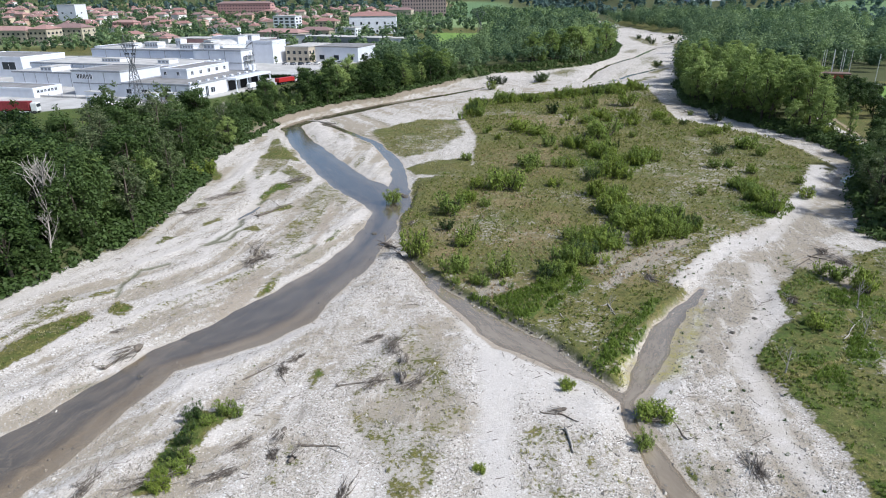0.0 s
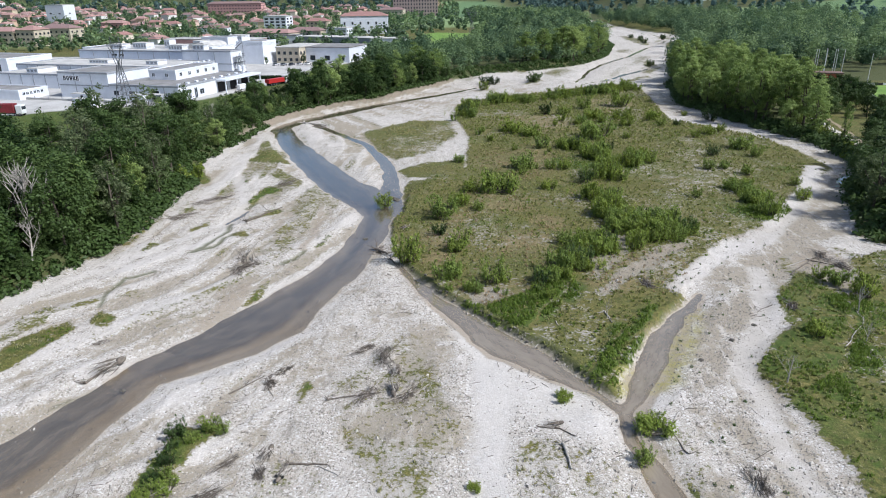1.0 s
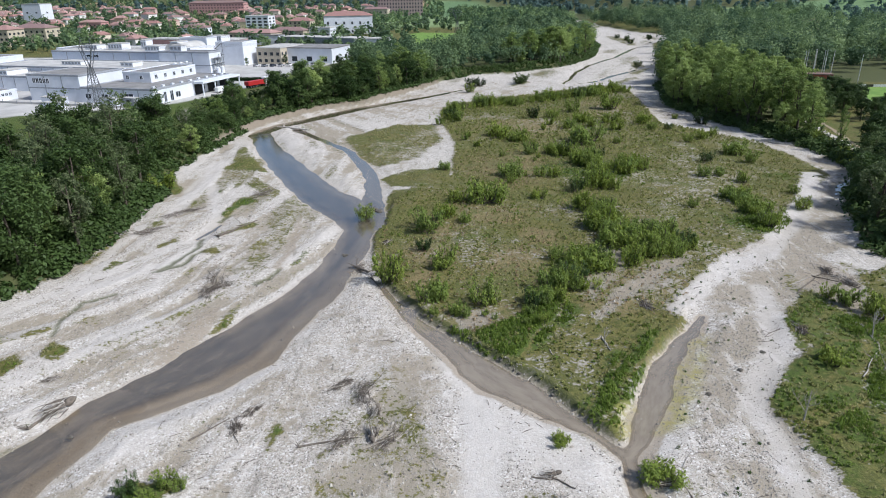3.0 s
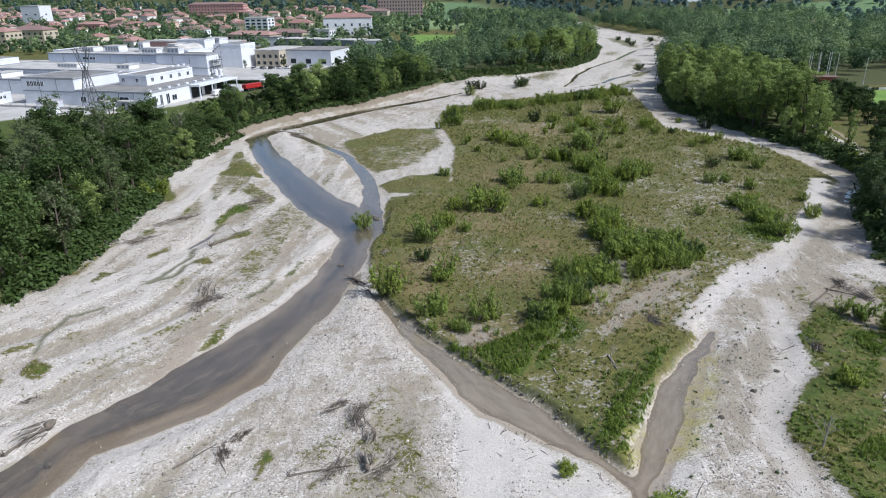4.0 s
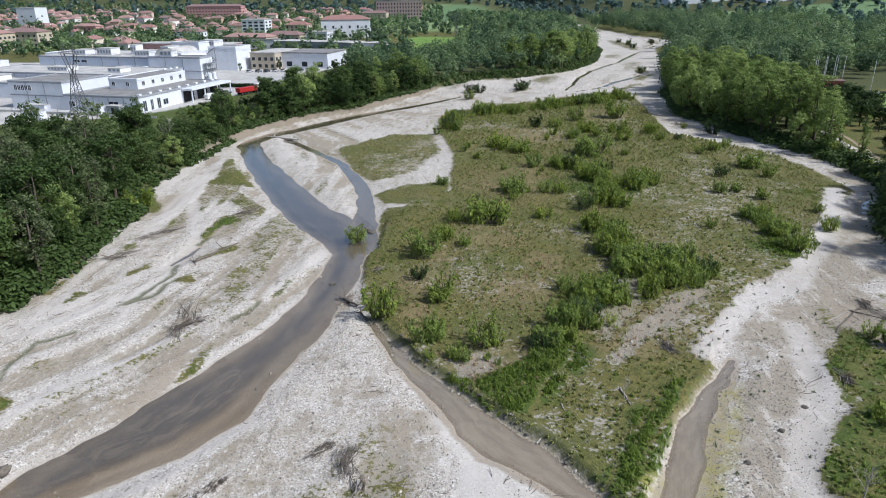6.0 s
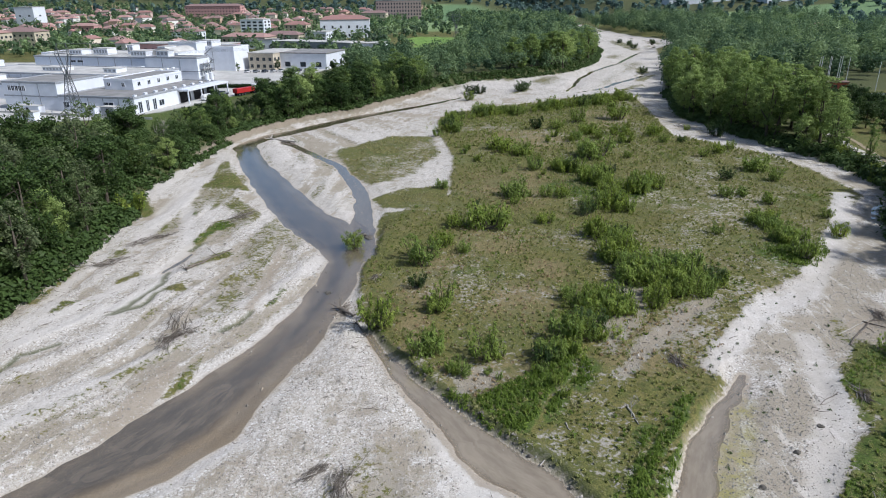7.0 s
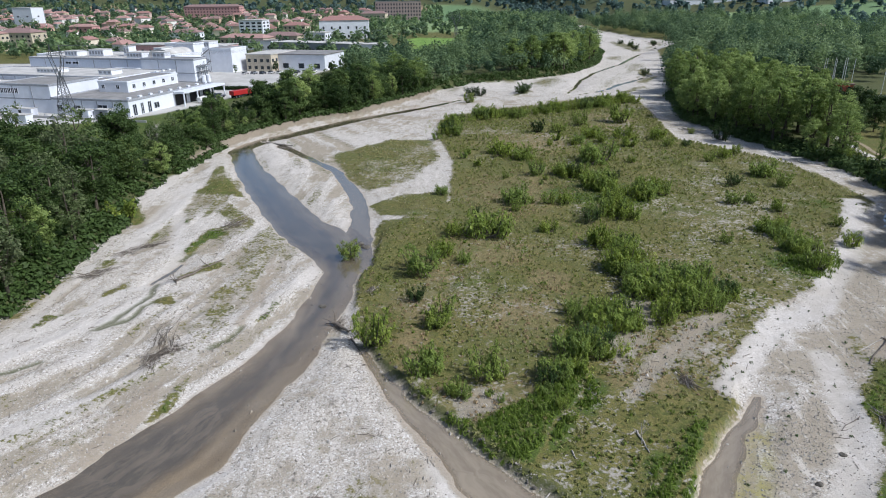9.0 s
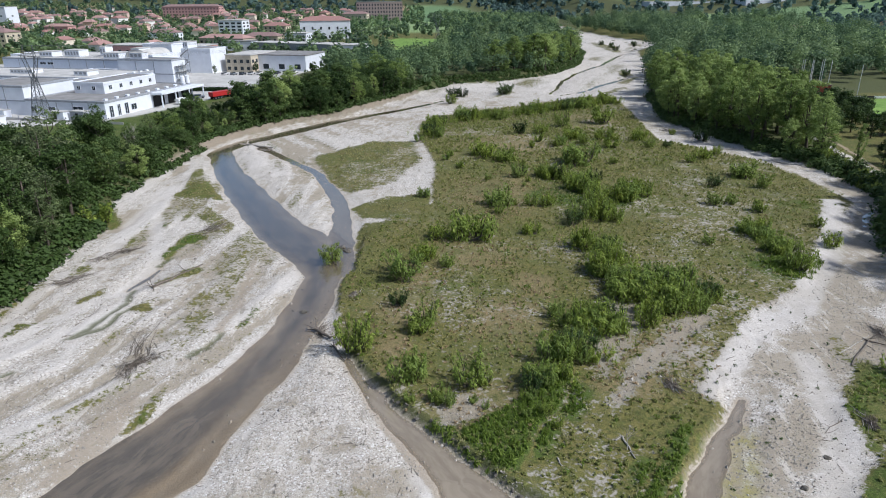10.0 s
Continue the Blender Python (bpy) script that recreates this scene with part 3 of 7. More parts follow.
ISLAND_GREEN = [(0.95, 0.85, [(-0.1, 72.5), (2.9, 75.2), (7.2, 79.5), (11.0, 85.1), (12.7, 84.3), (11.3, 78.9), (7.3, 72.1), (5.4, 67.2), (2.7, 67.9)]),
                (0.98, 0.95, [(11.1, 56.3), (13.1, 61.7), (14.7, 64.6), (18.0, 68.9), (21.1, 74.4), (22.9, 75.1), (20.7, 70.2), (16.0, 62.7), (14.0, 58.2), (12.4, 55.4)])]
BAR_GREEN = [(0.92, 0.55, [(30.1, 61.8), (32.8, 66.2), (36.1, 68.4), (41.4, 72.0), (45.6, 72.1), (38.8, 59.9), (32.5, 56.5), (29.9, 57.2)]), (0.9, 0.55, [(37.5, 76.9), (42.8, 82.8), (47.2, 86.1), (48.4, 82.9), (42.7, 77.1), (38.3, 74.3)])]
BARE = [(0.75, [(15.2, 77.6), (19.5, 85.3), (25.7, 92.6), (31.8, 98.8), (32.2, 96.7), (25.5, 88.9), (19.5, 82.1), (16.5, 77.4)]), (0.6, [(-2.8, 76.8), (-0.5, 79.3), (3.4, 78.7), (2.4, 75.0), (-1.0, 73.6)]),
        (0.6, [(46.1, 93.1), (53.0, 99.3), (54.7, 93.3), (53.6, 86.3), (48.5, 77.2), (46.2, 81.4), (45.0, 86.0)]), (0.5, [(17.9, 98.5), (22.7, 105.5), (24.7, 98.7), (20.2, 88.8), (16.0, 82.0), (14.5, 86.9)])]
GROWTH = MOSS_BANK + GREEN_BANK + STREAK_BANK + THIN_BANK + MOUND + VERGE + ISLAND_GREEN + BAR_GREEN
# bare brown sand, still damp
DAMP_SAND = [(0.9, [(-36.2, 64.6), (-35.2, 74.2), (-35.3, 79.0), (-33.4, 80.8), (-32.4, 74.4), (-32.6, 67.6)]),
             (0.75, [(-30.5, 92.1), (-30.2, 96.9), (-31.0, 105.6), (-32.4, 113.9), (-32.0, 118.6), (-29.9, 109.6), (-28.5, 100.2), (-28.4, 92.4)]),
             (0.45, [(-12.4, 71.2), (-5.5, 68.4), (-4.0, 57.6), (-8.2, 61.1)])]
# undercut edges of old flood runnels, each with a painted shadow line
SCARPS = [[(-46.7, 90.4, 0.22), (-44.7, 93.7, 0.3), (-43.5, 98.4, 0.2)], [(-51.3, 71.5, 0.15), (-52.6, 76.1, 0.25), (-52.3, 80.1, 0.25), (-49.3, 82.9, 0.2)],
          [(-45.8, 105.1, 0.3), (-44.6, 100.1, 0.35), (-45.2, 97.6, 0.3), (-46.3, 92.5, 0.35), (-47.4, 90.5, 0.2)], [(-46.3, 113.8, 0.3), (-45.1, 117.3, 0.2)],
          [(-31.2, 86.7, 0.2), (-29.4, 88.9, 0.3), (-28.9, 92.4, 0.2)], [(-43.3, 49.4, 0.2), (-42.2, 50.6, 0.4), (-39.9, 54.1, 0.3)]]
PALE_LANES = [[(-56.0, 117.2, 1.5), (-57.8, 127.7, 1.6), (-59.8, 140.4, 2.0), (-62.2, 156.0, 2.0)], [(-45.9, 104.6, 0.9), (-44.9, 98.7, 0.9), (-46.9, 93.4, 1.1), (-51.2, 89.0, 1.2), (-54.5, 83.8, 1.2)],
              [(-59.6, 110.4, 0.8), (-58.6, 101.7, 0.8), (-57.0, 92.1, 0.9)], [(25.7, 79.7, 1.2), (35.3, 91.7, 1.6), (45.8, 100.9, 1.8), (64.1, 126.9, 2.0), (73.2, 146.1, 1.6)],
              [(39.5, 87.5, 1.2), (35.3, 72.0, 1.6), (28.2, 60.0, 1.4), (27.2, 51.2, 1.0), (27.8, 40, 0.8)]]


LOBE = [(-38, 186), (-30, 164), (-23, 152), (-13, 160), (-9, 185), (-12, 205), (-24, 205)]


def flow(x, y):
    """How far along the flow of the left bank a place lies, and how far across it."""
    bend = 7 * fbm(x, y, 45, 2) + 0.0035 * (y - 100) ** 2
    return 0.24 * x + 0.97 * y, 0.97 * x - 0.24 * y + bend


def fields(x, y):
    """Water, land cover and height at places of the plan."""
    f = {}
    wx = x + fbm(x, y, 9) * 0.9 + fbm(x + 50, y, 2.5, 2) * 0.35
    wy = y + fbm(x, y + 90, 9) * 0.9 + fbm(x, y + 30, 2.5, 2) * 0.35
    water = np.full(x.shape, 1e9)
    for line in (MAIN, STRIP, RILL, BACK, POND, TRICKLE, POOL, FAR_RUN, FAR_RUN_B):
        water = np.minimum(water, lane_distance(wx, wy, line))
    island = area_distance(wx, wy, ISLAND)
    bar = area_distance(wx, wy, RIGHT_BAR)
    left, right = area_distance(wx, wy, LEFT_LAND), area_distance(wx, wy, RIGHT_LAND)
    land = np.minimum(left, right)
    silt = step(1.0, -1.0, lane_distance(wx, wy, LANE)) + 0.8 * step(2, -2, lane_distance(wx, wy, FLOOD))
    silt = np.maximum(silt, 0.8 * step(0.8, -0.6, lane_distance(wx, wy, RUNNEL)))
    patch = np.zeros(x.shape)
    for line in FAR_BARS:
        patch = np.maximum(patch, 1.15 * step(0.9, -0.5, lane_distance(wx, wy, line)))
    growth, fresh, sandy = np.zeros(x.shape), np.zeros(x.shape), np.zeros(x.shape)
    ox, oy = x + 0.5 * fbm(x + 31, y, 2.2, 3), y + 0.5 * fbm(x, y + 47, 2.2, 3)
    for dense, rich, outline in GROWTH:
        inside = near_area(ox, oy, outline, 0.8)
        growth = np.maximum(growth, inside * dense)
        fresh = np.maximum(fresh, inside * rich)
    for dense, outline in DAMP_SAND:
        sandy = np.maximum(sandy, dense * near_area(ox, oy, outline, 0.9))
    bare = np.zeros(x.shape)
    for dense, outline in BARE:
        bare = np.maximum(bare, dense * near_area(ox, oy, outline, 1.2))
    scarp = np.zeros(x.shape)
    for line in SCARPS:
        scarp = np.maximum(scarp, step(0.35, -0.1, lane_distance(ox, oy, line)))
    for line in PALE_LANES:
        silt = np.maximum(silt, 0.85 * step(0.8, -0.6, lane_distance(wx, wy, line)))
    # ribs and hollows drawn out along the flow
    along, across = flow(x, y)
    streak = fbm(across + 1.5 * fbm(x, y, 12, 2), along / 9, 3.2, 4) * step(-18, -26, x) + 0.6 * fbm(x, y, 6)
    streak = 1.8 * streak + 0.9 * fbm(across, along / 12, 1.4, 2) * (x < -20)
    streak = streak + (0.85 + 0.8 * fbm(x, y, 5)) * step(2, -2, lane_distance(wx, wy, RIGHT_LANE)) + 0.45 * step(1, -1, island) - 0.1
    streak = streak + 0.3 * step(190, 250, y) - 0.75 * step(262, 330, y)
    # plant cover
    cover = 0.16 + 0.30 * step(0.10, 0.42, fbm(across + 40, along / 6, 4.5, 4)) * (x < -24) * step(58, 72, y) + 0.07 * fbm(x, y, 12)
    lobe = step(1.5, -2, area_distance(wx, wy, LOBE))
    cover = np.maximum(cover, lobe * (0.70 + 0.3 * fbm(x, y, 8)))
    heap = np.exp(-((x + 8) / 7) ** 2 - ((y - 50) / 11) ** 2)
    streak = streak + 0.9 * heap
    cover = np.maximum(cover, patch * (0.50 + 0.3 * fbm(x + 7, y, 3)))
    cover = np.maximum(cover, growth * (1 + 0.45 * fbm(x + 7, y, 2.4, 3)))
    on_island = step(1.2, -1.2, island - 1.3 * step(92, 86, y) * step(-14, -10, x) * np.where(x > 15, step(80, 74, y), 1))
    stony = np.exp(-(((x - 46) / 10) ** 2 + ((y - 150) / 26) ** 2)) + 0.6 * np.exp(-(((x - 27) / 7) ** 2 + ((y - 84) / 6) ** 2))
    cover = np.maximum(cover, on_island * (0.74 + 0.34 * fbm(x, y, 11) - 0.30 * stony))
    on_bar = step(1.0, -1.5, bar)
    cover = np.maximum(cover, on_bar * (0.78 + 0.5 * fbm(x + 20, y, 8)))
    cover = np.where(y > 300, np.maximum(cover, 0.16 + 0.8 * fbm(x * 0.9 - y * 0.3, y * 0.25, 14)), cover)
    on_land = step(1.5, -2.5, land)
    cover = np.maximum(cover, on_land)
    cover = cover * (1 - 0.9 * np.clip(silt, 0, 1)) * step(-0.6, 0.5, water) * (1 - bare)
    streak = streak + 0.9 * bare
    # lush green in damp hollows and along the woods
    lush = 0.25 + 0.35 * fbm(x + 40, y, 18)
    for px, py, rx, ry in ((2.5, 69.5, 4, 3), (7, 73.5, 3.2, 4.5), (11, 79, 3, 4.5), (13, 57.5, 3, 3), (15.8, 61, 1.8, 5), (17, 66, 2.5, 4), (-2, 72, 2.5, 3), (52, 113, 9, 7), (41, 63, 4, 5), (36, 58, 3, 5), (47, 76, 4, 4),
                           (26, 150, 14, 9), (-27, 42, 2.5, 6)):
        lush = np.maximum(lush, 1.1 * np.exp(-((x - px) / rx) ** 2 - ((y - py) / ry) ** 2))
    lush = np.maximum(lush, on_bar * (0.46 + 0.35 * fbm(x, y + 60, 7)))
    lush = np.where(growth > 0.2, fresh + 0.2 * fbm(x, y, 3), lush)
    lush = np.maximum(lush, 0.36 * step(1, -1, land))
    lush = np.where((land < -3) & (x < 0) & (y > 100) & (y < 330), np.maximum(lush, 0.62), lush)
    tan = np.zeros(x.shape)
    for px, py, rx, ry in ((-1, 76.5, 5, 4), (3.5, 78, 5, 3.4), (-6, 84, 3, 3), (-7, 100, 5, 7), (6, 96, 6, 7), (2, 118, 8, 8), (8, 152, 12, 16), (15, 200, 18, 18), (42, 235, 16, 24),
                           (24, 88, 6, 5), (18, 81, 4, 4), (-7.3, 89, 2.5, 4), (11, 107, 4, 5), (-5, 107, 3, 5)):
        tan = np.maximum(tan, np.exp(-((x - px) / rx) ** 2 - ((y - py) / ry) ** 2))
    yard = area_distance(x, y, YARD)
    sport = area_distance(x, y, SPORT)
    far = np.hypot(x, y)
    # heights
    bed = 0.24 + 0.16 * fbm(x, y, 22) + 0.12 * fbm(x, y, 5) + 0.06 * fbm(x, y, 1.3, 2) - 0.16 * np.clip(streak, -1, 1) * (water > 1)
    z = np.maximum(bed, 0.0)
    z = z + on_island * (0.30 + 0.12 * fbm(x, y, 7)) + on_bar * 0.25 + patch * 0.12 + 0.14 * growth - 0.16 * scarp + 0.25 * heap * (1 + 0.5 * fbm(x, y, 3))
    cut = 0.5 * step(0.3, -1.5, left) + 0.5 * step(-3, -11, left)
    bank = np.where((y > 190) & (y < 305), cut, step(0.5, -4.5, left)) * (1.7 + 1.3 * step(170, 190, y)) + step(1, -8, right) * 1.4
    z = z + bank * (1 + 0.06 * fbm(x, y, 25))
    wide = 3.0 - 2.3 * np.maximum(on_island, on_bar)
    z = np.where(water < wide, -0.22 - 0.45 * step(0.1, -2.6, water) + np.clip(water / wide, 0, 1) ** 1.2 * (z + 0.22), z)
    hill = step(1000, 3600, far + 0.25 * x) * 230 * (1 + 0.35 * fbm(x, y, 900, 3)) + step(700, 2200, far) * 22
    hill = hill + step(600, 1800, 0.5 * y + 0.9 * x) * 55 * (1 + 0.5 * fbm(x, y, 420, 3))
    z = z + hill * step(-5, -120, land)
    farm = step(520, 700, far) * on_land * step(0.05, 0.25, fbm(x, y, 420, 2) - 0.14)
    farm = np.maximum(farm, step(10, -10, area_distance(x, y, EAST_FIELDS)))
    f["water"], f["cover"], f["lush"], f["silt"] = np.clip(water, -5, 8), cover, lush, np.clip(silt, 0, 1)
    f["pave"] = step(1, -1, yard)
    wood = step(0.6, -1.4, land) * (1 - f["pave"])
    meadow = (sport < 1) | (area_distance(x, y, MEADOW) < 0) | (area_distance(x, y, PARK) < 0) | ((far > 480) & (far < 900))
    # the shadow line under each scarp is painted with the soil colour
    f["soil_shade"] = np.maximum(np.where(meadow, 0, wood) * (1 - farm), 0.8 * scarp)
    edge = step(1.6, 0.6, island) * step(1.4, 0.6, water) * step(-0.3, 0.0, water) * (x < 13.4) * (y < 92)
    f["soil_shade"] = np.maximum(np.maximum(f["soil_shade"], 0.9 * edge), 0.5 * bare * (x < 34))
    f["clay"] = step(0.8, 0.0, left) * step(-2.6, -1.6, left) * (y > 175) * (y < 300)
    f["farm"], f["streak"] = farm, np.clip(streak, -1, 1)
    f["algae"] = step(1.1, -0.8, lane_distance(wx, wy, ALGAE))
    damp = np.full(x.shape, 1e9)
    for line in (WET_C, WET_D):
        damp = np.minimum(damp, lane_distance(wx, wy, line))
    f["tan"], f["lawn"] = tan, np.maximum(step(0.6, -0.6, sport), np.maximum(near_area(x, y, PITCH_FAR, 2), 0.8 * near_area(x, y, PITCH_NEAR, 2)))
    f["damp"] = np.maximum(np.maximum(step(0.9, -0.6, damp), sandy) * (1 - on_island), 0.95 * bare)
    f["z"], f["island"], f["bar"], f["land"], f["left"], f["right"] = z, island, bar, land, left, right
    return f


PITCH_FAR = [(-62, 586), (-49, 616), (-14, 598), (-11, 519), (-45, 521)]
PITCH_NEAR = [(-71, 482), (-44, 517), (-9, 496), (-8, 427), (-28, 428)]
EAST_FIELDS = [(175, 430), (262, 395), (700, 480), (950, 1000), (330, 1000), (215, 640)]
MEADOW = [(-250, 120), (-101, 122), (-100, 150), (-92, 165), (-78, 176), (-88, 215), (-90, 250), (-80, 300), (-300, 300), (-300, 120)]
PARK = [(88, 170), (96, 150), (150, 150), (190, 285), (120, 282), (108, 225)]


def height(x, y):
    return fields(np.atleast_1d(np.asarray(x, float)), np.atleast_1d(np.asarray(y, float)))["z"]


def axis(lo, hi, fine, growth, down_growth, reach_lo, reach_hi):
    mid = list(np.arange(lo, hi, fine))
    d, v, up = fine, hi, []
    while v < reach_hi:
        up.append(v)
        d *= growth
        v += d
    d, v, down = fine, lo, []
    while v > reach_lo:
        d *= down_growth
        v -= d
        down.append(v)
    return np.array(down[::-1] + mid + up)


def stream(x, y):
    """Down each channel: the way along it, the distance from its middle line and the same with its side."""
    best, along, side, run = np.full(x.shape, 1e9), np.zeros(x.shape), np.zeros(x.shape), 0.0
    for line in (MAIN, STRIP, RILL, BACK, POND, FAR_RUN, FAR_RUN_B):
        for (ax, ay, aw), (bx, by, bw) in zip(line, line[1:]):
            ex, ey = bx - ax, by - ay
            ln = math.hypot(ex, ey)
            t = np.clip(((x - ax) * ex + (y - ay) * ey) / (ln * ln), 0, 1)
            d = np.hypot(x - ax - t * ex, y - ay - t * ey)
            near = d - aw < best
            along = np.where(near, run + t * ln, along)
            side = np.where(near, d * np.sign((x - ax) * ey - (y - ay) * ex), side)
            best = np.where(near, d - aw, best)
            run += ln
        run += 60
    return along, best, side


def build_ground():
    gx = axis(-62, 42, 0.36, 1.045, 1.045, -4800, 4800)
    gy = axis(33, 104, 0.36, 1.018, 1.12, -300, 4800)
    xx, yy = np.meshgrid(gx, gy)
    x, y = xx.ravel(), yy.ravel()
    f = fields(x, y)
    nx, ny = len(gx), len(gy)
    i = np.arange(nx * ny).reshape(ny, nx)
    quads = np.stack([i[:-1, :-1], i[:-1, 1:], i[1:, 1:], i[1:, :-1]], -1).reshape(-1, 4)
    ground = link_mesh("ground", np.stack([x, y, f["z"]], -1), quads, M_GROUND, smooth=True)
    for key in ("water", "cover", "lush", "silt", "soil_shade", "clay", "pave", "farm", "algae", "streak", "damp", "tan", "lawn"):
        a = ground.data.attributes.new(key, "FLOAT", "POINT")
        a.data.foreach_set("value", f[key].astype(np.float32))
    tagged(ground, "pale gravel river bed with grassy island and wooded banks", "ground", kind="structure")
    wet = (f["water"][quads] < 1.2).any(1) & (y[quads[:, 0]] < 1100)
    used, where = np.unique(quads[wet], return_inverse=True)
    level = -0.22 + 0 * x[used]
    water = link_mesh("water", np.stack([x[used], y[used], level], -1), where.reshape(-1, 4), M_WATER, smooth=True)
    a = water.data.attributes.new("water", "FLOAT", "POINT")
    a.data.foreach_set("value", f["water"][used].astype(np.float32))
    along, across, side = stream(x[used], y[used])
    a = water.data.attributes.new("flow", "FLOAT_VECTOR", "POINT")
    a.data.foreach_set("vector", np.stack([side, along * 0.22, 0 * side], -1).astype(np.float32).ravel())
    deep = f["water"][used] + (0.25 + 0.38 * step(80, 62, y[used])) * np.clip(side, -6, 6)
    swift = np.minimum(lane_distance(x[used], y[used], MAIN), lane_distance(x[used], y[used], STRIP))
    a = water.data.attributes.new("still", "FLOAT", "POINT")
    a.data.foreach_set("value", (step(0.5, 2.5, swift) * step(0.3, -0.5, f["water"][used])).astype(np.float32))
    deep = np.where(swift > 1.5, np.maximum(deep * 0.3, -0.7), deep)
    water.data.attributes["water"].data.foreach_set("value", deep.astype(np.float32))
    tagged(water, "shallow grey-brown river water over gravel", "water", kind="structure")


build_ground()


# ---------------------------------------------------------------- plants
def tube(points, radii, sides=6):
    """A tapered, bent round stem: vertices and quads."""
    p = np.asarray(points, float)
    r = np.asarray(radii, float)
    d = np.gradient(p, axis=0)
    d /= np.linalg.norm(d, axis=1)[:, None] + 1e-9
    side = np.cross(d, [0.31, 0.95, 0.07])
    side /= np.linalg.norm(side, axis=1)[:, None] + 1e-9
    up = np.cross(d, side)
    a = np.arange(sides) * 2 * np.pi / sides
    v = p[:, None] + r[:, None, None] * (np.cos(a)[None, :, None] * side[:, None] + np.sin(a)[None, :, None] * up[:, None])
    n = len(p)
    i = np.arange(n * sides).reshape(n, sides)
    q = np.stack([i[:-1], np.roll(i[:-1], -1, 1), np.roll(i[1:], -1, 1), i[1:]], -1).reshape(-1, 4)
    return v.reshape(-1, 3), q


def merge(pieces):
    vs, fs, n = [], [], 0
    for v, q in pieces:
        vs.append(v)
        fs.append(q + n)
        n += len(v)
    return np.concatenate(vs), np.concatenate(fs)


def bent(rng, start, way, length, n=5, wander=0.12, rise=0.0):
    """A wandering line of points."""
    p, d, out = np.array(start, float), np.array(way, float), []
    d /= np.linalg.norm(d)
    for _ in range(n):
        out.append(p.copy())
        d = d + rng.normal(0, wander, 3) + (0, 0, rise)
        d /= np.linalg.norm(d)
        p = p + d * length / (n - 1)
    return np.array(out)


def leaves(rng, centres, radii, per, size, shape=0.55, upright=0.0, squash=0.8):
    """Rhombic leaf sprays round clump centres, turned mostly outwards."""
    centres, radii = np.asarray(centres, float), np.asarray(radii, float)
    k = np.repeat(np.arange(len(centres)), per)
    d = rng.normal(0, 1, (len(k), 3))
    d /= np.linalg.norm(d, axis=1)[:, None]
    c = centres[k] + d * (radii[k] * rng.random(len(k)) ** 0.4)[:, None] * (1, 1, squash)
    out = d * 0.8 + rng.normal(0, 0.42, d.shape) + (0, 0, 0.5)
    out /= np.linalg.norm(out, axis=1)[:, None]
    lean = rng.normal(0, 1, d.shape) * (1 - upright) + np.array((0, 0, 1.0)) * upright * 2
    a = np.cross(out, np.cross(lean, out))
    a /= np.linalg.norm(a, axis=1)[:, None] + 1e-9
    b = np.cross(out, a)
    s = size * (0.6 + 0.8 * rng.random(len(k)))[:, None]
    v = np.stack([c - a * s, c + b * s * shape, c + a * s, c - b * s * shape], 1).reshape(-1, 3)
    return v, np.arange(len(v)).reshape(-1, 4)


def crown_clumps(rng, tall, wide, low, n, shape="round"):
    """Centres and radii of the leaf clumps of a crown with uneven lobes."""
    out, rad = [], []
    lobes = rng.normal(0, 1, (6, 3))
    lobes /= np.linalg.norm(lobes, axis=1)[:, None]
    for _ in range(n):
        d = rng.normal(0, 1, 3)
        d /= np.linalg.norm(d)
        bulge = 0.72 + 0.38 * np.max(lobes @ d) ** 3
        r = bulge * (0.35 + 0.65 * rng.random() ** 0.45)
        h = 0.5 + 0.5 * d[2] * r
        w = wide
        if shape == "poplar":
            w = wide * (0.45 + 0.75 * math.sin(math.pi * min(0.95, max(0.12, 1 - h * 0.92))))
        elif shape == "round":
            w = wide * (1.05 - 0.25 * h)
        out.append((d[0] * r * w, d[1] * r * w, low + h * (tall - low)))
        rad.append(wide * (0.20 + 0.14 * rng.random()))
    return np.array(out), np.array(rad)


def make_tree(name, seed, tall, wide, low, clumps, per, size, leaf_mat, shape, label, category="tree"):
    rng = np.random.default_rng(seed)
    root = new(name)
    c, r = crown_clumps(rng, tall, wide, low, clumps, shape)
    trunk = bent(rng, (0, 0, -0.3), (rng.normal(0, .05), rng.normal(0, .05), 1), tall * 0.82, 7, 0.05, 0.05)
    girth = 0.016 * tall + 0.05
    v, q = tube(trunk, np.linspace(girth, girth * 0.2, 7), 7)
    for i in range(9):
        ring = int(rng.integers(2, 6))
        t = trunk[ring]
        goal = c[rng.integers(len(c))]
        mid = (t + goal) / 2 + rng.normal(0, wide * 0.08, 3) + (0, 0, -0.04 * tall)
        lv, lq = tube([t, mid, goal], [girth * 0.42, girth * 0.25, girth * 0.08], 5)
        q = np.concatenate([q, np.where(lq < 5, np.array((0, 1, 3, 4, 6))[np.minimum(lq, 4)] + ring * 7, lq - 5 + len(v))])
        v = np.concatenate([v, lv[5:]])
    link_mesh("trunk", v, q, M_BARK, root, smooth=True)
    v, q = leaves(rng, c, r, per, size)
    link_mesh("crown", v, q, leaf_mat, root)
    return tagged(root, label, category)


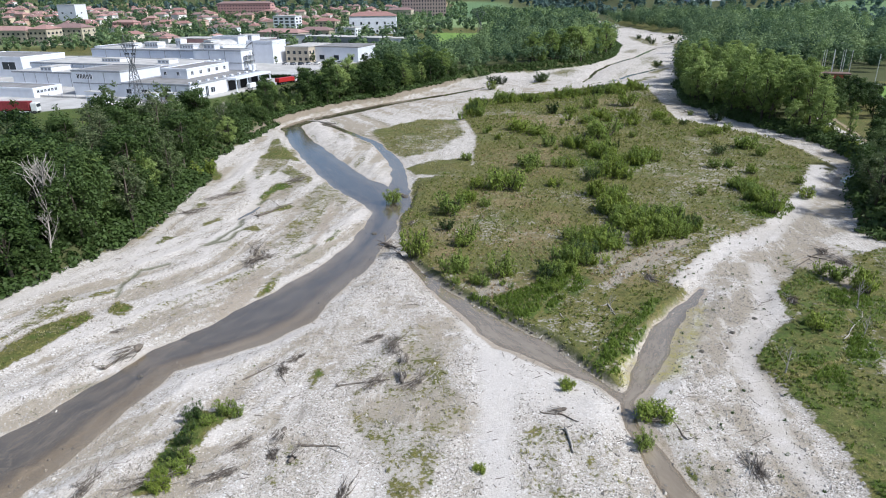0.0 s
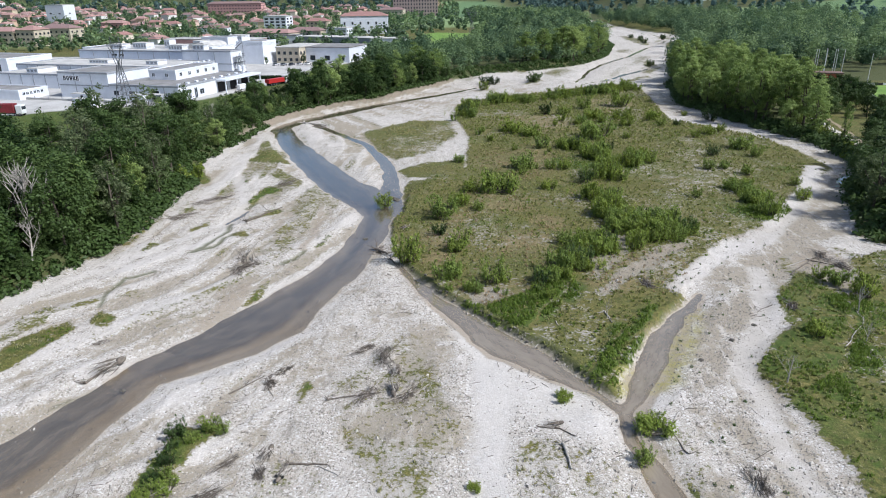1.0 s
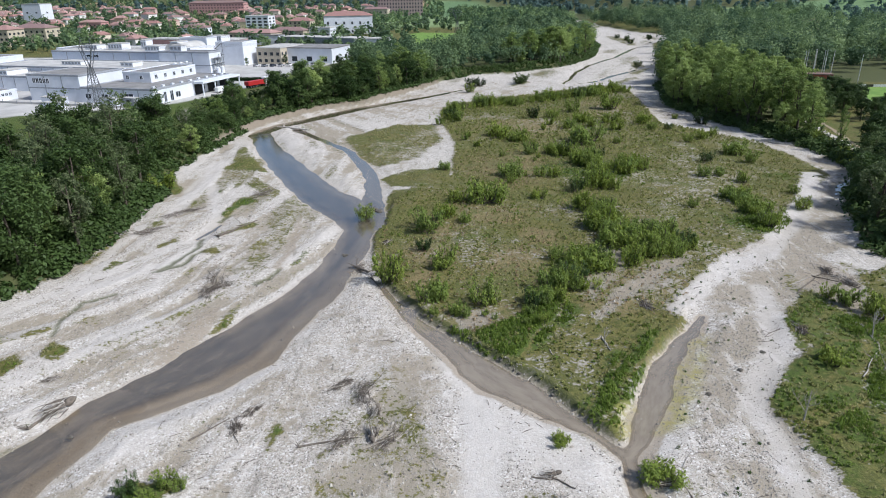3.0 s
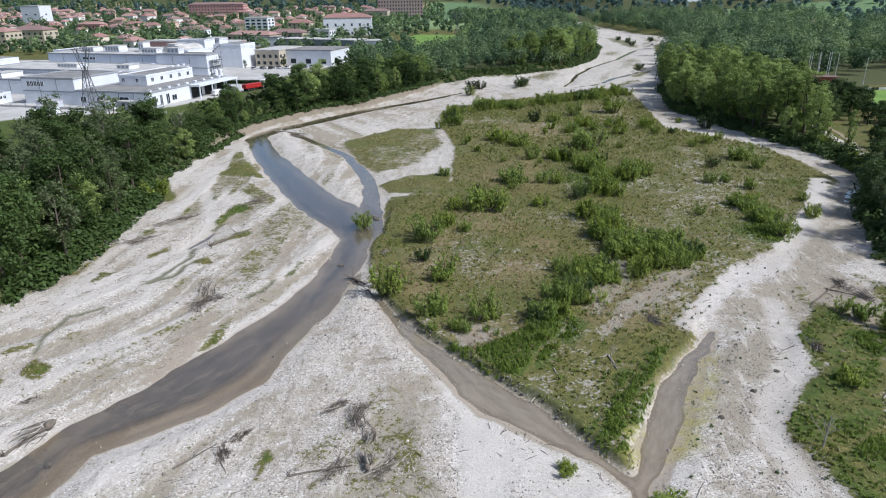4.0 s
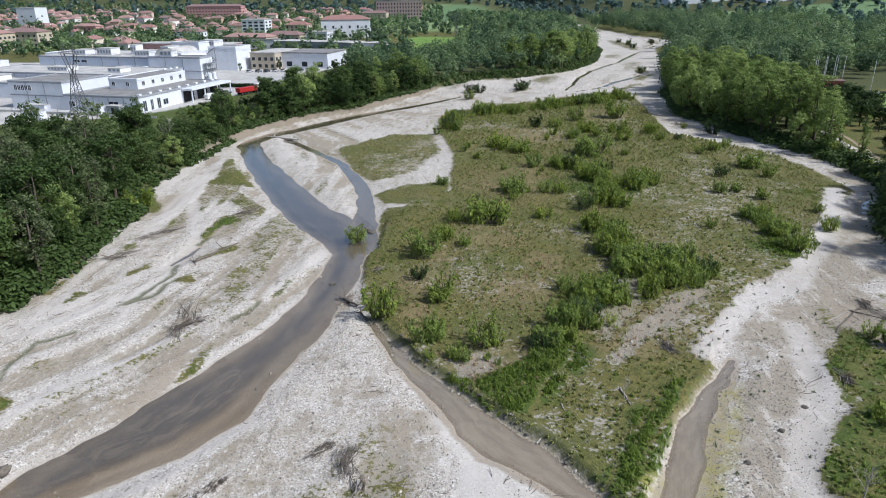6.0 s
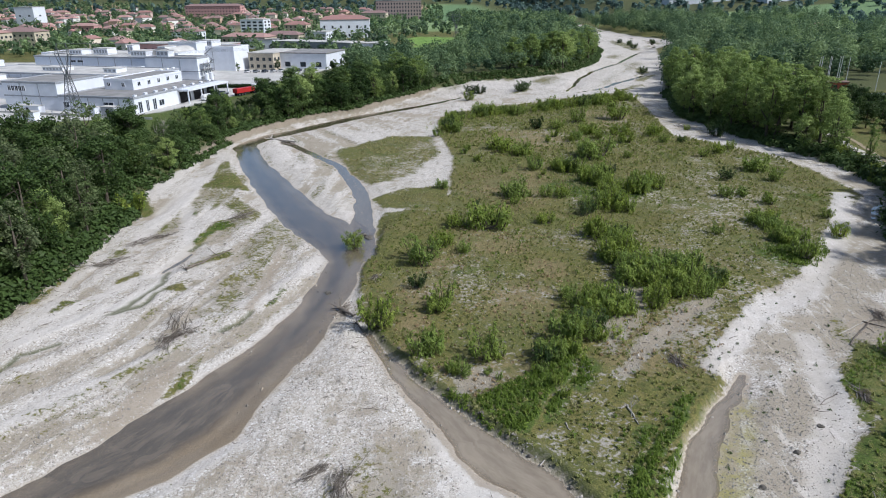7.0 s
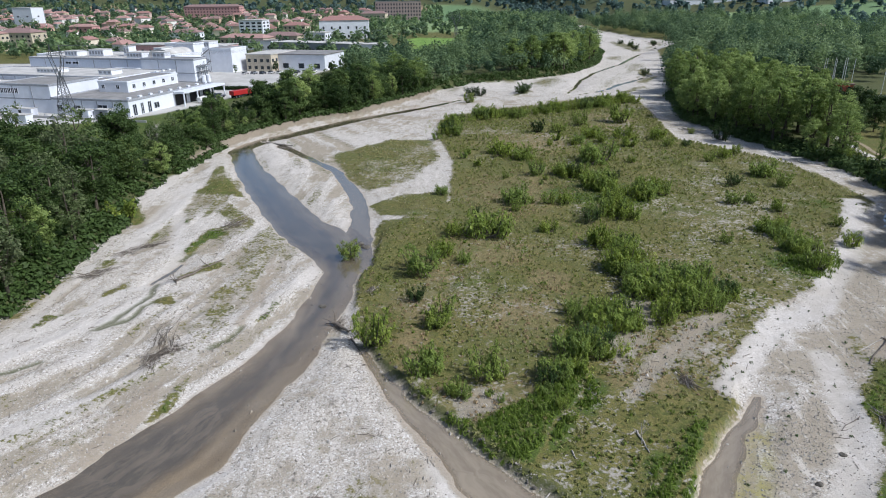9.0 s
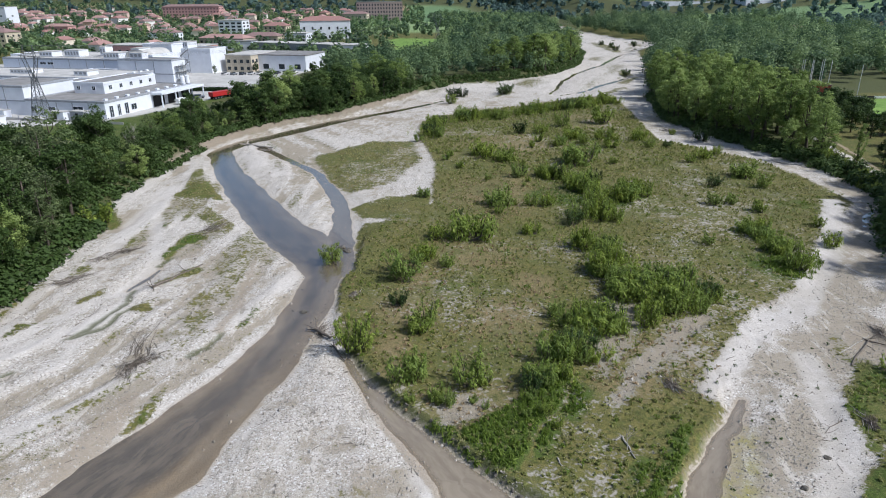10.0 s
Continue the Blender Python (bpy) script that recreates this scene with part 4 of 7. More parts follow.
def make_shrub(name, seed, tall, wide, stems, per, size, leaf_mat, label, category="shrub"):
    rng = np.random.default_rng(seed)
    root = new(name)
    tubes, c, r = [], [], []
    for i in range(stems):
        a = rng.random() * 2 * np.pi
        s = wide * rng.random() ** 0.6 * 0.35
        h = tall * (0.5 + 0.55 * rng.random())
        line = bent(rng, (s * math.cos(a), s * math.sin(a), -0.1), (0.32 * math.cos(a), 0.32 * math.sin(a), 1), h, 5, 0.08, 0.1)
        tubes.append(tube(line, np.linspace(0.05, 0.012, 5), 4))
        for t in (0.35, 0.55, 0.75, 0.92):
            k = t * 4
            p = line[int(k)] + (line[min(4, int(k) + 1)] - line[int(k)]) * (k - int(k))
            c.append(p + rng.normal(0, wide * 0.06, 3))
            r.append(wide * (0.165 - 0.10 * t + 0.03 * rng.random()))
    v, q = merge(tubes)
    q = np.where(q % 20 < 4, q % 20, q)  # all stems rise from one root
    link_mesh("rootstock", v, q, M_BARK, root)
    v, q = leaves(rng, c, r, per, size, 0.30, 0.8, 1.8)
    v[:, 2] = np.maximum(v[:, 2], 0.02)
    link_mesh("foliage", v, q, leaf_mat, root)
    return tagged(root, label, category)


def make_snag(name, seed, tall, spread, forks, mat, label):
    """A dead, leafless tree with bleached, forking limbs."""
    rng = np.random.default_rng(seed)
    root = new(name)
    trunk = bent(rng, (0, 0, -0.3), (0.08, 0.05, 1), tall * 0.75, 7, 0.07, 0.05)
    link_mesh("trunk", *tube(trunk, np.linspace(tall * 0.02, tall * 0.006, 7), 7), mat, root, smooth=True)
    for i in range(forks):
        k = rng.integers(1, 6)
        a = rng.random() * 2 * np.pi
        limb = bent(rng, trunk[k], (spread * math.cos(a), spread * math.sin(a), 1), tall * (0.62 - 0.075 * k) * (0.7 + 0.5 * rng.random()), 6, 0.13, 0.12)
        pieces = [tube(limb, np.linspace(tall * 0.009, tall * 0.002, 6), 5)]
        for j in range(5):
            b = rng.random() * 2 * np.pi
            twig = bent(rng, limb[rng.integers(2, 5)], (0.8 * math.cos(b), 0.8 * math.sin(b), 1), tall * 0.18, 4, 0.18, 0.05)
            pieces.append(tube(twig, np.linspace(tall * 0.004, tall * 0.001, 4), 4))
        link_mesh("limb", *merge(pieces), mat, root, smooth=True)
    return tagged(root, label, "dead tree")


class Stock:
    """Kinds of one plant; the first plant of a kind is the one built, the others are copies that share its meshes."""

    def __init__(self, kinds, group):
        self.kinds, self.used, self.group = kinds, set(), group

    def put(self, i, x, y, size=1.0, turn=0.0, wide=1.0, z=None):
        ob = self.kinds[i % len(self.kinds)]
        zz = float(height(x, y)[0]) if z is None else z
        m = Matrix.LocRotScale((x, y, zz - 0.03), Euler((0, 0, turn)), (size * wide, size * wide, size))
        if ob.name in self.used:
            made = copy_thing(ob, m)
        else:
            self.used.add(ob.name)
            ob.matrix_basis = m
            made = ob
        # copies take their size from m alone
        made.matrix_basis = m
        return tagged(made, group=self.group)


def spread(outline, gap, rng, jitter=0.42):
    """Jittered places inside an outline."""
    o = np.array(outline, float)
    gx, gy = np.meshgrid(np.arange(float(o[:, 0].min()), o[:, 0].max(), gap), np.arange(o[:, 1].min(), o[:, 1].max(), gap * 0.87))
    gx[1::2] += gap / 2
    x = gx.ravel() + rng.uniform(-jitter, jitter, gx.size) * gap
    y = gy.ravel() + rng.uniform(-jitter, jitter, gx.size) * gap
    keep = area_distance(x, y, outline) < 0
    return x[keep], y[keep]


BROAD = Stock([make_tree("broadleaf_tree", 11, 12.5, 3.9, 0.9, 92, 46, 0.21, M_TREE, "round", "dense dark green broadleaf tree in the riverside wood"),
               make_tree("broadleaf_tree", 12, 10.5, 4.3, 0.7, 94, 46, 0.21, M_TREE, "round", "wide dark green broadleaf tree in the riverside wood"),
               make_tree("broadleaf_tree", 13, 13.5, 3.4, 1.2, 88, 46, 0.21, M_TREE, "round", "tall dark green broadleaf tree in the riverside wood"),
               make_tree("broadleaf_tree", 14, 8.0, 3.2, 0.3, 66, 46, 0.21, M_TREE, "round", "young leafy green tree at the wood's edge")],
              "riverside wood")
POPLARS = Stock([make_tree("poplar_tree", 21, 17.5, 2.9, 1.8, 92, 42, 0.21, M_POPLAR, "poplar", "tall light green poplar with pale trunk"),
                 make_tree("poplar_tree", 22, 15.5, 3.2, 1.4, 90, 42, 0.21, M_POPLAR, "poplar", "light green poplar with full crown"),
                 make_tree("poplar_tree", 23, 13.0, 3.3, 1.0, 84, 42, 0.21, M_POPLAR, "poplar", "light green poplar among riverside trees")],
                "poplar wood")
SILVERS = Stock([make_tree("silver_poplar", 25, 13.5, 3.6, 1.6, 64, 30, 0.23, M_SILVER, "round", "grey-green poplar with open crown and bare twigs"),
                 make_tree("silver_poplar", 26, 15.0, 3.0, 2.0, 60, 30, 0.23, M_SILVER, "poplar", "tall grey-green poplar above the riverside wood")],
                "riverside wood")
WILLOWS = Stock([make_shrub("willow_shrub", 31, 2.8, 2.4, 20, 18, 0.14, M_WILLOW, "bright green willow shrub growing on the gravel"),
                 make_shrub("willow_shrub", 32, 2.4, 1.8, 17, 18, 0.14, M_WILLOW, "upright bright green willow shrub on the island"),
                 make_shrub("willow_shrub", 33, 3.0, 2.0, 19, 18, 0.14, M_WILLOW, "tall bright green willow shrub on the island"),
                 make_shrub("willow_shrub", 34, 1.8, 2.4, 20, 17, 0.14, M_WILLOW, "low spreading green willow shrub"),
                 make_shrub("willow_shrub", 35, 3.4, 2.6, 22, 19, 0.15, M_TREE, "dark green willow shrub on the island")],
                "willow shrubs")

LEFT_BELT = [(-98, 56), (-84, 60), (-67.5, 70), (-66.5, 76), (-64, 83), (-62.8, 100), (-64, 117), (-66, 131), (-71, 146), (-70.5, 163), (-70, 178), (-70.5, 197),
             (-65.5, 213), (-55, 234), (-41, 249), (-34, 264), (-22, 291), (-14, 309), (-20, 318), (-38, 296), (-56, 265), (-70, 240), (-79, 215),
             (-80, 190), (-84, 172), (-93, 160), (-104, 140), (-112, 118), (-125, 100), (-130, 60)]
MID_WOOD = [(-14, 309), (-3, 329), (19, 338), (47, 367), (66, 413), (84, 497), (30, 480), (0, 430), (-25, 400), (-60, 395), (-66, 340), (-40, 300)]
RIGHT_WOOD = [(77, 289), (68.5, 237), (72, 221), (78, 197), (82, 185), (87, 173), (91, 190), (99, 215), (105, 255), (107, 300), (104, 380), (100, 380)]
UPPER_BELT = [(-71, 180), (-70.5, 197), (-65.5, 213), (-55, 234), (-41, 249), (-34, 264), (-22, 291), (-38, 296), (-56, 268), (-72, 246), (-83, 222), (-84, 196)]
NEAR_RIGHT = [(86, 150), (76, 131), (65, 108), (64, 102), (76, 97), (95, 96), (110, 120), (104, 150), (92, 158)]


def plant_woods():
    rng = np.random.default_rng(5)
    rest_x, rest_y = [], []
    for outline, stock, gap, sizes in ((LEFT_BELT, BROAD, 6.0, (0.70, 1.28)), (MID_WOOD, BROAD, 8.6, (0.85, 1.2)), (RIGHT_WOOD, POPLARS, 5.6, (0.75, 1.08)),
                                       (NEAR_RIGHT, BROAD, 5.4, (0.75, 1.0)), (UPPER_BELT, BROAD, 5.2, (1.0, 1.5))):
        x, y = spread(outline, gap, rng)
        z = height(x, y)
        edge = -area_distance(x, y, outline)
        for i in range(len(x)):
            k = 3 if outline is UPPER_BELT else int(rng.integers(0, 3))
            s = rng.uniform(*sizes)
            if min(math.hypot(x[i] + 69.5, y[i] - 83.5), math.hypot(x[i] + 66.5, y[i] - 79.5)) < 3.6:
                continue
            if (y[i] > 300) or (x[i] < -106):
                rest_x.append(x[i])
                rest_y.append(y[i])
                continue
            if stock is BROAD and lane_distance(x[i:i + 1], y[i:i + 1], [(-90, 270, 5), (-62, 192, 6)])[0] < 0:
                s *= 0.6
            if y[i] > 176 and stock is BROAD:
                s *= 0.56 if y[i] < 224 else 0.85
            if edge[i] < 2.5 and rng.random() < 0.6 and stock is BROAD:
                k, s = 3, s * 0.8
            if stock is BROAD and y[i] < 190 and rng.random() < (0.34 if y[i] > 98 else 0.12):
                SILVERS.put(int(rng.integers(0, 2)), x[i], y[i], s * rng.uniform(0.8, 1.05), rng.random() * 6.3, 1.1, z[i])
            elif stock is BROAD and rng.random() < (0.24 if y[i] > 135 else 0.10):
                POPLARS.put(int(rng.integers(1, 3)), x[i], y[i], s * 0.85, rng.random() * 6.3, 1.15, z[i])
            else:
                stock.put(k, x[i], y[i], s, rng.random() * 6.3, rng.uniform(0.95, 1.2), z[i])
    return np.array(rest_x), np.array(rest_y)


REST = plant_woods()


def undergrowth():
    """Bushes and brambles that close the woods' edges down to the gravel."""
    rng = np.random.default_rng(6)
    for name, line, inward, label in (("undergrowth", LEFT_LAND[1:26], (-1, 0.3), "dark green bushes and brambles under the wood"),
                                      ("undergrowth", RIGHT_LAND[1:14], (1, 0.2), "low green bushes along the wood's foot")):
        c, r = [], []
        for (ax, ay), (bx, by) in zip(line, line[1:]):
            n = int(math.hypot(bx - ax, by - ay) * (12.0 if ay < 130 and ax < 0 else 4.5))
            for _ in range(n):
                t, d = rng.random(), rng.uniform(1.3 if 195 < ay < 300 and ax < 0 else -0.9, 6 if ay > 150 else 12)
                c.append((ax + (bx - ax) * t + inward[0] * d, ay + (by - ay) * t + inward[1] * d, 0))
                r.append(rng.uniform(0.5, 1.5 if name == "undergrowth" and inward[0] < 0 else 2.4))
        c, r = np.array(c), np.array(r)
        c[:, 2] = height(c[:, 0], c[:, 1]) + r * 0.5
        v, q = leaves(rng, c, r, 34, 0.38)
        tagged(link_mesh(name, v, q, M_TREE), label, "bushes", kind="stuff")


undergrowth()

# dead trees at the edge of the wood
snags = Stock([make_snag("dead_tree", 41, 15.0, 0.42, 17, M_DEAD, "tall dead tree with bleached bare limbs"),
               make_snag("dead_tree", 42, 9.0, 0.7, 7, M_DEAD, "dead leaning tree with bare pale branches")], "dead trees")
snags.put(0, -69, 86, 1.12, 0.6)
snags.put(1, -67, 81.5, 0.95, 2.2)
for bx, by, bs in ((-71.5, 82, 0.5), (-68.5, 85.5, 0.45), (-66.5, 79, 0.4), (-69, 80.5, 0.5), (-72.5, 85.5, 0.55), (-67, 83.5, 0.35)):
    BROAD.put(3, bx, by, bs, bx)
for sx, sy, ss in ((-84, 128, 1.3), (-78, 150, 1.4), (-86, 140, 1.3), (-76, 172, 1.2)):
    snags.put(1, sx, sy, ss, sx)

# ---------------------------------------------------------------- shrubs of the island and the bars
SHRUBS_A = [(-11.9, 88.3, 3.5), (-7.9, 109.3, 3.2), (-5.3, 115.6, 2.0), (-3.4, 125.0, 2.2), (2.6, 125.2, 3.5), (8.1, 144.5, 2.5), (-5.3, 82.1, 2.2),
            (-4.0, 94.4, 2.4), (1.4, 81.1, 2.8), (-1.6, 113.0, 1.6), (-4.6, 92.3, 2.0), (-8.0, 100.1, 1.6), (32.0, 223.9, 4.0), (45.5, 229.9, 5.0),
            (13.8, 165.3, 2.5), (29.4, 177.7, 4.0), (40.9, 194.2, 2.5), (50.4, 203.5, 2.5), (50.9, 194.4, 2.0), (6.9, 184.9, 3.0),
            (11.6, 181.0, 2.5), (17.8, 212.7, 3.0), (24.3, 212.8, 2.5), (67.7, 203.9, 3.0), (56.4, 178.5, 2.0), (61.3, 182.4, 2.2), (65.7, 186.5, 2.0),
            (54.2, 156.7, 2.0), (49.5, 143.6, 2.0), (53.4, 144.7, 1.6)]
SHRUBS_B = [(56.7, 140.0, 2.0), (50.7, 112.2, 3.0), (60.9, 122.4, 2.0), (63.4, 131.3, 1.5), (-19.9, 116.4, 2.1), (-0.3, 39.7, 0.8), (8.3, 53.1, 1.1),
            (16.4, 48.8, 1.9), (14.5, 44.5, 1.8), (-28.5, 45.3, 1.9), (-25.6, 46.4, 1.7), (-24.3, 46.1, 1.6), (-27.4, 41.6, 1.4), (-27.1, 37.8, 1.5),
            (-26.9, 35.8, 1.5), (-65.0, 132.5, 3.0), (48.4, 82.3, 2.0), (39.2, 67.1, 1.6), (46.9, 84.1, 1.5), (50.4, 78.7, 2.5), (40.9, 122.3, 1.6),
            (55.9, 194.5, 1.5), (-2.2, 184.6, 1.5), (0.4, 173.1, 1.5), (14.2, 143.2, 2.0), (17.5, 143.3, 2.0), (63.9, 165.0, 2.5),
            (64.2, 155.9, 2.5), (-2.6, 271.5, 3.0), (-2.9, 180.6, 1.5)]
# thickets: from, to, half width, number, height
THICKETS = [(-9.9, 207.0, -6.0, 229.1, 3, 10, 3.2), (-6.0, 229.1, 16.9, 244.8, 4, 16, 3.3), (16.9, 244.8, 39.7, 259.1, 4, 16, 3.3),
            (39.7, 259.1, 57.4, 271.6, 4, 12, 3.6), (17.4, 165.4, 25.0, 161.8, 2, 9, 3.0), (24.5, 157.4, 30.8, 146.4, 3, 14, 3.0),
            (30.8, 146.4, 36.6, 149.3, 2.4, 8, 3.0), (18.5, 119.3, 25.7, 123.5, 2.5, 9, 3.0), (22.0, 133.9, 27.6, 138.7, 3, 8, 3.4),
            (22.5, 104.6, 30.7, 106.5, 3, 14, 2.9), (20.7, 93.7, 31.6, 102.2, 2.6, 16, 2.8), (11.2, 87.4, 18.7, 86.7, 2, 8, 2.6)]
THICKETS_B = [(13.5, 93.3, 20.2, 96.2, 2.6, 13, 2.8), (7.3, 79.9, 11.5, 82.1, 1.6, 5, 2.1), (50.1, 130.7, 50.0, 117.2, 1.5, 9, 2.2),
              (30.3, 100.8, 34.5, 102.4, 1.6, 5, 2.0), (20, 110, 26, 116, 2.4, 8, 2.8), (12, 190, 45, 208, 7, 12, 2.6), (0, 128, 46, 210, 12, 20, 1.6),
              (-6, 80, 12, 76, 4, 10, 1.3), (48, 112, 58, 130, 3, 8, 1.6)]


def plant_shrubs():
    rng = np.random.default_rng(9)
    places = [(x, y, h * (1.38 if y > 56 else 0.95), 1.22) for x, y, h in SHRUBS_A + SHRUBS_B]
    for x, y in ((-27.8, 43.4), (-26.5, 44.6), (-26.8, 40.0), (-27.9, 39.4), (-26.2, 38.6), (-27.6, 36.6)):
        places.append((x, y, 1.0, 1.3))
    for ax, ay, bx, by, wide, n, h in THICKETS + THICKETS_B:
        for i in range(int(n * 1.2)):
            t = rng.random()
            places.append((ax + (bx - ax) * t + rng.normal(0, wide * 0.55), ay + (by - ay) * t + rng.normal(0, wide * 0.55), h * rng.uniform(0.7, 1.4), 0.95))
    z = height([p[0] for p in places], [p[1] for p in places])
    tall = (2.8, 2.4, 3.0, 1.8, 3.4)
    for i, (x, y, h, w) in enumerate(places):
        k = int(rng.integers(0, 4)) if rng.random() < 0.92 else 4
        if y < 54 and (x < -20 or x > 10) and i % 3 == 0:
            k = 4
        s = h / tall[k]
        WILLOWS.put(k, x, y, s, rng.random() * 6.3, w * rng.uniform(0.9, 1.25), max(-0.1, z[i]))


plant_shrubs()


def thicket_floor():
    """Young willow shoots that fill the thickets between the larger shrubs."""
    rng = np.random.default_rng(19)
    c, r = [], []
    for ax, ay, bx, by, wide, n, h in THICKETS + THICKETS_B[:5]:
        for i in range(n * (6 if ay > 200 else 3)):
            t = rng.random()
            c.append((ax + (bx - ax) * t + rng.normal(0, wide * 0.75), ay + (by - ay) * t + rng.normal(0, wide * 0.75), h * rng.uniform(0.15, 0.5)))
            r.append(h * rng.uniform(0.10, 0.2))
    c = np.array(c)
    c[:, 2] += height(c[:, 0], c[:, 1])
    v, q = leaves(rng, c, r, 34, 0.17, 0.28, 0.85, 2.2)
    tagged(link_mesh("willow_shoots", v, q, M_WILLOW), "dense young willow shoots in the island's thickets", "shrubs", kind="stuff")


thicket_floor()


# ---------------------------------------------------------------- far woods, hedges and gardens
def far_wood(name, x, y, tall, label, rng, per=70, size=1.0, mat=None):
    """Many distant trees as one sheet of leaf clumps."""
    z = height(x, y)
    c, r, tone = [], [], []
    for i in range(len(x)):
        h = tall * rng.uniform(0.5, 1.3)
        tone += [rng.random() ** 1.7] * 7
        w = h * rng.uniform(0.34, 0.52)
        for j in range(7):
            a, u = rng.random() * 6.3, rng.random()
            c.append((x[i] + math.cos(a) * w * 0.55 * u, y[i] + math.sin(a) * w * 0.55 * u, z[i] + h * (0.14 + 0.74 * (1 - 0.45 * u) * rng.random() ** 0.6)))
            r.append(w * rng.uniform(0.45, 0.7))
    v, q = leaves(rng, c, r, max(4, per // 7), size, 0.7)
    ob = link_mesh(name, v, q, mat or M_FAR)
    a = ob.data.attributes.new("tone", "FLOAT", "POINT")
    a.data.foreach_set("value", np.repeat(np.array(tone, np.float32), len(v) // len(tone)))
    return tagged(ob, label, "trees", kind="stuff")


def plant_far():
    rng = np.random.default_rng(15)
    far_wood("riverside_wood", REST[0], REST[1], 13, "dense green trees along the far river bank", rng, 350, 0.46)
    east = [(108, 296), (106, 385), (116, 436), (129, 503), (173, 592), (150, 633), (137, 765), (130, 900),
            (420, 900), (330, 560), (250, 400), (222, 335), (190, 318), (152, 312), (128, 302)]
    x, y = spread(east, 12.4, rng, 0.5)
    keep = (area_distance(x, y, EAST_FIELDS) > 0) | (fbm(x, y, 60, 2) < 0.02)
    far_wood("far_wood", x[keep], y[keep], 17, "dense green riverside wood upstream", rng, 420, 0.52)
    west = [(84, 500), (89, 640), (104, 800), (112, 1000), (-40, 1000), (-30, 760), (10, 640), (-20, 560), (-20, 440), (0, 432), (30, 482)]
    x, y = spread(west, 12, rng, 0.5)
    keep = np.minimum(area_distance(x, y, PITCH_FAR), area_distance(x, y, PITCH_NEAR)) > 3
    far_wood("far_wood", x[keep], y[keep], 13, "dense green wood beside the upper river", rng, 140, 0.9)
    town = [(-60, 400), (-130, 420), (-420, 430), (-900, 760), (-1150, 1300), (-60, 1250), (-40, 800), (-10, 640), (-20, 560)]
    x, y = spread(town, 13, rng, 0.5)
    keep = (rng.random(len(x)) < np.where(y < 560, 0.95, 0.7)) & (np.minimum(area_distance(x, y, PITCH_FAR), area_distance(x, y, PITCH_NEAR)) > 3)
    far_wood("garden_trees", x[keep], y[keep], 9.5, "dark green garden trees between the town's houses", rng, 49, 1.1)
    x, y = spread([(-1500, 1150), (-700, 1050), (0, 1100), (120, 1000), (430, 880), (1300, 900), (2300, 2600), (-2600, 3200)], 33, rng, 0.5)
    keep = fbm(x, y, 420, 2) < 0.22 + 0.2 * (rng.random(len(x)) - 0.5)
    far_wood("hill_wood", x[keep], y[keep], 14, "dark wooded hillside beyond the valley", rng, 35, 3.2, M_HAZE_HILL)
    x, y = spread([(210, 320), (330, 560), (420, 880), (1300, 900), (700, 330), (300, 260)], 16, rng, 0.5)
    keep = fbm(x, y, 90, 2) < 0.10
    far_wood("field_trees", x[keep], y[keep], 11, "green trees and hedges between the fields", rng, 56, 1.5, M_HAZE_HILL)
    # park trees on the right bank
    x, y = spread([(100, 205), (103, 198), (118, 196), (126, 214), (131, 238), (140, 264), (149, 276), (134, 284), (122, 264), (111, 232)], 6.6, rng, 0.45)
    for i in range(len(x)):
        BROAD.put(int(rng.integers(0, 4)), x[i], y[i], rng.uniform(0.5, 0.7) * (0.55 if y[i] > 250 else 1), rng.random() * 6, rng.uniform(1.0, 1.3))
    x, y = spread([(100, 212), (110, 234), (117, 258), (121, 290), (108, 298), (106, 255), (99, 218)], 6.2, rng, 0.45)
    for i in range(len(x)):
        POPLARS.put(int(rng.integers(0, 3)), x[i], y[i], rng.uniform(0.6, 0.85), rng.random() * 6, 1.25)
    for px, py, s in ((112, 189, 0.55), (119, 186, 0.6), (98.5, 172, 0.5), (102, 168, 0.55), (106, 178, 0.5), (97, 158, 0.55), (101, 152, 0.6), (107, 160, 0.6), (113, 168, 0.6),
                      (94, 148, 0.6), (90.5, 141, 0.55), (97, 141, 0.6), (120, 176, 0.6), (110, 150, 0.6), (104, 140, 0.6), (126, 195, 0.6)):
        BROAD.put(int(rng.integers(0, 4)), px, py, s, px, 1.2)
    x, y = spread([(19, 342), (45, 364), (64, 404), (72, 432), (52, 416), (28, 376), (10, 350)], 8.0, rng, 0.45)
    for i in range(len(x)):
        POPLARS.put(int(rng.integers(0, 3)), x[i], y[i], rng.uniform(0.75, 1.1), rng.random() * 6, 1.5)
    for px, py in ((112, 510), (116, 540), (113, 565), (138, 560), (141, 572), (84, 358), (104, 660), (-2, 289.5), (2, 291), (18, 294), (20, 297), (119, 555)):
        WILLOWS.put(4, px, py, rng.uniform(0.9, 1.3), px, 1.5)
    POPLARS.put(0, 89.8, 167.5, 0.66, 1.0, 0.55)
    for px, py, s in ((96, 204, 0.55), (93, 198, 0.5), (97.5, 209, 0.6)):
        POPLARS.put(2, px, py, s, px, 1.5)
    for by in np.arange(148, 198, 2.2):
        WILLOWS.put(int(rng.integers(0, 5)), np.interp(by, [148, 161, 197], [86.5, 88, 92.5]) + rng.normal(0, 0.9), by, rng.uniform(0.7, 1.1), by, 1.3)
    # hedge and trees by the works
    for hx, hy, s in ((-75, 203, 0.85), (-78, 212, 0.8), (-100, 352, 0.45), (-83, 358, 0.4), (-62, 330, 0.8),
                      (-70, 345, 0.7), (-60, 360, 0.8), (-118, 345, 0.35)):
        BROAD.put(int(rng.integers(0, 4)), hx, hy, s, hx)


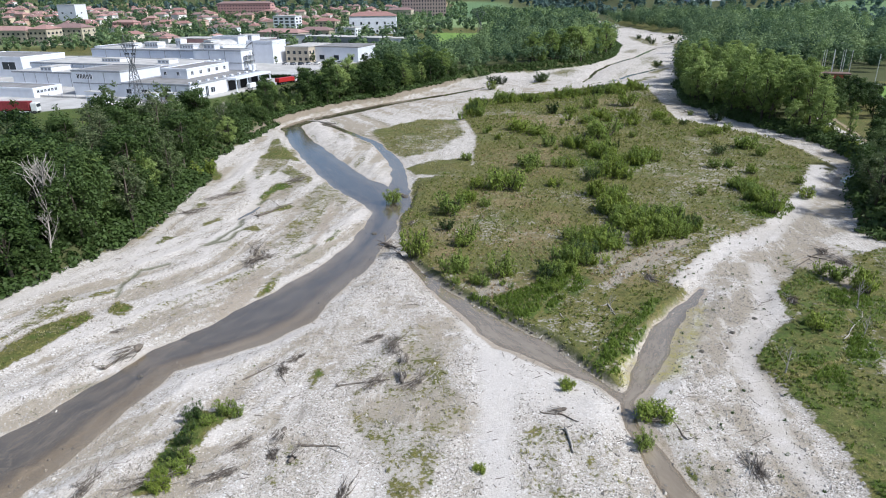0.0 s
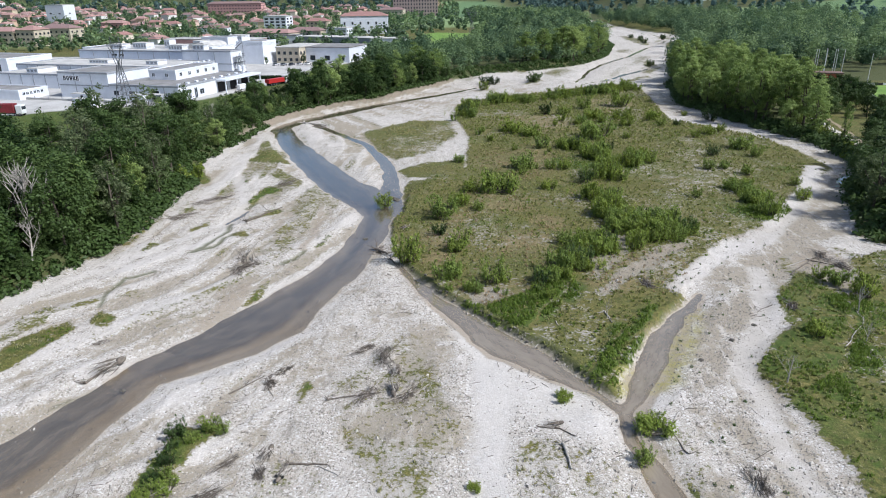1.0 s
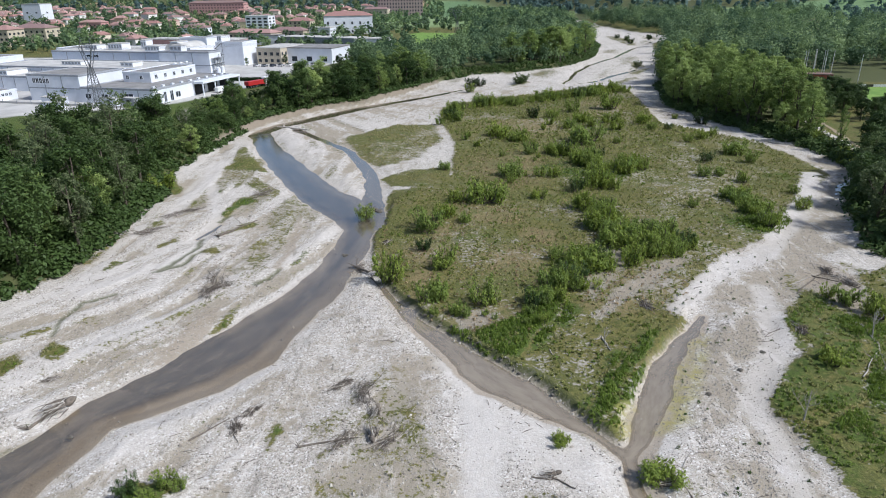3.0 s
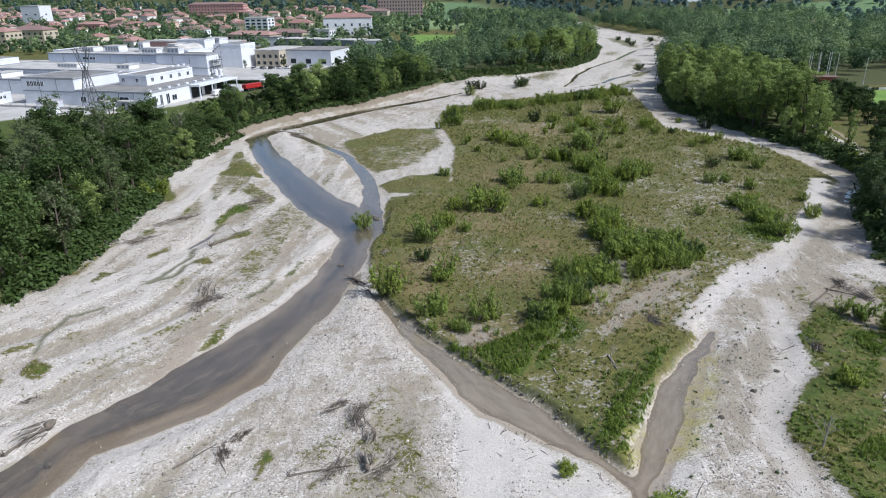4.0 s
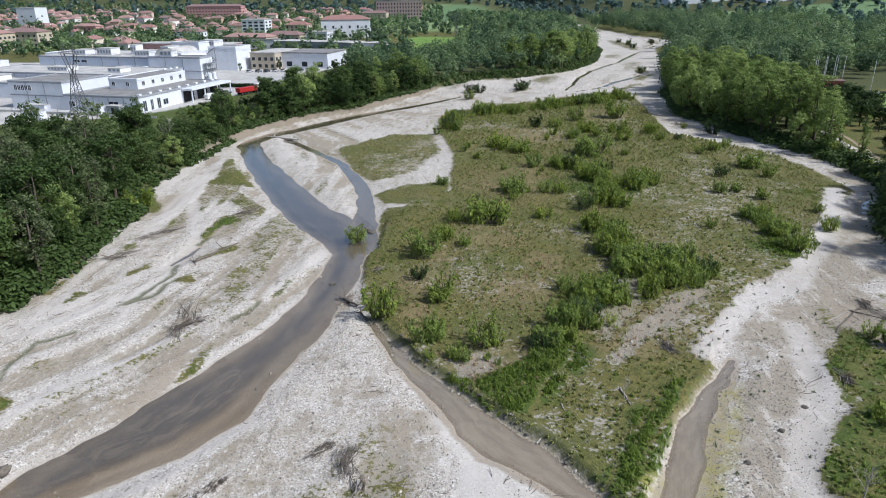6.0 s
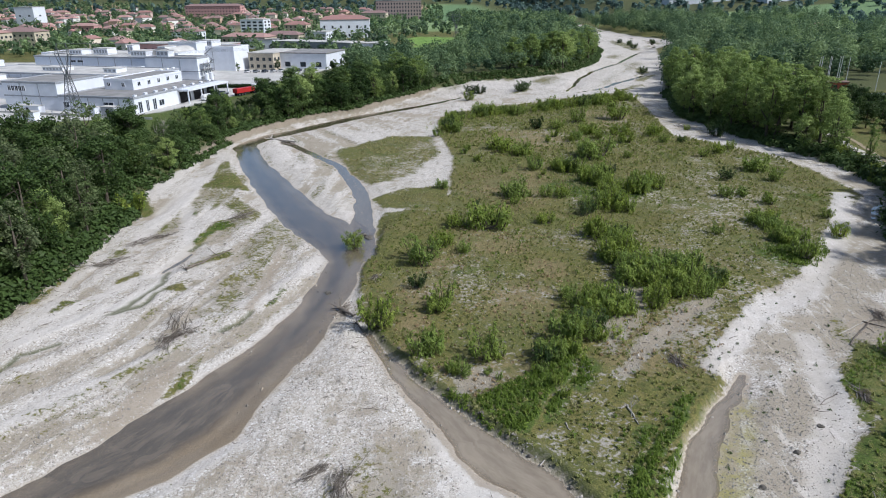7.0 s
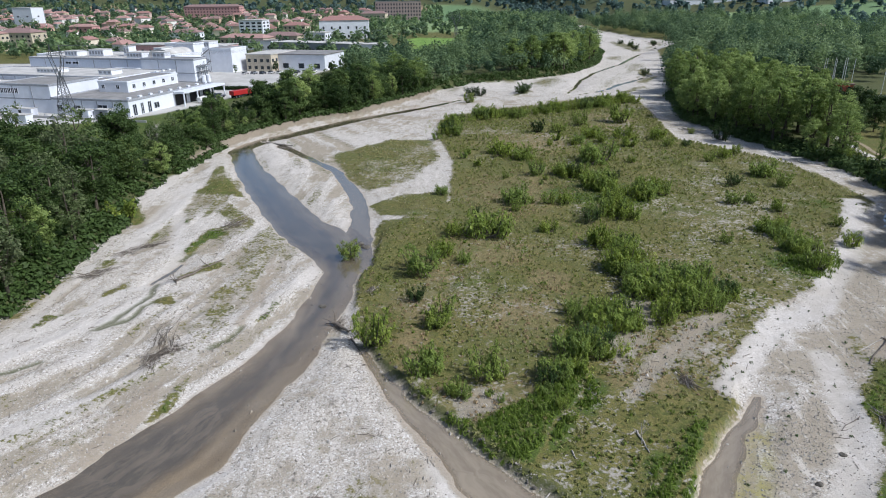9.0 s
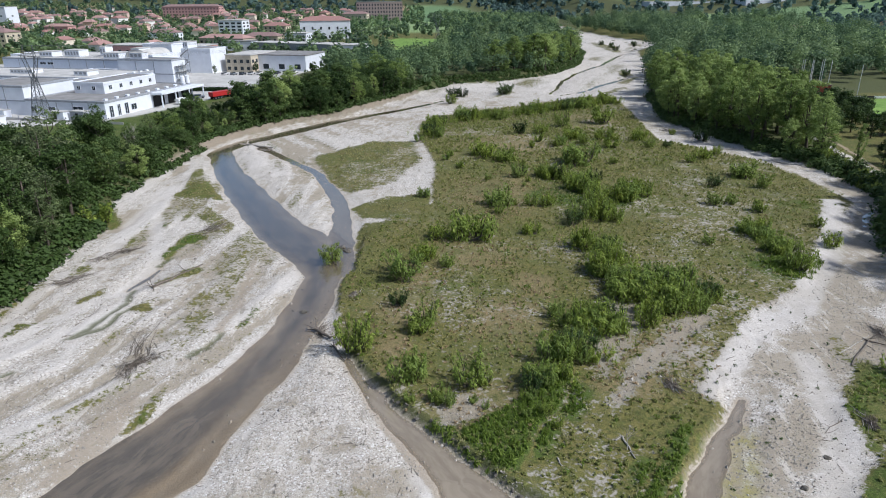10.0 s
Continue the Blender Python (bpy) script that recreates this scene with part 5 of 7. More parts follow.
plant_far()


# ---------------------------------------------------------------- buildings
# white with a little of the shaded fronts' sky blue put into it
M_WHITE = plain("white_cladding", (0.72, 0.75, 0.81), 0.6, wear=0.06, scale=0.4)
M_GREYROOF = plain("grey_flat_roof", (0.26, 0.255, 0.25), 0.85, wear=0.25, scale=0.25)
M_PALEROOF = plain("pale_flat_roof", (0.50, 0.49, 0.47), 0.85, wear=0.2, scale=0.25)
M_BAND = plain("grey_concrete_band", (0.33, 0.35, 0.38), 0.8)
M_GLASS = plain("dark_window_glass", (0.035, 0.045, 0.055), 0.15, wear=0.3)
M_BEIGE = plain("beige_render", (0.52, 0.46, 0.36), 0.8)
# Distance haze is put into the town colours: paler walls, duller roofs.
M_WALLS = varied("house_render", [(0.72, 0.64, 0.54), (0.74, 0.71, 0.66), (0.62, 0.45, 0.34), (0.66, 0.50, 0.44), (0.78, 0.77, 0.75), (0.64, 0.55, 0.40)], wear=0.1)
M_TILES = varied("clay_roof_tiles", [(0.34, 0.195, 0.175), (0.39, 0.24, 0.215), (0.30, 0.20, 0.185), (0.42, 0.265, 0.24), (0.28, 0.19, 0.18)])
M_BRICK = plain("brown_brick", (0.20, 0.135, 0.115), 0.85)
M_RED = plain("red_paint", (0.42, 0.03, 0.03), 0.4, wear=0.15)
M_DARKRED = plain("dark_red_tarpaulin", (0.22, 0.035, 0.04), 0.6, wear=0.2)
M_PAINT = varied("vehicle_paint", [(0.75, 0.75, 0.75), (0.2, 0.22, 0.25), (0.05, 0.06, 0.08), (0.5, 0.5, 0.52)], 0.35)
M_WPAINT = plain("white_vehicle_paint", (0.75, 0.76, 0.77), 0.35, wear=0.08)
M_RUBBER = plain("tyre_rubber", (0.02, 0.02, 0.02), 0.9)
M_STEEL = plain("galvanised_steel", (0.20, 0.21, 0.22), 0.5, 0.6, wear=0.25)
M_HEDGE = leafy("hedge_leaves", (0.012, 0.028, 0.008), (0.03, 0.06, 0.014))
# pale cladding; the blue of its shaded front is put into the colour
M_SHADE_BLUE = plain("shade_blue_cladding", (0.60, 0.65, 0.74), 0.6, wear=0.06)
M_PINK = plain("faded_pink_render", (0.56, 0.33, 0.31), 0.8, wear=0.12)
M_OLDBRICK = plain("grey_brown_old_brick", (0.33, 0.26, 0.25), 0.85)
M_DARK = plain("dark_interior", (0.03, 0.03, 0.032), 0.9)
M_GRAVELPATH = plain("pale_gravel_path", (0.50, 0.47, 0.42), 0.9)

M_MAST = plain("pale_grey_mast_paint", (0.62, 0.64, 0.65), 0.6)


def bar(a, b, r):
    return tube([a, (np.asarray(a) + np.asarray(b)) / 2, b], [r, r, r], 4)


WORKS = Matrix.Translation((-110, 224.5, 3.15)) @ Matrix.Rotation(radians(-12.8), 4, "Z")


def box(bm, x0, x1, y0, y1, z0, z1, bevel=0.0):
    m = Matrix.LocRotScale(((x0 + x1) / 2, (y0 + y1) / 2, (z0 + z1) / 2), None, (x1 - x0, y1 - y0, z1 - z0))
    r = bmesh.ops.create_cube(bm, size=1, matrix=m)
    if bevel:
        es = {e for v in r["verts"] for e in v.link_edges}
        bmesh.ops.bevel(bm, geom=list(es), offset=bevel, segments=1, affect="EDGES")


def boxed(name, mat, parent, *dims, bevel=0.0, label=""):
    bm = bmesh.new()
    box(bm, *dims, bevel=bevel)
    return part(name, bm, mat, parent, label)


def window_mesh(w, h):
    bm = bmesh.new()
    box(bm, -w / 2, w / 2, -0.06, 0.06, 0, h)
    me = bpy.data.meshes.new("window")
    bm.to_mesh(me)
    bm.free()
    me.materials.append(M_GLASS)
    return me


def frame_mesh(w, h):
    bm = bmesh.new()
    for dims in ((-w / 2 - 0.1, w / 2 + 0.1, -0.1, 0.0), (-w / 2 - 0.1, w / 2 + 0.1, h, h + 0.1), (-w / 2 - 0.1, -w / 2, 0, h), (w / 2, w / 2 + 0.1, 0, h), (-0.05, 0.05, 0, h)):
        box(bm, dims[0], dims[1], -0.1, 0.02, dims[2], dims[3])
    me = bpy.data.meshes.new("window_frame")
    bm.to_mesh(me)
    bm.free()
    me.materials.append(M_WHITE)
    return me


WINDOWS = {}
FRAMES = {}


def framed(ob, w, h):
    if (w, h) not in FRAMES:
        FRAMES[(w, h)] = frame_mesh(w, h)
    f = new("window_frame", FRAMES[(w, h)])
    f.parent = ob


def window(parent, x, y, z, w, h, turn=0.0):
    key = (w, h)
    if key not in WINDOWS:
        WINDOWS[key] = window_mesh(w, h)
    ob = new("window", WINDOWS[key])
    ob.parent = parent
    ob.matrix_basis = Matrix.Translation((x, y, z)) @ Matrix.Rotation(turn, 4, "Z")
    return ob


def hall(label, x0, x1, y0, y1, h, z0=0.0, roof=None, wall=None, front=(), side=(), band=True, bay=6.0, vents=0):
    """A flat-roofed hall of the works: walls, parapet, roof and the windows of its front and its right side."""
    roof, wall = roof or M_GREYROOF, wall or M_WHITE
    root = new("factory_hall")
    root.matrix_basis = WORKS @ Matrix.Translation((x0, y0, z0))
    w, d = x1 - x0, y1 - y0
    boxed("wall", wall, root, 0, w, 0, d, -0.6 if z0 == 0 else 0, h)
    boxed("roof", roof, root, 0.45, w - 0.45, 0.45, d - 0.45, h, h + 0.08)
    for dims in ((-0.12, w + 0.12, -0.12, 0.45), (-0.12, w + 0.12, d - 0.45, d + 0.12), (-0.12, 0.45, 0.45, d - 0.45), (w - 0.45, w + 0.12, 0.45, d - 0.45)):
        boxed("parapet", M_BAND if band else wall, root, *dims, h - 0.35, h + 0.35, bevel=0.04)
    if band and h > 6:
        boxed("band", M_BAND, root, 0, w, -0.09, 0.0, h * 0.48, h * 0.48 + 0.4)
        boxed("band", M_BAND, root, w, w + 0.09, 0.0, d, h * 0.48, h * 0.48 + 0.4)
    for i in range(vents):
        boxed("roof_vent", M_WHITE, root, w - 2.2, w - 1.2, d * (i + 0.4) / vents, d * (i + 0.4) / vents + 1.3, h + 0.08, h + 0.75, bevel=0.08)
    if band:
        n = int(w / bay)
        for i in range(1, n):
            boxed("pilaster", M_BAND, root, w * i / n - 0.15, w * i / n + 0.15, -0.10, 0.0, 0, h - 0.35)
    for x, z, ww, hh in front:
        framed(window(root, x, -0.05, z, ww, hh), ww, hh)
    for y, z, ww, hh in side:
        framed(window(root, w + 0.05, y, z, ww, hh, radians(90)), ww, hh)
    return tagged(root, label, "factory", "works halls")


def roof_house(x0, x1, y0, y1, z0, h):
    """A small plant house on a hall's roof, with a lid and louvres."""
    root = new("roof_plant_house")
    root.matrix_basis = WORKS @ Matrix.Translation((x0, y0, z0 + 0.09))
    w, d = x1 - x0, y1 - y0
    boxed("body", M_WHITE, root, 0, w, 0, d, 0, h)
    boxed("lid", M_PALEROOF, root, -0.25, w + 0.25, -0.25, d + 0.25, h, h + 0.22, bevel=0.05)
    n = max(2, int(w / 1.6))
    for i in range(n):
        boxed("louvre", M_BAND, root, w * (i + 0.2) / n, w * (i + 0.8) / n, -0.07, 0, h * 0.3, h * 0.8)
    return tagged(root, "white plant house on the factory's flat roof", "plant house", "roof plant houses")


def fire_stair(x, y, tall):
    """A zigzag steel escape stair on a wall."""
    root = new("fire_stair")
    root.matrix_basis = WORKS @ Matrix.Translation((x, y, 0))
    n = 4
    for i in range(n):
        z0, z1 = tall * i / n, tall * (i + 1) / n
        a, b = (-2.0, 2.0) if i % 2 else (2.0, -2.0)
        p = [bar((a, -1.1, z0), (b, -1.1, z1), 0.14), bar((a, -0.3, z0), (b, -0.3, z1), 0.14), bar((a, -1.1, z0 + 1), (b, -1.1, z1 + 1), 0.06)]
        link_mesh("flight", *merge(p), M_STEEL, root)
        boxed("landing", M_STEEL, root, min(b, b * 1.5), max(b, b * 1.5), -1.3, -0.05, z1 - 0.1, z1)
    for px in (-2.9, 2.9):
        boxed("post", M_STEEL, root, px - 0.08, px + 0.08, -1.3, -1.14, -0.5, tall + 1)
    return tagged(root, "grey steel zigzag escape stair on a white wall", "stair", "escape stairs")


def pipe_run(x, y0, y1, tall):
    """Upright steel pipes and tanks against the side of a hall."""
    root = new("pipe_rack")
    root.matrix_basis = WORKS @ Matrix.Translation((x, y0, 0))
    for i in range(5):
        yy, h = (y1 - y0) * (i + 0.3) / 5, tall * (0.55 + 0.1 * ((i * 3) % 5))
        link_mesh("pipe", *tube([(0.3, yy, -0.4), (0.3, yy, h * 0.5), (0.3, yy, h)], [0.28, 0.28, 0.28], 8), M_MAST, root)
    for z in (3.0, 6.0, 8.4):
        boxed("platform", M_STEEL, root, -0.3, 1.5, -0.4, y1 - y0, z, z + 0.14)
    for i in range(2):
        link_mesh("tank", *tube([(1.6, 1 + 3.2 * i, -0.3), (1.6, 1 + 3.2 * i, 2.2), (1.6, 1 + 3.2 * i, 4.4), (1.6, 1 + 3.2 * i, 4.7)], [0.9, 0.9, 0.9, 0.1], 14), M_WHITE, root)
    return tagged(root, "steel pipes, platforms and pale tanks against a hall", "pipework")


def boundary_wall(x0, x1, y):
    root = new("boundary_wall")
    root.matrix_basis = WORKS
    n = 12
    for i in range(n):
        a, b = x0 + (x1 - x0) * i / n, x0 + (x1 - x0) * (i + 1) / n
        boxed("panel", M_PALEROOF, root, a + 0.05, b - 0.05, y, y + 0.18, -0.6, 0.7)
        boxed("post", M_BAND, root, a - 0.12, a + 0.05, y - 0.04, y + 0.22, -0.6, 1.4)
    return tagged(root, "low concrete boundary wall of the works", "wall")


def build_works():
    # low front hall with the loading porch at its right side
    hall("low white factory hall with grey flat roof and loading porch", -30, 0, 0, 46, 5.0, side=[(2.5, 0.2, 1.6, 3.4), (6, 0.2, 1.2, 3.4), (9.5, 0.2, 1.6, 3.4), (13, 1.0, 2.4, 1.8)],
         front=[(3, 1.4, 2.2, 1.6), (10, 1.4, 2.6, 1.6), (20, 1.2, 3.6, 2.2)], vents=9)
    hall("two-storey white factory hall with grey concrete bands", -53, -30.3, 0.4, 22, 9.0, front=[(3 + 1.5 * i, 6.2, 1.2, 1.6) for i in range(5)])
    hall("white upper office floor with small square windows", -25, -13, 16, 43, 3.4, 5.1, side=[(3 + 5.2 * i, 1.2, 1.3, 1.3) for i in range(5)],
         front=[(2, 1.2, 1.2, 1.2), (8, 1.2, 1.2, 1.2)], band=False)
    hall("long low factory hall with pale roof", -104, -53.4, 18, 34, 5.6, roof=M_PALEROOF, vents=4)
    hall("long white factory hall under a broad pale roof", -112, -28, 35, 62, 7.4, roof=M_PALEROOF, vents=7)
    hall("long factory hall with rows of small windows", -117, -54, 76, 110, 10.0, wall=M_SHADE_BLUE, roof=M_PALEROOF, front=[(4 + 2.6 * i, 4.4, 1.3, 0.8) for i in range(22)] + [(22, 7.6, 3.0, 0.9), (26, 7.6, 3.0, 0.9)], bay=9.0)
    hall("tall white factory block with grey bands", -50, -24, 69, 78, 11.0, bay=8.5)
    hall("tall white stair block with blank wall", -64, -38, 119, 133, 11.5, band=False)
    # the open bay's shaded inside is a pane of dark window glass
    hall("white hall with grey roof and open bay", -160, -122, 39, 64, 9.0, front=[(30, 3.5, 8, 3.4)], side=[(5 + 6 * i, 5, 1.6, 1.2) for i in range(3)], band=False)
    hall("low white shed beside the yard", -102, -62, -10, 3, 3.2, band=False, side=[(2 + 1.6 * i, 1.6, 1.0, 0.9) for i in range(6)])
    hall("white roof plant room", -70, -54, 112, 121, 14, band=False)
    hall("low white annexe with strip windows", -62, -50, 63, 68, 7.0, band=False, front=[(0.8 + 1.4 * i, 4.6, 1.1, 1.0) for i in range(8)])
    hall("small roof house above the front hall", -38, -27, 22.5, 33, 7.6, band=False, side=[(2, 5.6, 1.2, 1.2), (6, 5.6, 1.2, 1.2)])
    hall("white workshop behind the yard", -150, -100, 112, 130, 8, band=False)
    for x0, x1, y0, y1, z0, h in ((-66, -58, 80, 88, 10.0, 2.4), (-92, -84, 86, 92, 10.0, 2.8), (-104, -97, 84, 90, 10.0, 2.2), (-76, -73, 90, 95, 10.0, 4.2), (-54.5, -50.5, 84, 92, 11.5, 2.6),
                                  (-46, -40, 72, 76, 11.0, 2.4), (-60, -52, 122, 130, 11.5, 2.8), (-48, -42, 42, 48, 7.4, 1.6), (-80, -70, 44, 50, 7.4, 1.4), (-90, -84, 20, 30, 5.6, 1.8)):
        roof_house(x0, x1, y0, y1, z0, h)
    fire_stair(-52, 118.6, 11.0)
    fire_stair(-60.5, 118.6, 11.0)
    pipe_run(-23.4, 70.5, 77.5, 10.5)
    boundary_wall(-64, 12, -7.5)
    # loading porch: roof on posts; dark sheets stand for the shade in its bays
    porch = new("loading_porch")
    porch.matrix_basis = WORKS
    boxed("canopy", M_WHITE, porch, 0.15, 4.5, 22, 47, 4.3, 5.0, bevel=0.05)
    for y in (22.3, 30, 38, 46.5):
        boxed("post", M_WHITE, porch, 4.0, 4.35, y - 0.2, y + 0.2, -0.4, 4.3)
    for y in (26, 34, 42):
        boxed("bay_door", M_DARK, porch, 0.05, 0.14, y - 3, y + 3, 0.1, 3.8)
    tagged(porch, "white loading porch with dark open bays", "porch")
    # barrel roof store
    store = new("barrel_roof_store")
    store.matrix_basis = WORKS @ Matrix.Translation((-60, 84, 0))
    boxed("wall", M_WHITE, store, 0, 16, 0, 16, -0.5, 11.5)
    bm = bmesh.new()
    bmesh.ops.create_cone(bm, cap_ends=True, segments=24, radius1=5.4, radius2=5.4, depth=16.4,
                          matrix=Matrix.Translation((8, 8, 11.5)) @ Matrix.Diagonal((1, 1, 0.42, 1)) @ Matrix.Rotation(radians(90), 4, "X"))
    part("barrel_roof", bm, M_PALEROOF, store)
    tagged(store, "white store with curved barrel roof", "factory", "works halls")
    # hedge along the drive
    rng = np.random.default_rng(2)
    c = [WORKS @ Vector((-11 + 27 * t, 60.5 + 5.5 * t, 1.0)) for t in np.linspace(0, 1, 60)]
    v, q = leaves(rng, c, np.full(60, 1.1), 60, 0.3)
    tagged(link_mesh("hedge", v, q, M_HEDGE), "clipped dark green hedge beside the drive", "hedge")


build_works()


def cabin(x, y, z, turn, ln, label, mat):
    root = new("site_cabin")
    root.matrix_basis = pose(x, y, z, 0, 0, turn)
    boxed("body", mat, root, -ln / 2, ln / 2, -1.3, 1.3, 0.1, 2.7, bevel=0.06)
    boxed("roof", M_PALEROOF, root, -ln / 2 - 0.15, ln / 2 + 0.15, -1.45, 1.45, 2.7, 2.85)
    boxed("door", M_DARK, root, -0.5, 0.5, -1.36, -1.3, 0.15, 2.2)
    return tagged(root, label, "cabin", "site cabins")


cabin(-124, 222.5, 3.15, -12, 6, "white site cabin beside the pylon", M_WHITE)
cabin(-117.5, 223.0, 3.15, -12, 5, "grey steel cabin against the hall", M_BAND)
cabin(-139, 214, 3.15, -12, 7, "white container at the yard's edge", M_WHITE)
cabin(-146, 226, 3.15, -12, 9, "long white container in the yard", M_WHITE)


def lorry(x, y, z, turn, tarp, cab, label, rear=6.2, top=3.9):
    root = new("lorry")
    root.matrix_basis = pose(x, y, z, 0, 0, turn)
    boxed("trailer", tarp, root, -rear, 4.0, -1.25, 1.25, 1.1, top, bevel=0.06)
    boxed("chassis", M_RUBBER, root, -rear + 0.2, 6.2, -0.5, 0.5, 0.75, 1.08)
    boxed("cab", cab, root, 4.5, 6.6, -1.2, 1.2, 0.7, 3.5, bevel=0.18)
    boxed("windscreen", M_GLASS, root, 6.55, 6.64, -1.05, 1.05, 2.1, 3.1)
    for wx in (1.2 - rear, 2.5 - rear, 3.8 - rear, 4.2, 5.6):
        for s in (-1, 1):
            bm = bmesh.new()
            bmesh.ops.create_cone(bm, cap_ends=True, segments=14, radius1=0.5, radius2=0.5, depth=0.34,
                                  matrix=Matrix.Translation((wx, s * 1.05, 0.5)) @ Matrix.Rotation(radians(90), 4, "X"))
            wheel = part("wheel", bm, M_RUBBER, root)
            bm = bmesh.new()
            bmesh.ops.create_cone(bm, cap_ends=True, segments=12, radius1=0.27, radius2=0.24, depth=0.05,
                                  matrix=Matrix.Translation((wx, s * 1.24, 0.5)) @ Matrix.Rotation(radians(90), 4, "X"))
            part("rim", bm, M_STEEL, wheel)
    return tagged(root, label, "lorry", "parked lorries")


def car(x, y, z, turn, van=False, paint=None):
    root = new("van" if van else "car")
    root.matrix_basis = pose(x, y, z, 0, 0, turn)
    ln, top = (2.6, 2.2) if van else (2.1, 1.45)
    bm = bmesh.new()
    box(bm, -ln, ln, -0.9, 0.9, 0.3, 0.95, bevel=0.15)
    part("body", bm, paint or M_PAINT, root)
    bm = bmesh.new()
    box(bm, -ln + 0.1, ln * (0.62 if van else 0.35), -0.82, 0.82, 0.95, top, bevel=0.22)
    part("cabin", bm, (paint or M_PAINT) if van else M_GLASS, root)
    for wx in (-ln * 0.62, ln * 0.62):
        for s in (-1, 1):
            bm = bmesh.new()
            bmesh.ops.create_cone(bm, cap_ends=True, segments=12, radius1=0.34, radius2=0.34, depth=0.22,
                                  matrix=Matrix.Translation((wx, s * 0.82, 0.34)) @ Matrix.Rotation(radians(90), 4, "X"))
            part("wheel", bm, M_RUBBER, root)
    return tagged(root, "white delivery van parked by the loading porch" if van else "parked car in the works yard", "van" if van else "car", "parked vehicles")


lorry(-154.5, 195.5, 3.2, 5, M_DARKRED, M_WPAINT, "lorry with dark red tarpaulin trailer in the yard")
lorry(-88.5, 267, 3.2, 60, M_RED, M_WPAINT, "white lorry with bright red trailer parked by grass", 4.6, 2.7)
car(-98, 254, 3.2, 75, True, M_WPAINT)
for i in range(4):
    car(-100.5 + 1.2 * i, 259 + 2.8 * i, 3.2, 20)
for i in range(9):
    car(-112 + 4.0 * i, 341 + 0.9 * i, 3.2, 78)


def house(x, y, turn, w, d, h, label="house", tiles=None, wall=None):
    """A gabled house with eaves, chimney and windows."""
    z = float(height(x, y)[0])
    root = new("house")
    root.matrix_basis = pose(x, y, z, 0, 0, turn)
    boxed("wall", wall or M_WALLS, root, -w / 2, w / 2, -d / 2, d / 2, -1.5, h)
    r = min(w, d) * 0.26
    bm = bmesh.new()
    e = 0.6
    a = [bm.verts.new(p) for p in ((-w / 2 - e, -d / 2 - e, h), (w / 2 + e, -d / 2 - e, h), (w / 2 + e, d / 2 + e, h), (-w / 2 - e, d / 2 + e, h),
                                   (-w / 2 + d * 0.2, 0, h + r), (w / 2 - d * 0.2, 0, h + r))]
    for q in ((0, 1, 5, 4), (2, 3, 4, 5), (1, 2, 5), (3, 0, 4), (3, 2, 1, 0)):
        bm.faces.new([a[i] for i in q])
    part("roof", bm, tiles or M_TILES, root)
    boxed("chimney", M_WALLS, root, w * 0.15, w * 0.15 + 0.7, 0.3, 1.0, h + r * 0.4, h + r + 0.7)
    n = max(2, int(w / 4))
    for f in range(max(1, int(h / 3.2))):
        for i in range(2):
            window(root, -w / 4 + w * i / 2, -d / 2 - 0.03, 0.9 + 3 * f, 1.2, 1.4)
    return tagged(root, label, "house", "town houses")


def build_town():
    """Houses of six kinds, built once each and copied over the town."""
    rng = np.random.default_rng(23)
    kinds = []
    labels = ("pale rendered house with clay tile roof", "ochre house with red tile roof", "rendered town house with tiled hip roof")
    sizes = ((9, 8, 5.5), (11, 8.5, 6.5), (10, 9, 8.0), (12.5, 9, 6.0), (15, 10, 9.5), (18, 10, 8.5))
    for i, (w, d, h) in enumerate(sizes):
        kinds.append(house(-200 - 20 * i, 660, 75, w, d, h, labels[i % 3]))
    town = Stock(kinds, "town houses")
    area = [(-155, 610), (-235, 650), (-340, 610), (-470, 680), (-820, 900), (-1000, 1180), (-160, 1180), (-150, 1000), (-165, 720)]
    x, y = spread(area, 28, rng, 0.42)
    z = height(x, y)
    for i in range(len(x)):
        if rng.random() < (0.52 if y[i] < 950 else 0.42):
            k = int(rng.integers(0, 4)) if rng.random() < 0.8 else int(rng.integers(4, 6))
            town.put(k, x[i], y[i], rng.uniform(0.85, 1.1), radians(rng.choice([-15, 75, -5, 85]) + rng.normal(0, 6)), 1.0, z[i])
    for hx, hy in ((-238, 470), (-205, 475), (-292, 520), (-262, 505)):
        town.put(3, hx, hy, 1.0, 1.3)
    for hx, hy in ((330, 520), (345, 505), (300, 640), (420, 700), (255, 400), (268, 392), (500, 820)):
        house(hx, hy, rng.uniform(0, 90), 15, 10, 6.5, "farmhouse with tiled roof among trees")


build_town()


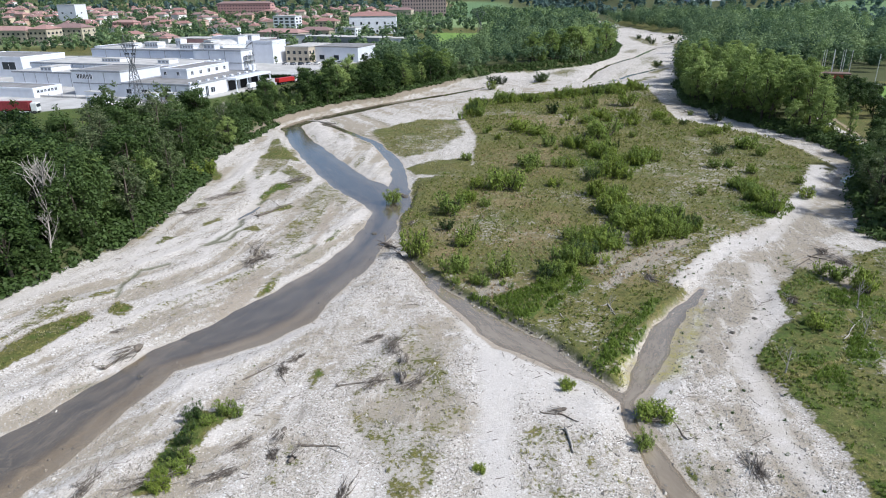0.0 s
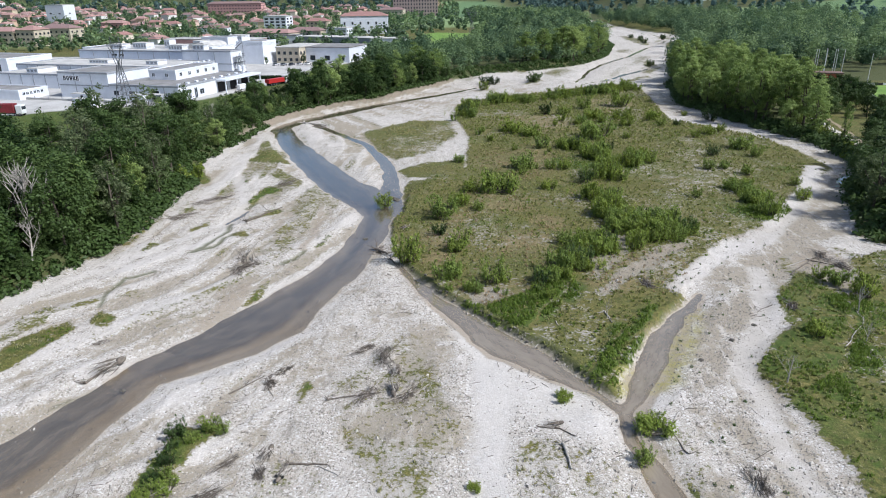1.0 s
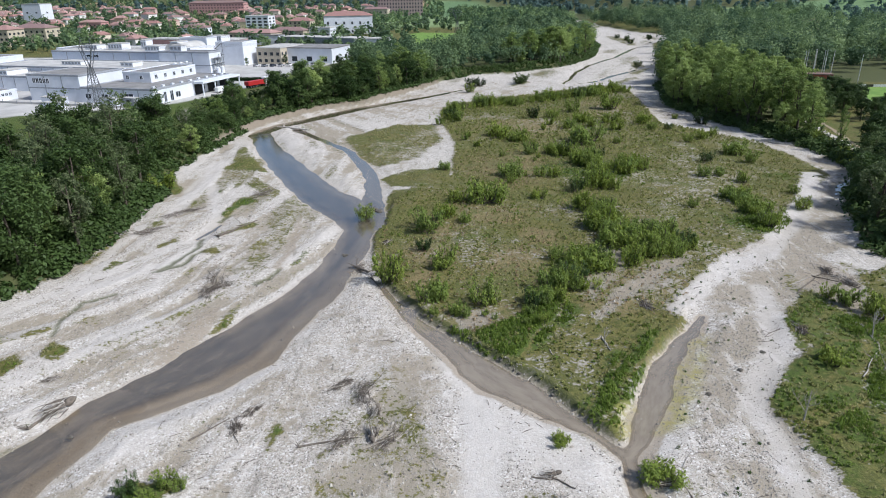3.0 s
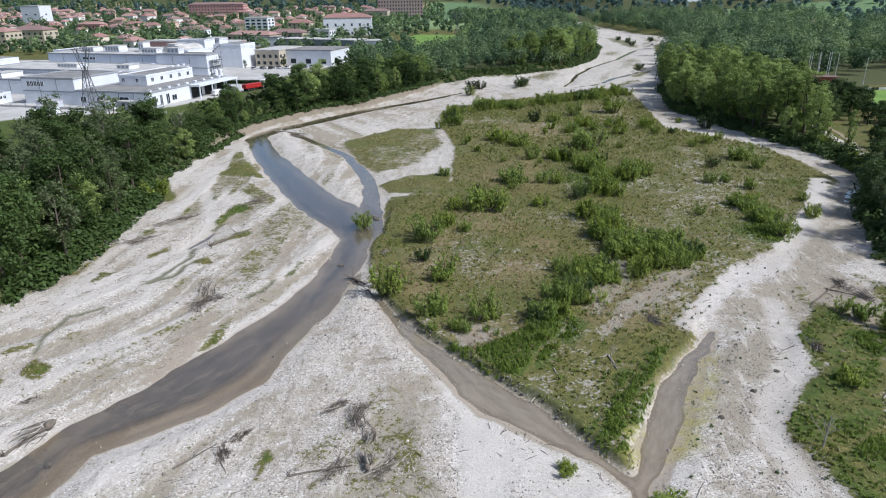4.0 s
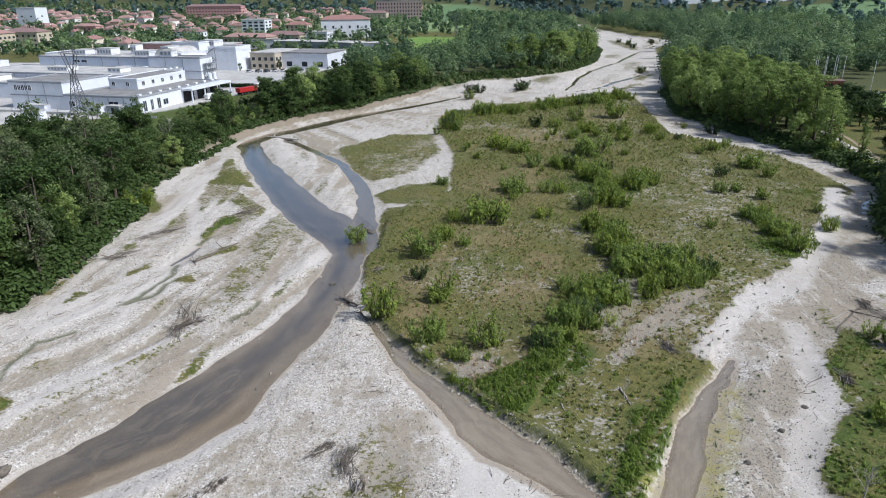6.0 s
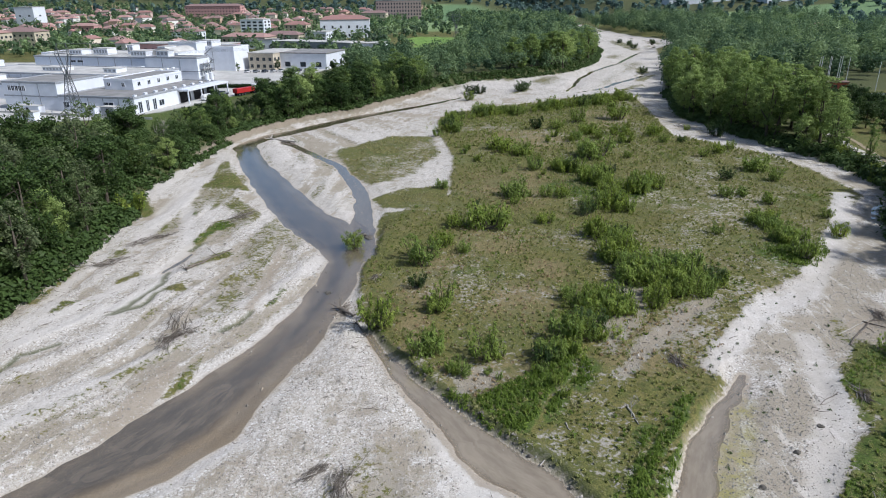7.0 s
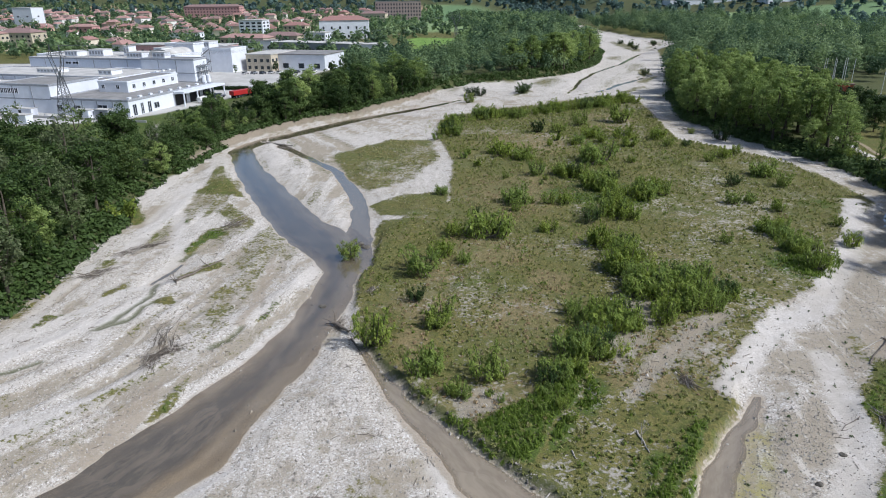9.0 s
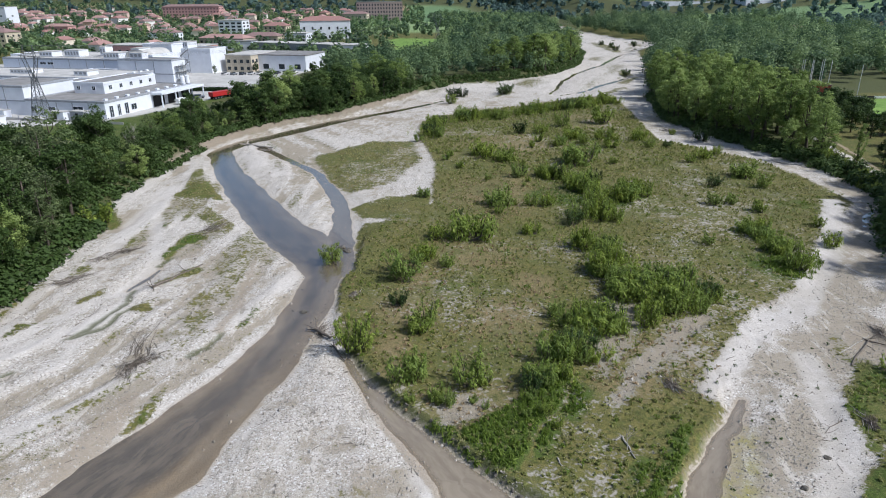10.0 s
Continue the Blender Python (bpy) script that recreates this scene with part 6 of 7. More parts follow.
def slab_block(name, label, x, y, turn, w, d, h, wall, roof, rows, cols, ww=1.4, wh=1.4, rise=0.0):
    """A large town building with rows of windows on its front and its right side."""
    z = float(height(x, y)[0])
    root = new(name)
    root.matrix_basis = pose(x, y, z, 0, 0, turn)
    boxed("wall", wall, root, 0, w, 0, d, -1.5, h)
    if rise:
        bm = bmesh.new()
        a = [bm.verts.new(p) for p in ((-0.6, -0.6, h), (w + 0.6, -0.6, h), (w + 0.6, d + 0.6, h), (-0.6, d + 0.6, h), (d * 0.4, d / 2, h + rise), (w - d * 0.4, d / 2, h + rise))]
        for q in ((0, 1, 5, 4), (2, 3, 4, 5), (1, 2, 5), (3, 0, 4), (3, 2, 1, 0)):
            bm.faces.new([a[i] for i in q])
        part("roof", bm, roof, root)
    else:
        boxed("roof", roof, root, -0.3, w + 0.3, -0.3, d + 0.3, h, h + 0.5, bevel=0.05)
    for r in range(rows):
        zz = 1.0 + (h - 1.2) * r / rows
        for c in range(cols):
            window(root, w * (c + 0.5) / cols, -0.05, zz, ww, wh)
        for c in range(max(1, int(cols * d / w))):
            window(root, w + 0.05, d * (c + 0.5) / max(1, int(cols * d / w)), zz, ww, wh, radians(90))
    return tagged(root, label, "building", "large town buildings")


slab_block("office_building", "white building with red roof edge and tall walls", -134, 600, 8, 42, 22, 15, M_WHITE, M_TILES, 2, 6, 1.5, 2.2, 3.5)
slab_block("mill_building", "long brown brick mill with rows of windows", -138, 960, 6, 62, 18, 24, M_OLDBRICK, M_GREYROOF, 5, 16, 1.6, 2.4)
slab_block("apartment_block", "beige apartment block with tiled roof", -400, 492, -8, 42, 14, 11, M_BEIGE, M_TILES, 3, 9, 1.8, 1.5, 3)
slab_block("apartment_block", "beige apartment block with tiled roof", -356, 486, -8, 16, 16, 12, M_BEIGE, M_TILES, 3, 4, 1.8, 1.5, 3)
slab_block("apartment_block", "white apartment house with long balconies", -212, 625, -6, 22, 16, 15, M_WHITE, M_PALEROOF, 5, 4, 3.4, 1.5)
slab_block("school_building", "cream two-storey building with flat roof", -185, 505, -20, 38, 14, 7.5, M_BEIGE, M_TILES, 2, 9, 1.8, 1.5, 2.5)
slab_block("workshop_building", "long grey workshop with strip windows", -138, 478, -24, 62, 16, 6, M_BAND, M_PALEROOF, 1, 16, 3.0, 1.2)
slab_block("workshop_building", "beige workshop with white end wall", -116, 356, -12.8, 14, 26, 8, M_BEIGE, M_PALEROOF, 2, 4, 1.6, 1.6)
slab_block("workshop_building", "low white workshop with flat roof", -101, 360, -12.8, 26, 24, 7.5, M_WHITE, M_GREYROOF, 1, 3, 3.0, 2.4)
slab_block("long_building", "pink and white building with flat roof", -205, 415, -12, 62, 16, 9, M_PINK, M_PALEROOF, 2, 12, 1.6, 1.6)
slab_block("apartment_block", "white apartment tower above the roofs", -560, 830, -8, 26, 20, 22, M_WHITE, M_PALEROOF, 2, 2, 2.5, 1.6)
slab_block("apartment_block", "long terracotta apartment block", -430, 1020, -4, 85, 16, 17, M_PINK, M_TILES, 4, 18, 1.8, 1.6, 3)
slab_block("apartment_block", "beige apartment house with tiled hip roof", -157, 519, -8, 26, 12, 8, M_BEIGE, M_TILES, 2, 6, 1.6, 1.5, 2.5)
slab_block("office_building", "low white office with strip windows", -139, 566, -8, 18, 14, 7, M_WHITE, M_PALEROOF, 2, 4, 1.6, 1.5)
slab_block("workshop_building", "low white workshop with grey roof", -164, 489, -8, 22, 12, 6, M_WHITE, M_GREYROOF, 1, 5, 1.6, 1.5)
slab_block("apartment_block", "cream apartment house with red tile roof", -183, 663, -8, 22, 13, 9, M_BEIGE, M_TILES, 3, 5, 1.6, 1.5, 3)
slab_block("workshop_building", "long white shed with pale roof", -91, 465, -8, 30, 14, 5, M_WHITE, M_PALEROOF, 1, 6, 1.6, 1.5)
slab_block("apartment_block", "pink apartment house with tiled roof", -409, 691, -8, 26, 12, 8, M_PINK, M_TILES, 2, 5, 1.6, 1.5, 2.5)
slab_block("apartment_block", "peach apartment house with tiled roof", -366, 526, -8, 30, 16, 11, M_BEIGE, M_TILES, 3, 6, 1.6, 1.5, 3)
slab_block("apartment_block", "white town house row with red tiles", -262, 592, -8, 26, 12, 7, M_WHITE, M_TILES, 2, 5, 1.6, 1.5, 2.5)
slab_block("long_building", "pale building with red roof behind the office", -155, 937, -8, 34, 14, 10, M_BEIGE, M_TILES, 2, 6, 1.6, 1.5, 3)
slab_block("warehouse", "long white warehouse beyond the woods", 300, 1120, 4, 110, 40, 9, M_WHITE, M_PALEROOF, 1, 10, 4, 2)
slab_block("warehouse", "long white warehouse beyond the woods", 425, 1060, 4, 90, 40, 9, M_WHITE, M_PALEROOF, 1, 10, 4, 2)


# ---------------------------------------------------------------- power line
def pylon(x, y, turn, tall, label):
    """A lattice tower: four legs to a narrow waist, two arms that part above it, and a long crossbeam."""
    z = float(height(x, y)[0])
    root = new("pylon")
    root.matrix_basis = pose(x, y, z, 0, 0, turn)

    def half(t):
        return 2.3 - (2.3 - 0.55) * t / 0.58

    levels = [0, 0.13, 0.25, 0.36, 0.46, 0.53, 0.58]
    for sx, sy in ((1, 1), (1, -1), (-1, 1), (-1, -1)):
        line = [(sx * half(t), sy * half(t), t * tall - (0.4 if t == 0 else 0)) for t in levels]
        line += [(sx * 3.4 + (0.5 if sx > 0 else -0.5), sy * 0.5, 0.86 * tall)]
        link_mesh("leg", *tube(line, [0.12] * len(line), 4), M_STEEL, root)
    for t0, t1 in zip(levels, levels[1:]):
        p = []
        a, b = half(t0), half(t1)
        for (ux, uy), (vx, vy) in (((1, 1), (1, -1)), ((1, -1), (-1, -1)), ((-1, -1), (-1, 1)), ((-1, 1), (1, 1))):
            p.append(bar((ux * a, uy * a, t0 * tall), (vx * b, vy * b, t1 * tall), 0.055))
            p.append(bar((vx * a, vy * a, t0 * tall), (ux * b, uy * b, t1 * tall), 0.055))
            p.append(bar((ux * b, uy * b, t1 * tall), (vx * b, vy * b, t1 * tall), 0.055))
        link_mesh("lattice_panel", *merge(p), M_STEEL, root)
    for s in (-1, 1):
        p = []
        inner = lambda u: (s * (0.1 + 2.4 * u), 0, tall * (0.58 + 0.28 * u))
        outer = lambda u: (s * (0.55 + 3.35 * u), 0, tall * (0.58 + 0.28 * u))
        p.append(bar(inner(0), inner(1), 0.09))
        for k in range(5):
            p.append(bar(inner(k / 5), outer((k + 1) / 5), 0.05))
            p.append(bar(outer(k / 5), inner((k + 1) / 5), 0.05))
        p.append(bar(outer(1), (s * 2.6, 0, tall), 0.08))
        p.append(bar(inner(1), (s * 2.6, 0, tall), 0.08))
        link_mesh("fork_arm", *merge(p), M_STEEL, root)
    p = [bar((-6, 0, 0.86 * tall), (6, 0, 0.86 * tall), 0.09), bar((-4, 0, 0.92 * tall), (4, 0, 0.92 * tall), 0.07)]
    for k in range(10):
        u = -5 + k
        p.append(bar((u, 0, 0.86 * tall), (u * 0.75 + 0.4, 0, 0.92 * tall), 0.045))
    link_mesh("crossarm", *merge(p), M_STEEL, root)
    return tagged(root, label, "pylon", "power line")


pylon(-128.3, 221.4, -30, 22.5, "grey steel lattice pylon beside the works")
pylon(-15, 520, -30, 22.5, "grey steel lattice pylon above the woods")


def cable(ax, ay, az, bx, by, bz, sag):
    t = np.linspace(0, 1, 25)
    p = np.stack([ax + (bx - ax) * t, ay + (by - ay) * t, az + (bz - az) * t - sag * 4 * t * (1 - t)], -1)
    tagged(link_mesh("power_cable", *tube(p, np.full(25, 0.03), 4), M_STEEL), "thin dark power cable between pylons", "cable", "power line")


for dx, dz in ((-5.8, 19.0), (0, 19.0), (5.8, 19.0), (-2.6, 22.4), (2.6, 22.4)):
    cable(-128.3 + dx * 0.87, 221.4 - dx * 0.5, 3 + dz, -15 + dx * 0.87, 520 - dx * 0.5, 3 + dz, 6)

# ---------------------------------------------------------------- park and sports ground
M_CLUB = plain("red_painted_boards", (0.46, 0.12, 0.08), 0.7)
masts = [(138.6, 296.0), (140.4, 298.0), (142.0, 294.0), (144.6, 300.0), (146.6, 296.5), (148.2, 298.0), (149.6, 295.0), (151.5, 277.0)]
for mx, my in masts:
    mz = float(height(mx, my)[0])
    root = new("net_mast")
    root.matrix_basis = pose(mx, my, mz)
    link_mesh("pole", *tube([(0, 0, -0.4), (0, 0, 5), (0, 0, 11.5)], [0.13, 0.12, 0.10], 7), M_MAST, root)
    boxed("cap", M_MAST, root, -0.12, 0.12, -0.12, 0.12, 11.5, 11.65)
    tagged(root, "slender grey mast of the sports ground", "mast", "sports ground masts")
slab_block("club_house", "low red club house by the sports ground", 134.5, 289, -14, 12, 5, 2.7, M_CLUB, M_BRICK, 1, 4, 1.2, 1.0)


def build_path(name, way_y, way_x, wide, mat, label):
    ys = np.linspace(way_y[0], way_y[-1], 40)
    xs = np.interp(ys, way_y, way_x) + 0.25 * fbm(ys, ys * 0, 7)
    p = []
    for s in (-1.1, -0.4, 0.4, 1.1):
        edge = s * wide * (1 + 0.12 * fbm(ys + 9 * s, ys * 0, 3))
        p.append(np.stack([xs + edge, ys, height(xs, ys) + 0.05], -1))
    v = np.concatenate(p)
    i = np.arange(160).reshape(4, 40)
    q = np.stack([i[:-1, :-1], i[1:, :-1], i[1:, 1:], i[:-1, 1:]], -1).reshape(-1, 4)
    tagged(link_mesh(name, v, q, mat), label, "path", kind="structure")


M_DIRT = plain("trodden_earth", (0.30, 0.25, 0.17), 0.95)
build_path("path", [132, 137, 150, 161.6, 174.9, 182.4, 197.3, 203], [84.5, 86, 89.5, 91.6, 93.8, 94.6, 96.4, 98], 1.0, M_GRAVELPATH, "pale gravel footpath through the park")
build_path("dirt_path", [160, 167, 180, 196, 204], [92.9, 94.2, 97.4, 99.8, 102.6], 0.5, M_DIRT, "trodden earth path on the park lawn")


def scoreboard(x, y, turn):
    root = new("scoreboard")
    root.matrix_basis = pose(x, y, float(height(x, y)[0]), 0, 0, turn)
    boxed("panel", M_DARK, root, -2.2, 2.2, -0.12, 0.12, 2.2, 3.7, bevel=0.03)
    boxed("lower_board", M_MAST, root, -2.0, 2.0, -0.06, 0.06, 1.0, 2.1)
    for s in (-1.7, 0, 1.7):
        boxed("post", M_MAST, root, s - 0.08, s + 0.08, 0.13, 0.29, -0.3, 3.6)
    tagged(root, "black scoreboard on pale posts beside the pitch", "scoreboard")


scoreboard(129, 218, -30)


def pitch_fence(ax, ay, bx, by, n):
    root = new("pitch_fence")
    z = float(height(ax, ay)[0])
    root.matrix_basis = pose(ax, ay, z, 0, 0, math.degrees(math.atan2(by - ay, bx - ax)))
    ln = math.hypot(bx - ax, by - ay)
    for i in range(n + 1):
        boxed("post", M_MAST, root, ln * i / n - 0.06, ln * i / n + 0.06, -0.06, 0.06, -0.3, 1.1)
    for i in range(n):
        boxed("board", M_MAST if i % 3 else M_DARK, root, ln * i / n + 0.07, ln * (i + 1) / n - 0.07, -0.04, 0.04, 0.1, 0.95)
    tagged(root, "low pitch fence with pale and dark boards", "fence")


pitch_fence(143, 271.5, 190, 271, 16)
pitch_fence(129.5, 222, 141, 262, 12)


# ---------------------------------------------------------------- driftwood
# lying logs: from, to, thickness, bleached or dark
LOGS = [(-42.4, 53.6, -41.2, 59.0, 0.16, 0), (7.5, 46.0, 7.9, 42.6, 0.17, 1), (5.3, 48.5, 7.1, 48.2, 0.08, 0), (6.9, 48.6, 8.8, 47.2, 0.09, 0),
        (-26.1, 52.4, -23.4, 55.6, 0.10, 0), (-18.5, 37.6, -18.0, 41.8, 0.07, 1), (-16.7, 42.1, -13.2, 42.0, 0.12, 0), (-14.0, 41.9, -11.7, 40.6, 0.07, 1),
        (17.4, 49.8, 18.5, 45.4, 0.11, 0), (18.4, 50.3, 20.1, 52.9, 0.06, 1), (43.6, 85.6, 52.3, 94.3, 0.10, 0), (43.8, 88.1, 49.7, 92.5, 0.09, 1),
        (15.3, 72.4, 15.8, 69.2, 0.10, 1), (6.1, 63.9, 7.6, 65.8, 0.07, 1), (-17.6, 93.6, -15.4, 91.0, 0.30, 0)]
LOGS_B = [(-14.7, 89.4, -12.9, 86.4, 0.14, 0), (-43.3, 105.0, -39.2, 114.0, 0.22, 0), (-58.9, 201.0, -50.8, 196.6, 0.35, 1), (-15.5, 51.7, -10.3, 52.9, 0.11, 0),
          (46.4, 71.9, 47.4, 76.8, 0.07, 1), (40.9, 64.5, 47.1, 71.9, 0.08, 1), (24.1, 45.1, 26.5, 46.9, 0.05, 0), (-14.5, 59.0, -12.4, 61.8, 0.07, 1),
          (-5.3, 52.2, -5.3, 54.9, 0.05, 1), (40.3, 78.1, 34.6, 73.5, 0.06, 0), (8.9, 69.3, 9.1, 68.1, 0.08, 1), 
          (77.7, 179.2, 82.2, 175.7, 0.12, 1), (48.5, 91.7, 51.3, 88.5, 0.09, 0), (14.6, 71.8, 15.3, 72.4, 0.08, 1)]


def log(ax, ay, bx, by, r, pale, rng):
    """A fallen trunk with broken branches and a root plate."""
    root = new("driftwood_log")
    za, zb = height([ax, bx], [ay, by])
    root.matrix_basis = pose(ax, ay, max(za, -0.15))
    ln = math.hypot(bx - ax, by - ay)
    mat = M_DEAD if pale else M_DRIFT
    way = np.array((bx - ax, by - ay, max(zb, -0.15) - max(za, -0.15)))
    line = np.array([way * t + rng.normal(0, ln * 0.012, 3) * (1, 1, 0) + (0, 0, r * 0.8) for t in np.linspace(0, 1, 7)])
    link_mesh("trunk", *tube(line, np.linspace(r, r * 0.45, 7), 7), mat, root, smooth=True)
    for i in range(3):
        p = line[rng.integers(3, 7)]
        a = rng.random() * 6.3
        twig = bent(rng, p, (math.cos(a), math.sin(a), 0.4), ln * rng.uniform(0.15, 0.3), 4, 0.2)
        link_mesh("branch", *tube(twig, np.linspace(r * 0.35, r * 0.1, 4), 5), mat, root)
    if r > 0.1:
        for i in range(6):
            a = rng.random() * 6.3
            side = np.array((-way[1], way[0], 0)) / ln
            d = side * math.cos(a) + np.array((0, 0, abs(math.sin(a)) * 0.9)) - way / ln * 0.4
            link_mesh("root", *tube(bent(rng, line[0], d, r * 6, 4, 0.25), np.linspace(r * 0.4, r * 0.08, 4), 4), mat, root)
    tagged(root, "bleached driftwood log lying on the gravel" if pale else "dark weathered driftwood log on the gravel", "driftwood", "driftwood logs")


PILES = [(-11.0, 59.6, 1.5), (-13.7, 61.7, 1.0), (-11.7, 52.5, 1.1), (-7.5, 52.6, 1.2), (23.3, 41.9, 1.4), (-37.2, 88.6, 2.7), (-35.8, 85.4, 1.2),
         (-36.6, 83.5, 1.4), (-43.4, 130.1, 2.2), (-56.4, 107.6, 2.0), (-55.9, 117.0, 1.5), (-16.8, 93.5, 0.9), 
         (62.9, 218.9, 2.0), (-33.5, 35.6, 1.2), (-28.3, 36.7, 1.4), (-11.4, 36.2, 0.8), (-22.8, 37.8, 1.0), (-22.4, 41.9, 0.7),
         (22.5, 80.8, 1.0), (51.2, 93.0, 1.4), (52.1, 88.6, 1.4), (39.3, 74.6, 0.9), (-21.8, 56.7, 0.6), (-22.4, 54.3, 0.8), (-45.4, 61.8, 0.5),
         (-14.2, 102.7, 0.7), (-54.1, 119.8, 1.4), (-18.8, 40.6, 0.6)]


def brush_pile(x, y, size, rng, turn=None, dome=False):
    """Flood debris: a low heap of sticks combed one way by the current, over dead twigs."""
    size *= 1.45
    root = new("driftwood_pile")
    root.matrix_basis = pose(x, y, max(-0.15, float(height(x, y)[0])), 0, 0, rng.uniform(20, 110) if turn is None else turn)
    n, tall = (26, 0.42) if dome else (16, 0.2)
    c = np.stack([rng.normal(0, size * 0.5, n), rng.normal(0, size * 0.24, n), rng.uniform(0.02, 1.0, n) ** 1.5 * tall * size], -1)
    v, q = leaves(rng, c, np.full(n, size * 0.28), 44, 0.15, 0.10, 0.1, 0.5)
    v[:, 2] = np.maximum(v[:, 2], 0.0)
    tagged(link_mesh("brushwood", v, q, M_BRUSH, root), kind="stuff")
    for i in range(26):
        a = rng.normal(0, 0.24) + (math.pi if i % 2 else 0)
        s = (rng.normal(0, size * 0.3), rng.normal(0, size * 0.2), rng.uniform(0.02, 0.8) * tall * size)
        stick = bent(rng, s, (math.cos(a), math.sin(a), rng.uniform(-0.12, 0.1)), size * rng.uniform(0.7, 1.7), 6, 0.09)
        stick[:, 2] = np.maximum(stick[:, 2], 0.03)
        link_mesh("stick", *tube(stick, np.linspace(0.05, 0.012, 6), 4), M_DEAD if i % 3 == 0 else M_DRIFT, root)
    tagged(root, "heap of grey driftwood sticks combed over dead twigs", "driftwood", "flood debris heaps")


def root_bundle(x, y, size, turn, rng):
    """A washed-up stump: a short trunk whose long bare roots all trail one way."""
    root = new("washed_up_stump")
    root.matrix_basis = pose(x, y, max(-0.15, float(height(x, y)[0])), 0, 0, turn)
    stump = bent(rng, (0, 0, 0.25 * size), (-1, 0, 0.1), size * 0.8, 5, 0.08)
    link_mesh("stump", *tube(stump, np.array((0.03, 0.24, 0.24, 0.2, 0.02)) * size, 9), M_DRIFT, root, smooth=True)
    for i in range(38):
        a = rng.normal(0, 0.20)
        line = bent(rng, (0, rng.normal(0, 0.22) * size, rng.uniform(0.1, 0.55) * size), (math.cos(a), math.sin(a), rng.uniform(-0.05, 0.12)), size * rng.uniform(0.8, 2.0), 7, 0.10, -0.05)
        line[:, 2] = np.maximum(line[:, 2], 0.03)
        link_mesh("root", *tube(line, np.linspace(0.055, 0.012, 7) * (0.6 + 0.4 * size), 5), M_DEAD if i % 2 else M_DRIFT, root, smooth=True)
    tagged(root, "washed-up stump with long bleached roots on the gravel", "driftwood", "washed-up stumps")


def lay_driftwood():
    rng = np.random.default_rng(31)
    for row in LOGS + LOGS_B:
        log(*row, rng)
    for i, row in enumerate(PILES):
        brush_pile(*row, rng, dome=i in (0, 6))
    for row in ((-41.0, 57.2, 1.7, 240), (-18.9, 43.6, 1.0, 255), (-16.9, 40.2, 0.9, 80), (7.3, 48.9, 0.8, 200), (-9.3, 57.4, 1.0, 265), (-9.0, 52.8, 1.1, 100)):
        root_bundle(*row, rng)


lay_driftwood()
small_snags = Stock([make_snag("dead_sapling", 45, 4.6, 0.8, 5, M_DEAD, "bleached dead sapling standing in the grass")], "dead saplings")
for sx, sy, ss in ((31.6, 57, 1.0), (46.9, 73.5, 1.0), (48.5, 66, 0.9), (15.4, 70.6, 0.7), (44, 66, 0.8)):
    small_snags.put(0, sx, sy, ss, sx * 3)


# ---------------------------------------------------------------- stones, tussocks and herbs
def scatter_stones(name, n, box_, lo, hi, seed, label, dry=True):
    rng = np.random.default_rng(seed)
    x, y = rng.uniform(box_[0], box_[1], n), box_[2] + (box_[3] - box_[2]) * rng.random(n) ** 1.35
    f = fields(x, y)
    keep = (f["cover"] + 0.35 * fbm(x, y, 2.5) < 0.48) & (f["water"] > (0.1 if dry else -2.5)) & (f["land"] > 0) & (rng.random(n) > f["silt"] * 0.9)
    keep &= rng.random(n) < 0.55 + 0.9 * fbm(x, y, 5) + 0.5 * f["streak"]
    x, y, z = x[keep], y[keep], f["z"][keep]
    n = len(x)
    s = lo + (hi - lo) * rng.random(n) ** 5
    base = np.array([(1, 0, -0.3), (0, 1, -0.3), (-1, 0, -0.3), (0, -1, -0.3), (0.3, 0.1, 0.6), (-0.3, -0.1, 0.55)], float)
    tri = np.array([(0, 1, 4), (1, 5, 4), (1, 2, 5), (2, 3, 5), (3, 4, 5), (3, 0, 4)])
    v = np.repeat(base[None], n, 0) * rng.uniform(0.65, 1.25, (n, 6, 1))
    v[:, :, 1] *= rng.uniform(0.55, 1, (n, 1))
    a = rng.random(n) * 6.3
    ca, sa = np.cos(a)[:, None], np.sin(a)[:, None]
    vx, vy = v[:, :, 0] * ca - v[:, :, 1] * sa, v[:, :, 0] * sa + v[:, :, 1] * ca
    v = np.stack([vx * s[:, None] + x[:, None], vy * s[:, None] + y[:, None], v[:, :, 2] * s[:, None] + z[:, None] + 0.02], -1).reshape(-1, 3)
    q = (tri[None] + (np.arange(n) * 6)[:, None, None]).reshape(-1, 3)
    tagged(link_mesh(name, v, q, M_STONE, smooth=False), label, "stones", kind="stuff")


scatter_stones("pebbles", 150000, (-62, 58, 31, 125), 0.05, 0.19, 51, "loose pale limestone pebbles on the river bed")
scatter_stones("fine_pebbles", 60000, (-46, 36, 31, 84), 0.045, 0.14, 53, "small pale pebbles between the larger stones")
scatter_stones("shore_stones", 8000, (-50, 32, 31, 125), 0.09, 0.36, 52, "wet stones along the shallow water", False)


def scatter_grass(name, n, box_, mat, size, test, seed, label, upright=0.75, clump=5):
    rng = np.random.default_rng(seed)
    x, y = rng.uniform(box_[0], box_[1], n), rng.uniform(box_[2], box_[3], n)
    f = fields(x, y)
    keep = test(f, x, y, rng)
    x, y, z = x[keep], y[keep], f["z"][keep]
    s = size * rng.uniform(0.6, 1.3, len(x))
    v, q = leaves(rng, np.stack([x, y, z + s * 0.55], -1), s * 0.8, clump, size, 0.15 if upright > 0.8 else 0.22, upright, 0.5)
    tagged(link_mesh(name, v, q, mat), label, "grass", kind="stuff")


